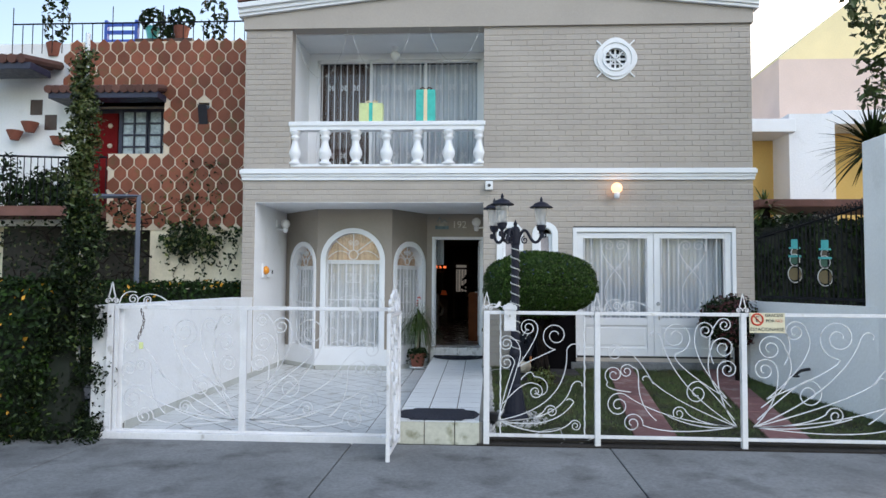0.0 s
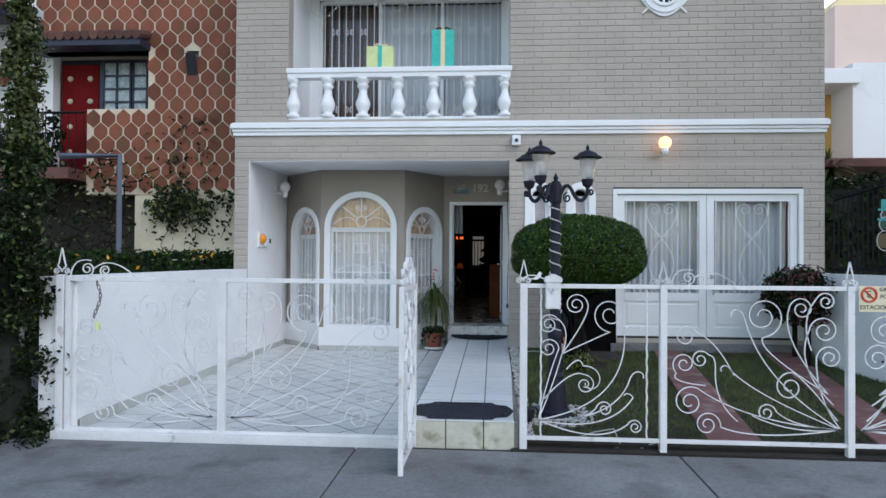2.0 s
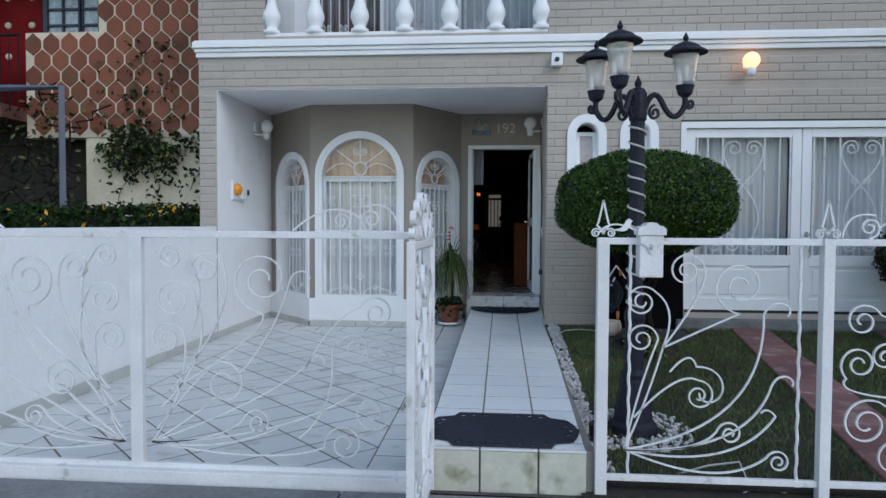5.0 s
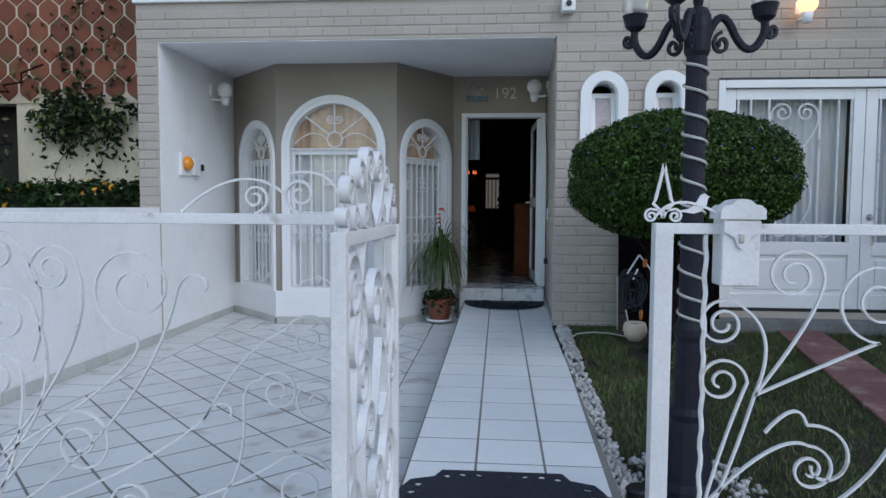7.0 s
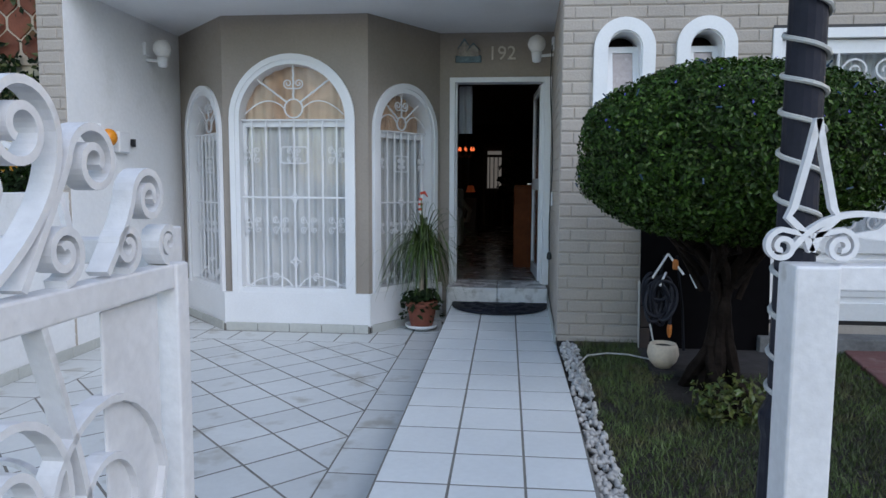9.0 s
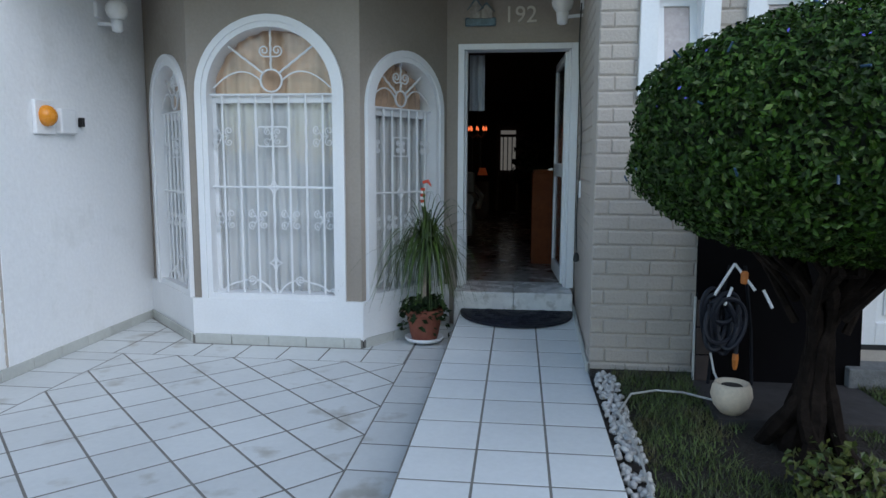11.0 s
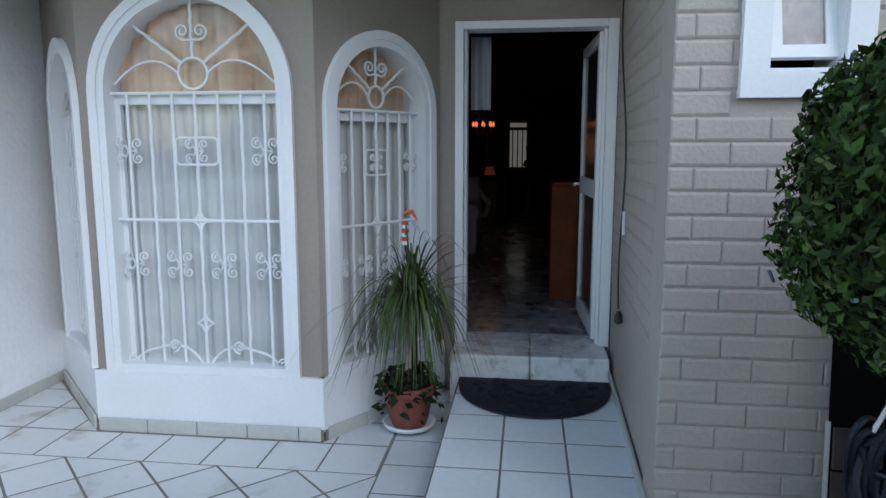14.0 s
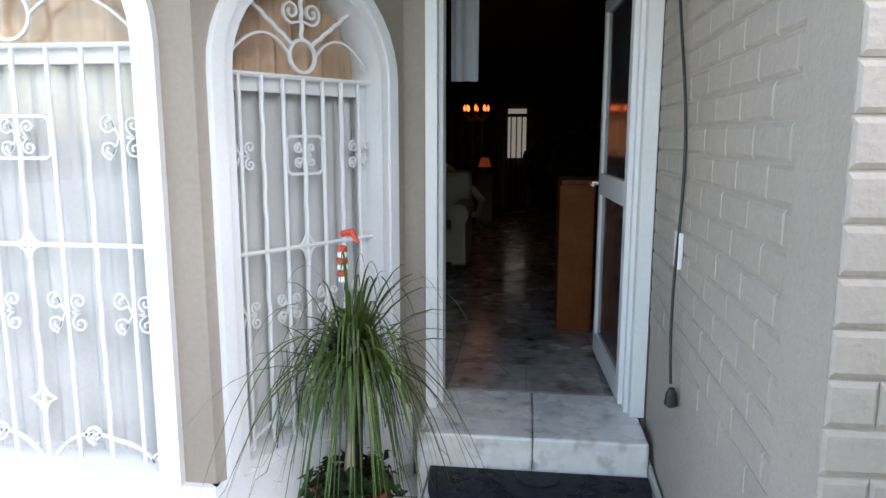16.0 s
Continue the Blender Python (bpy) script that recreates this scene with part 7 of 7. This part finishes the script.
def clip(poly, a, b, c):
    """The part of a polygon where a*x + b*y <= c."""
    out = []
    for i in range(len(poly)):
        p, q = poly[i], poly[(i + 1) % len(poly)]
        dp, dq = a * p[0] + b * p[1] - c, a * q[0] + b * q[1] - c
        if dp <= 0:
            out.append(p)
        if dp * dq < 0:
            t = dp / (dp - dq)
            out.append((p[0] + t * (q[0] - p[0]), p[1] + t * (q[1] - p[1])))
    return out


def tile_piece(poly, zf, parent, name="tile", material=None, h=0.012, e=0.004, dz=0.0):
    """A tile with a small chamfer on a floor whose height is zf(y)."""
    n = len(poly)
    cx, cy = sum(p[0] for p in poly) / n, sum(p[1] for p in poly) / n
    vs = [(x - cx, y - cy, zf(y) - h + dz - zf(cy)) for x, y in poly] + [(x - cx, y - cy, zf(y) - e * 0.6 + dz - zf(cy)) for x, y in poly]
    for x, y in poly:
        d = math.hypot(x - cx, y - cy) or 1
        s = max(0, 1 - e * 1.4 / d)
        vs.append(((x - cx) * s, (y - cy) * s, zf(y) + dz - zf(cy)))
    fs = [tuple(range(2 * n, 3 * n))]
    for a in (0, n):
        fs += [(a + i, a + (i + 1) % n, a + n + (i + 1) % n, a + n + i) for i in range(n)]
    ob = raw(name, vs, fs, material or TILE, parent)
    ob.location = (cx, cy, zf(cy))
    return ob


def sq(x0, x1, y0, y1, g=0.0035):
    return [(x0 + g, y0 + g), (x1 - g, y0 + g), (x1 - g, y1 - g), (x0 + g, y1 - g)]


# walkway and its step
# lighter copy of the pale floor tile, light from above put into its colour
WALK_TILE_LIT = mat("floor_tile_lit_copy", (0.76, 0.78, 0.775), 0.4, 0.05, 35, 1.6, 0.0006, piece=0.04)
cols = (-0.742, -0.436, -0.126, 0.17)


def walk_right(y):
    return side_x(y) - 0.01 if y > 11.3 else 0.128 + 0.042 * min(1.0, max(0.0, (y - 7.2) / 2.4))


y, y2 = FENCE + 0.03, 7.142
while y < 12.9:
    for a, c in zip(cols, cols[1:]):
        p = sq(a, c, y, y2)
        if c > 0:
            p = [p[0], (walk_right(y) - 0.004, p[1][1]), (walk_right(y2) - 0.004, p[2][1]), p[3]]
        tile_piece(p, walk_z, walkway, material=WALK_TILE_LIT)
    y, y2 = y2, min(y2 + 0.3137, 12.9)
STEP_TILE = mat("mossy_step_tile", (0.5, 0.5, 0.42), 0.6, 0.12, 30, 3, 0.001, second=(0.2, 0.2, 0.12), amount=0.35)
for a, c in zip(cols, (*cols[1:3], 0.128)):
    b = boxed(a + 0.005, c - 0.005, FENCE - 0.012, FENCE + 0.003, 0.0, walk_z(FENCE) - 0.012, bevel=0.004)
    part("riser_tile", b, STEP_TILE, walkway)
    b = boxed(a + 0.004, c - 0.004, FENCE - 0.016, FENCE + 0.027, walk_z(FENCE) - 0.01, walk_z(FENCE) + 0.002, bevel=0.004)
    part("nosing_tile", b, TILE, walkway)
drive = setting("driveway", boxed(-3.64, -0.747, FENCE, 13.2, 0.0, 0.052), GROUT, "driveway of pale tiles laid diagonally with straight borders", category="driveway")
for v in drive.data.vertices:
    if v.co.z > 0.03:
        v.co.z = 0.061 + (v.co.y - FENCE) * 0.004


def drive_z(y):
    return 0.062 + (y - FENCE) * 0.004


# straight borders round a diagonal field five tiles wide
T2 = 0.431
FLD = (-3.223, -1.068, FENCE + 0.02, 11.8)
y = FLD[2]
while y < 13.05:
    y2 = min(y + 0.305, 13.06)
    tile_piece(sq(-1.068, -0.747, y, y2), drive_z, drive)
    if y < 11.78:
        tile_piece(sq(-3.62, -3.223, y, min(y2, 11.8)), drive_z, drive)
    y = y2
for i in range(-10, 32):
    for j in range(-10, 32):
        if abs(i - j) > 9:
            continue
        cx, cy = -1.7145 + (i - j) * T2 / 2, 11.8 - (i + j) * T2 / 2
        d = T2 / 2 - 0.0062
        p = [(cx - d, cy), (cx, cy - d), (cx + d, cy), (cx, cy + d)]
        for a, b_, c in ((-1, 0, -FLD[0] - 0.003), (1, 0, FLD[1] - 0.003), (0, -1, -FLD[2]), (0, 1, FLD[3] - 0.003)):
            p = clip(p, a, b_, c) if p else p
        if len(p) > 2 and (max(q[0] for q in p) - min(q[0] for q in p)) * (max(q[1] for q in p) - min(q[1] for q in p)) > 0.0008:
            tile_piece(p, drive_z, drive)
for y0, y1 in ((11.8, 12.135), (12.138, 12.45), (12.45, 12.76), (12.76, 13.0)):
    x = -3.62
    while x < -1.08:
        x2 = min(x + 0.318, -1.068)
        p = sq(x, x2, y0, y1)
        if y0 > 12:
            keep = [clip(p, 1, 1.02, -2.84 + 12.15 * 1.02), clip(p, -1, 0.587, 1.455 + 12.15 * 0.587)]
        else:
            keep = [p]
        for q in keep:
            if len(q) > 2 and (max(v[0] for v in q) - min(v[0] for v in q)) > 0.03:
                tile_piece(q, drive_z, drive)
        x = x2
# skirting tiles along the walls
SKIRT = mat("grey_skirting_tile", (0.48, 0.49, 0.46), 0.5, 0.08, 35, 2, 0.0006, piece=0.06)


def skirting(p, q, z, h, name="baseboard", step=0.305):
    m = frame_at(p, q)
    ln = math.hypot(q[0] - p[0], q[1] - p[1])
    sk = setting(name, plate([rect(-0.012, ln + 0.012, z - 0.02, z + h - 0.006)], m @ pose(0, -0.004, 0), 0.01), GROUT, "tiled skirting along the wall", category="skirting")
    u = 0.0
    while u < ln - 0.02:
        w = min(step, ln - u)
        part("tile", oriented_box(bmesh.new(), m @ Matrix.Translation((u + w / 2, -0.008, z - 0.02 + (h + 0.02) / 2)), w - 0.006, 0.014, h + 0.04, 0.003), SKIRT, sk)
        u += step


for i in range(3):
    m = frame_at(BAY[i], BAY[i + 1])
    a, c = m @ Vector((0, -0.034, 0)), m @ Vector((math.hypot(BAY[i + 1][0] - BAY[i][0], BAY[i + 1][1] - BAY[i][1]), -0.034, 0))
    skirting(a[:2], c[:2], 0.075, 0.075)
skirting((-3.632, 7.1), (-3.632, 12.98), 0.062, 0.085)
skirting((side_x(13.05) - 0.003, 13.05), (side_x(FY) - 0.003, FY - 0.01), 0.27, 0.06)

# pavement slabs
xs = [-1.16 + 2.58 * k for k in range(-4, 6)]
for a, c in zip(xs, xs[1:]):
    for y0, y1 in ((-1.6, 1.2), (1.2, 4.15), (4.15, 6.93)):
        tile_piece(sq(a, c, y0, y1, 0.007), lambda y: 0.015, pavement, "slab", CONCRETE, 0.05, 0.006)

# pavers in the lawn
for (xa, xb), (xc, xd) in (((1.72, 2.16), (2.14, 2.52)), ((3.08, 3.5), (3.6, 3.98))):
    pv = tagged(new("paver_path"), "path of brick-red pavers across the lawn", "path", kind="structure")
    for k in range(10):
        y0 = 7.2 + k * 0.38
        t0, t1 = k / 10, (k + 1) / 10
        p = [(xa + (xc - xa) * t0, y0), (xb + (xd - xb) * t0, y0), (xb + (xd - xb) * t1, y0 + 0.365), (xa + (xc - xa) * t1, y0 + 0.365)]
        tile_piece(p, lambda y: lawn_z(y) + 0.03, pv, "paver", PAVER, 0.05, 0.008)

# lawn
lawn = setting("lawn", plate([[(0.17, 7.1), (4.82, 7.1), (4.0, 11.14), (0.17, 11.14)]], pose(0, 0, 0.0, -90), 0.02), SOIL, "earth under the lawn", category="lawn")
for v in lawn.data.vertices:
    v.co.z += lawn_z(v.co.y) - 0.004
rr = random.Random(77)
vs, fs = [], []


def in_paver(x, y):
    t = (y - 7.2) / 3.8
    return 1.72 + 0.42 * t < x < 2.16 + 0.36 * t or 3.08 + 0.52 * t < x < 3.5 + 0.48 * t


while len(fs) < 70000:
    x, y = rr.uniform(0.29, 4.8), rr.uniform(7.16, 11.08)
    if in_paver(x, y) or x > right_x(y) or (x - 1.05) ** 2 + (y - 10.12) ** 2 < 0.09 + 0.06 * rr.random() or (0.72 < x < 1.62 and y > 10.4):
        continue
    if noise.noise(Vector((x * 3, y * 3, 0))) < -0.45 and rr.random() < 0.6:
        continue
    z = lawn_z(y) - 0.004
    h, a = rr.uniform(0.02, 0.055), rr.uniform(0, 6.283)
    dx, dy = 0.0035 * math.cos(a), 0.0035 * math.sin(a)
    lx, ly = rr.gauss(0, 0.02), rr.gauss(0, 0.02)
    o = len(vs)
    vs += [(x - dx, y - dy, z), (x + dx, y + dy, z), (x + lx, y + ly, z + h)]
    fs.append((o, o + 1, o + 2))
tagged(raw("grass", vs, fs, GRASS, None, "short green lawn grass with dry patches"), category="grass", kind="stuff")

# white pebbles along the walkway and round the lamp
peb = bmesh.new()
bmesh.ops.create_icosphere(peb, subdivisions=1, radius=1)
pv_ = [v.co.copy() for v in peb.verts]
pf_ = [tuple(v.index for v in f.verts) for f in peb.faces]
peb.free()
vs, fs = [], []
for k in range(1100):
    if k < 760:
        y = rr.uniform(7.2, 11.0)
        x = rr.uniform(0.185, 0.295)
    else:
        a = rr.uniform(0, 6.283)
        q = rr.uniform(0.19, 0.38)
        x, y = LX + q * math.cos(a), LY + q * math.sin(a)
        if x < 0.18:
            continue
    m = pose(x, y, lawn_z(y) + rr.uniform(0.0, 0.025), rr.uniform(0, 180), rr.uniform(0, 180), rr.uniform(0, 180))
    sx, sy, sz = rr.uniform(0.014, 0.03), rr.uniform(0.012, 0.022), rr.uniform(0.009, 0.016)
    o = len(vs)
    vs += [m @ Vector((c.x * sx, c.y * sy, c.z * sz)) for c in pv_]
    fs += [tuple(i + o for i in f) for f in pf_]
tagged(raw("pebbles", vs, fs, PEBBLE, None, "white pebbles along the walkway and round the lamp", True), category="pebbles", kind="stuff")

# hall floor of marble slabs
HALL_MARBLE = mat("dark_veined_marble", (0.36, 0.345, 0.33), 0.2, 0.2, 14, 3, 0.0004, second=(0.1, 0.08, 0.065), amount=0.4, piece=0.15)
for i in range(9):
    for j in range(24):
        x, y = -2.33 + i * 0.4, 13.31 + j * 0.4
        tile_piece(sq(x, x + 0.4, y, y + 0.4, 0.0015), lambda y: DZ0, hall_floor, "slab", HALL_MARBLE, 0.02, 0.001)

# clay tiles of the neighbour's wall
def half_width(z):
    t = min(1.0, max(0.0, (abs(z) / 0.225 - 0.22) / 0.56))
    return max(0.004, 0.1325 * (1 - 0.5 * t - 0.5 * t * t * (3 - 2 * t)) - 0.0155)


ZS = [0.154 * k / 8 for k in range(-8, 9)]
lamb = [(half_width(q), q) for q in ZS] + [(-half_width(q), q) for q in ZS[::-1]]
me = bpy.data.meshes.new("tile")
n = len(lamb)
vs = [(x, 0, z) for x, z in lamb] + [(x, -0.008, z) for x, z in lamb] + [(x * 0.94, -0.013, z * 0.95) for x, z in lamb]
me.from_pydata(vs, [], [tuple(range(2 * n, 3 * n))] + [(a + i, a + (i + 1) % n, a + n + (i + 1) % n, a + n + i) for a in (0, n) for i in range(n)])
me.materials.append(CLAY)
row = 0
z = 2.68
while z < 6.02:
    x = -7.515 + (0.1325 if row % 2 else 0.0)
    while x < -3.93:
        low = x > -6.6 or z > 5.1
        hole = (abs(x + 4.865) < 0.12 and abs(z - 4.69) < 0.22) or (x < -5.6 and 3.86 < z < 5.04)
        if low and not hole and not (z < 3.88 and x < -6.6):
            ob = new("tile", me)
            ob.parent = tile_wall
            ob.location = (x, NY, z)
        x += 0.265
    z += 0.222
    row += 1
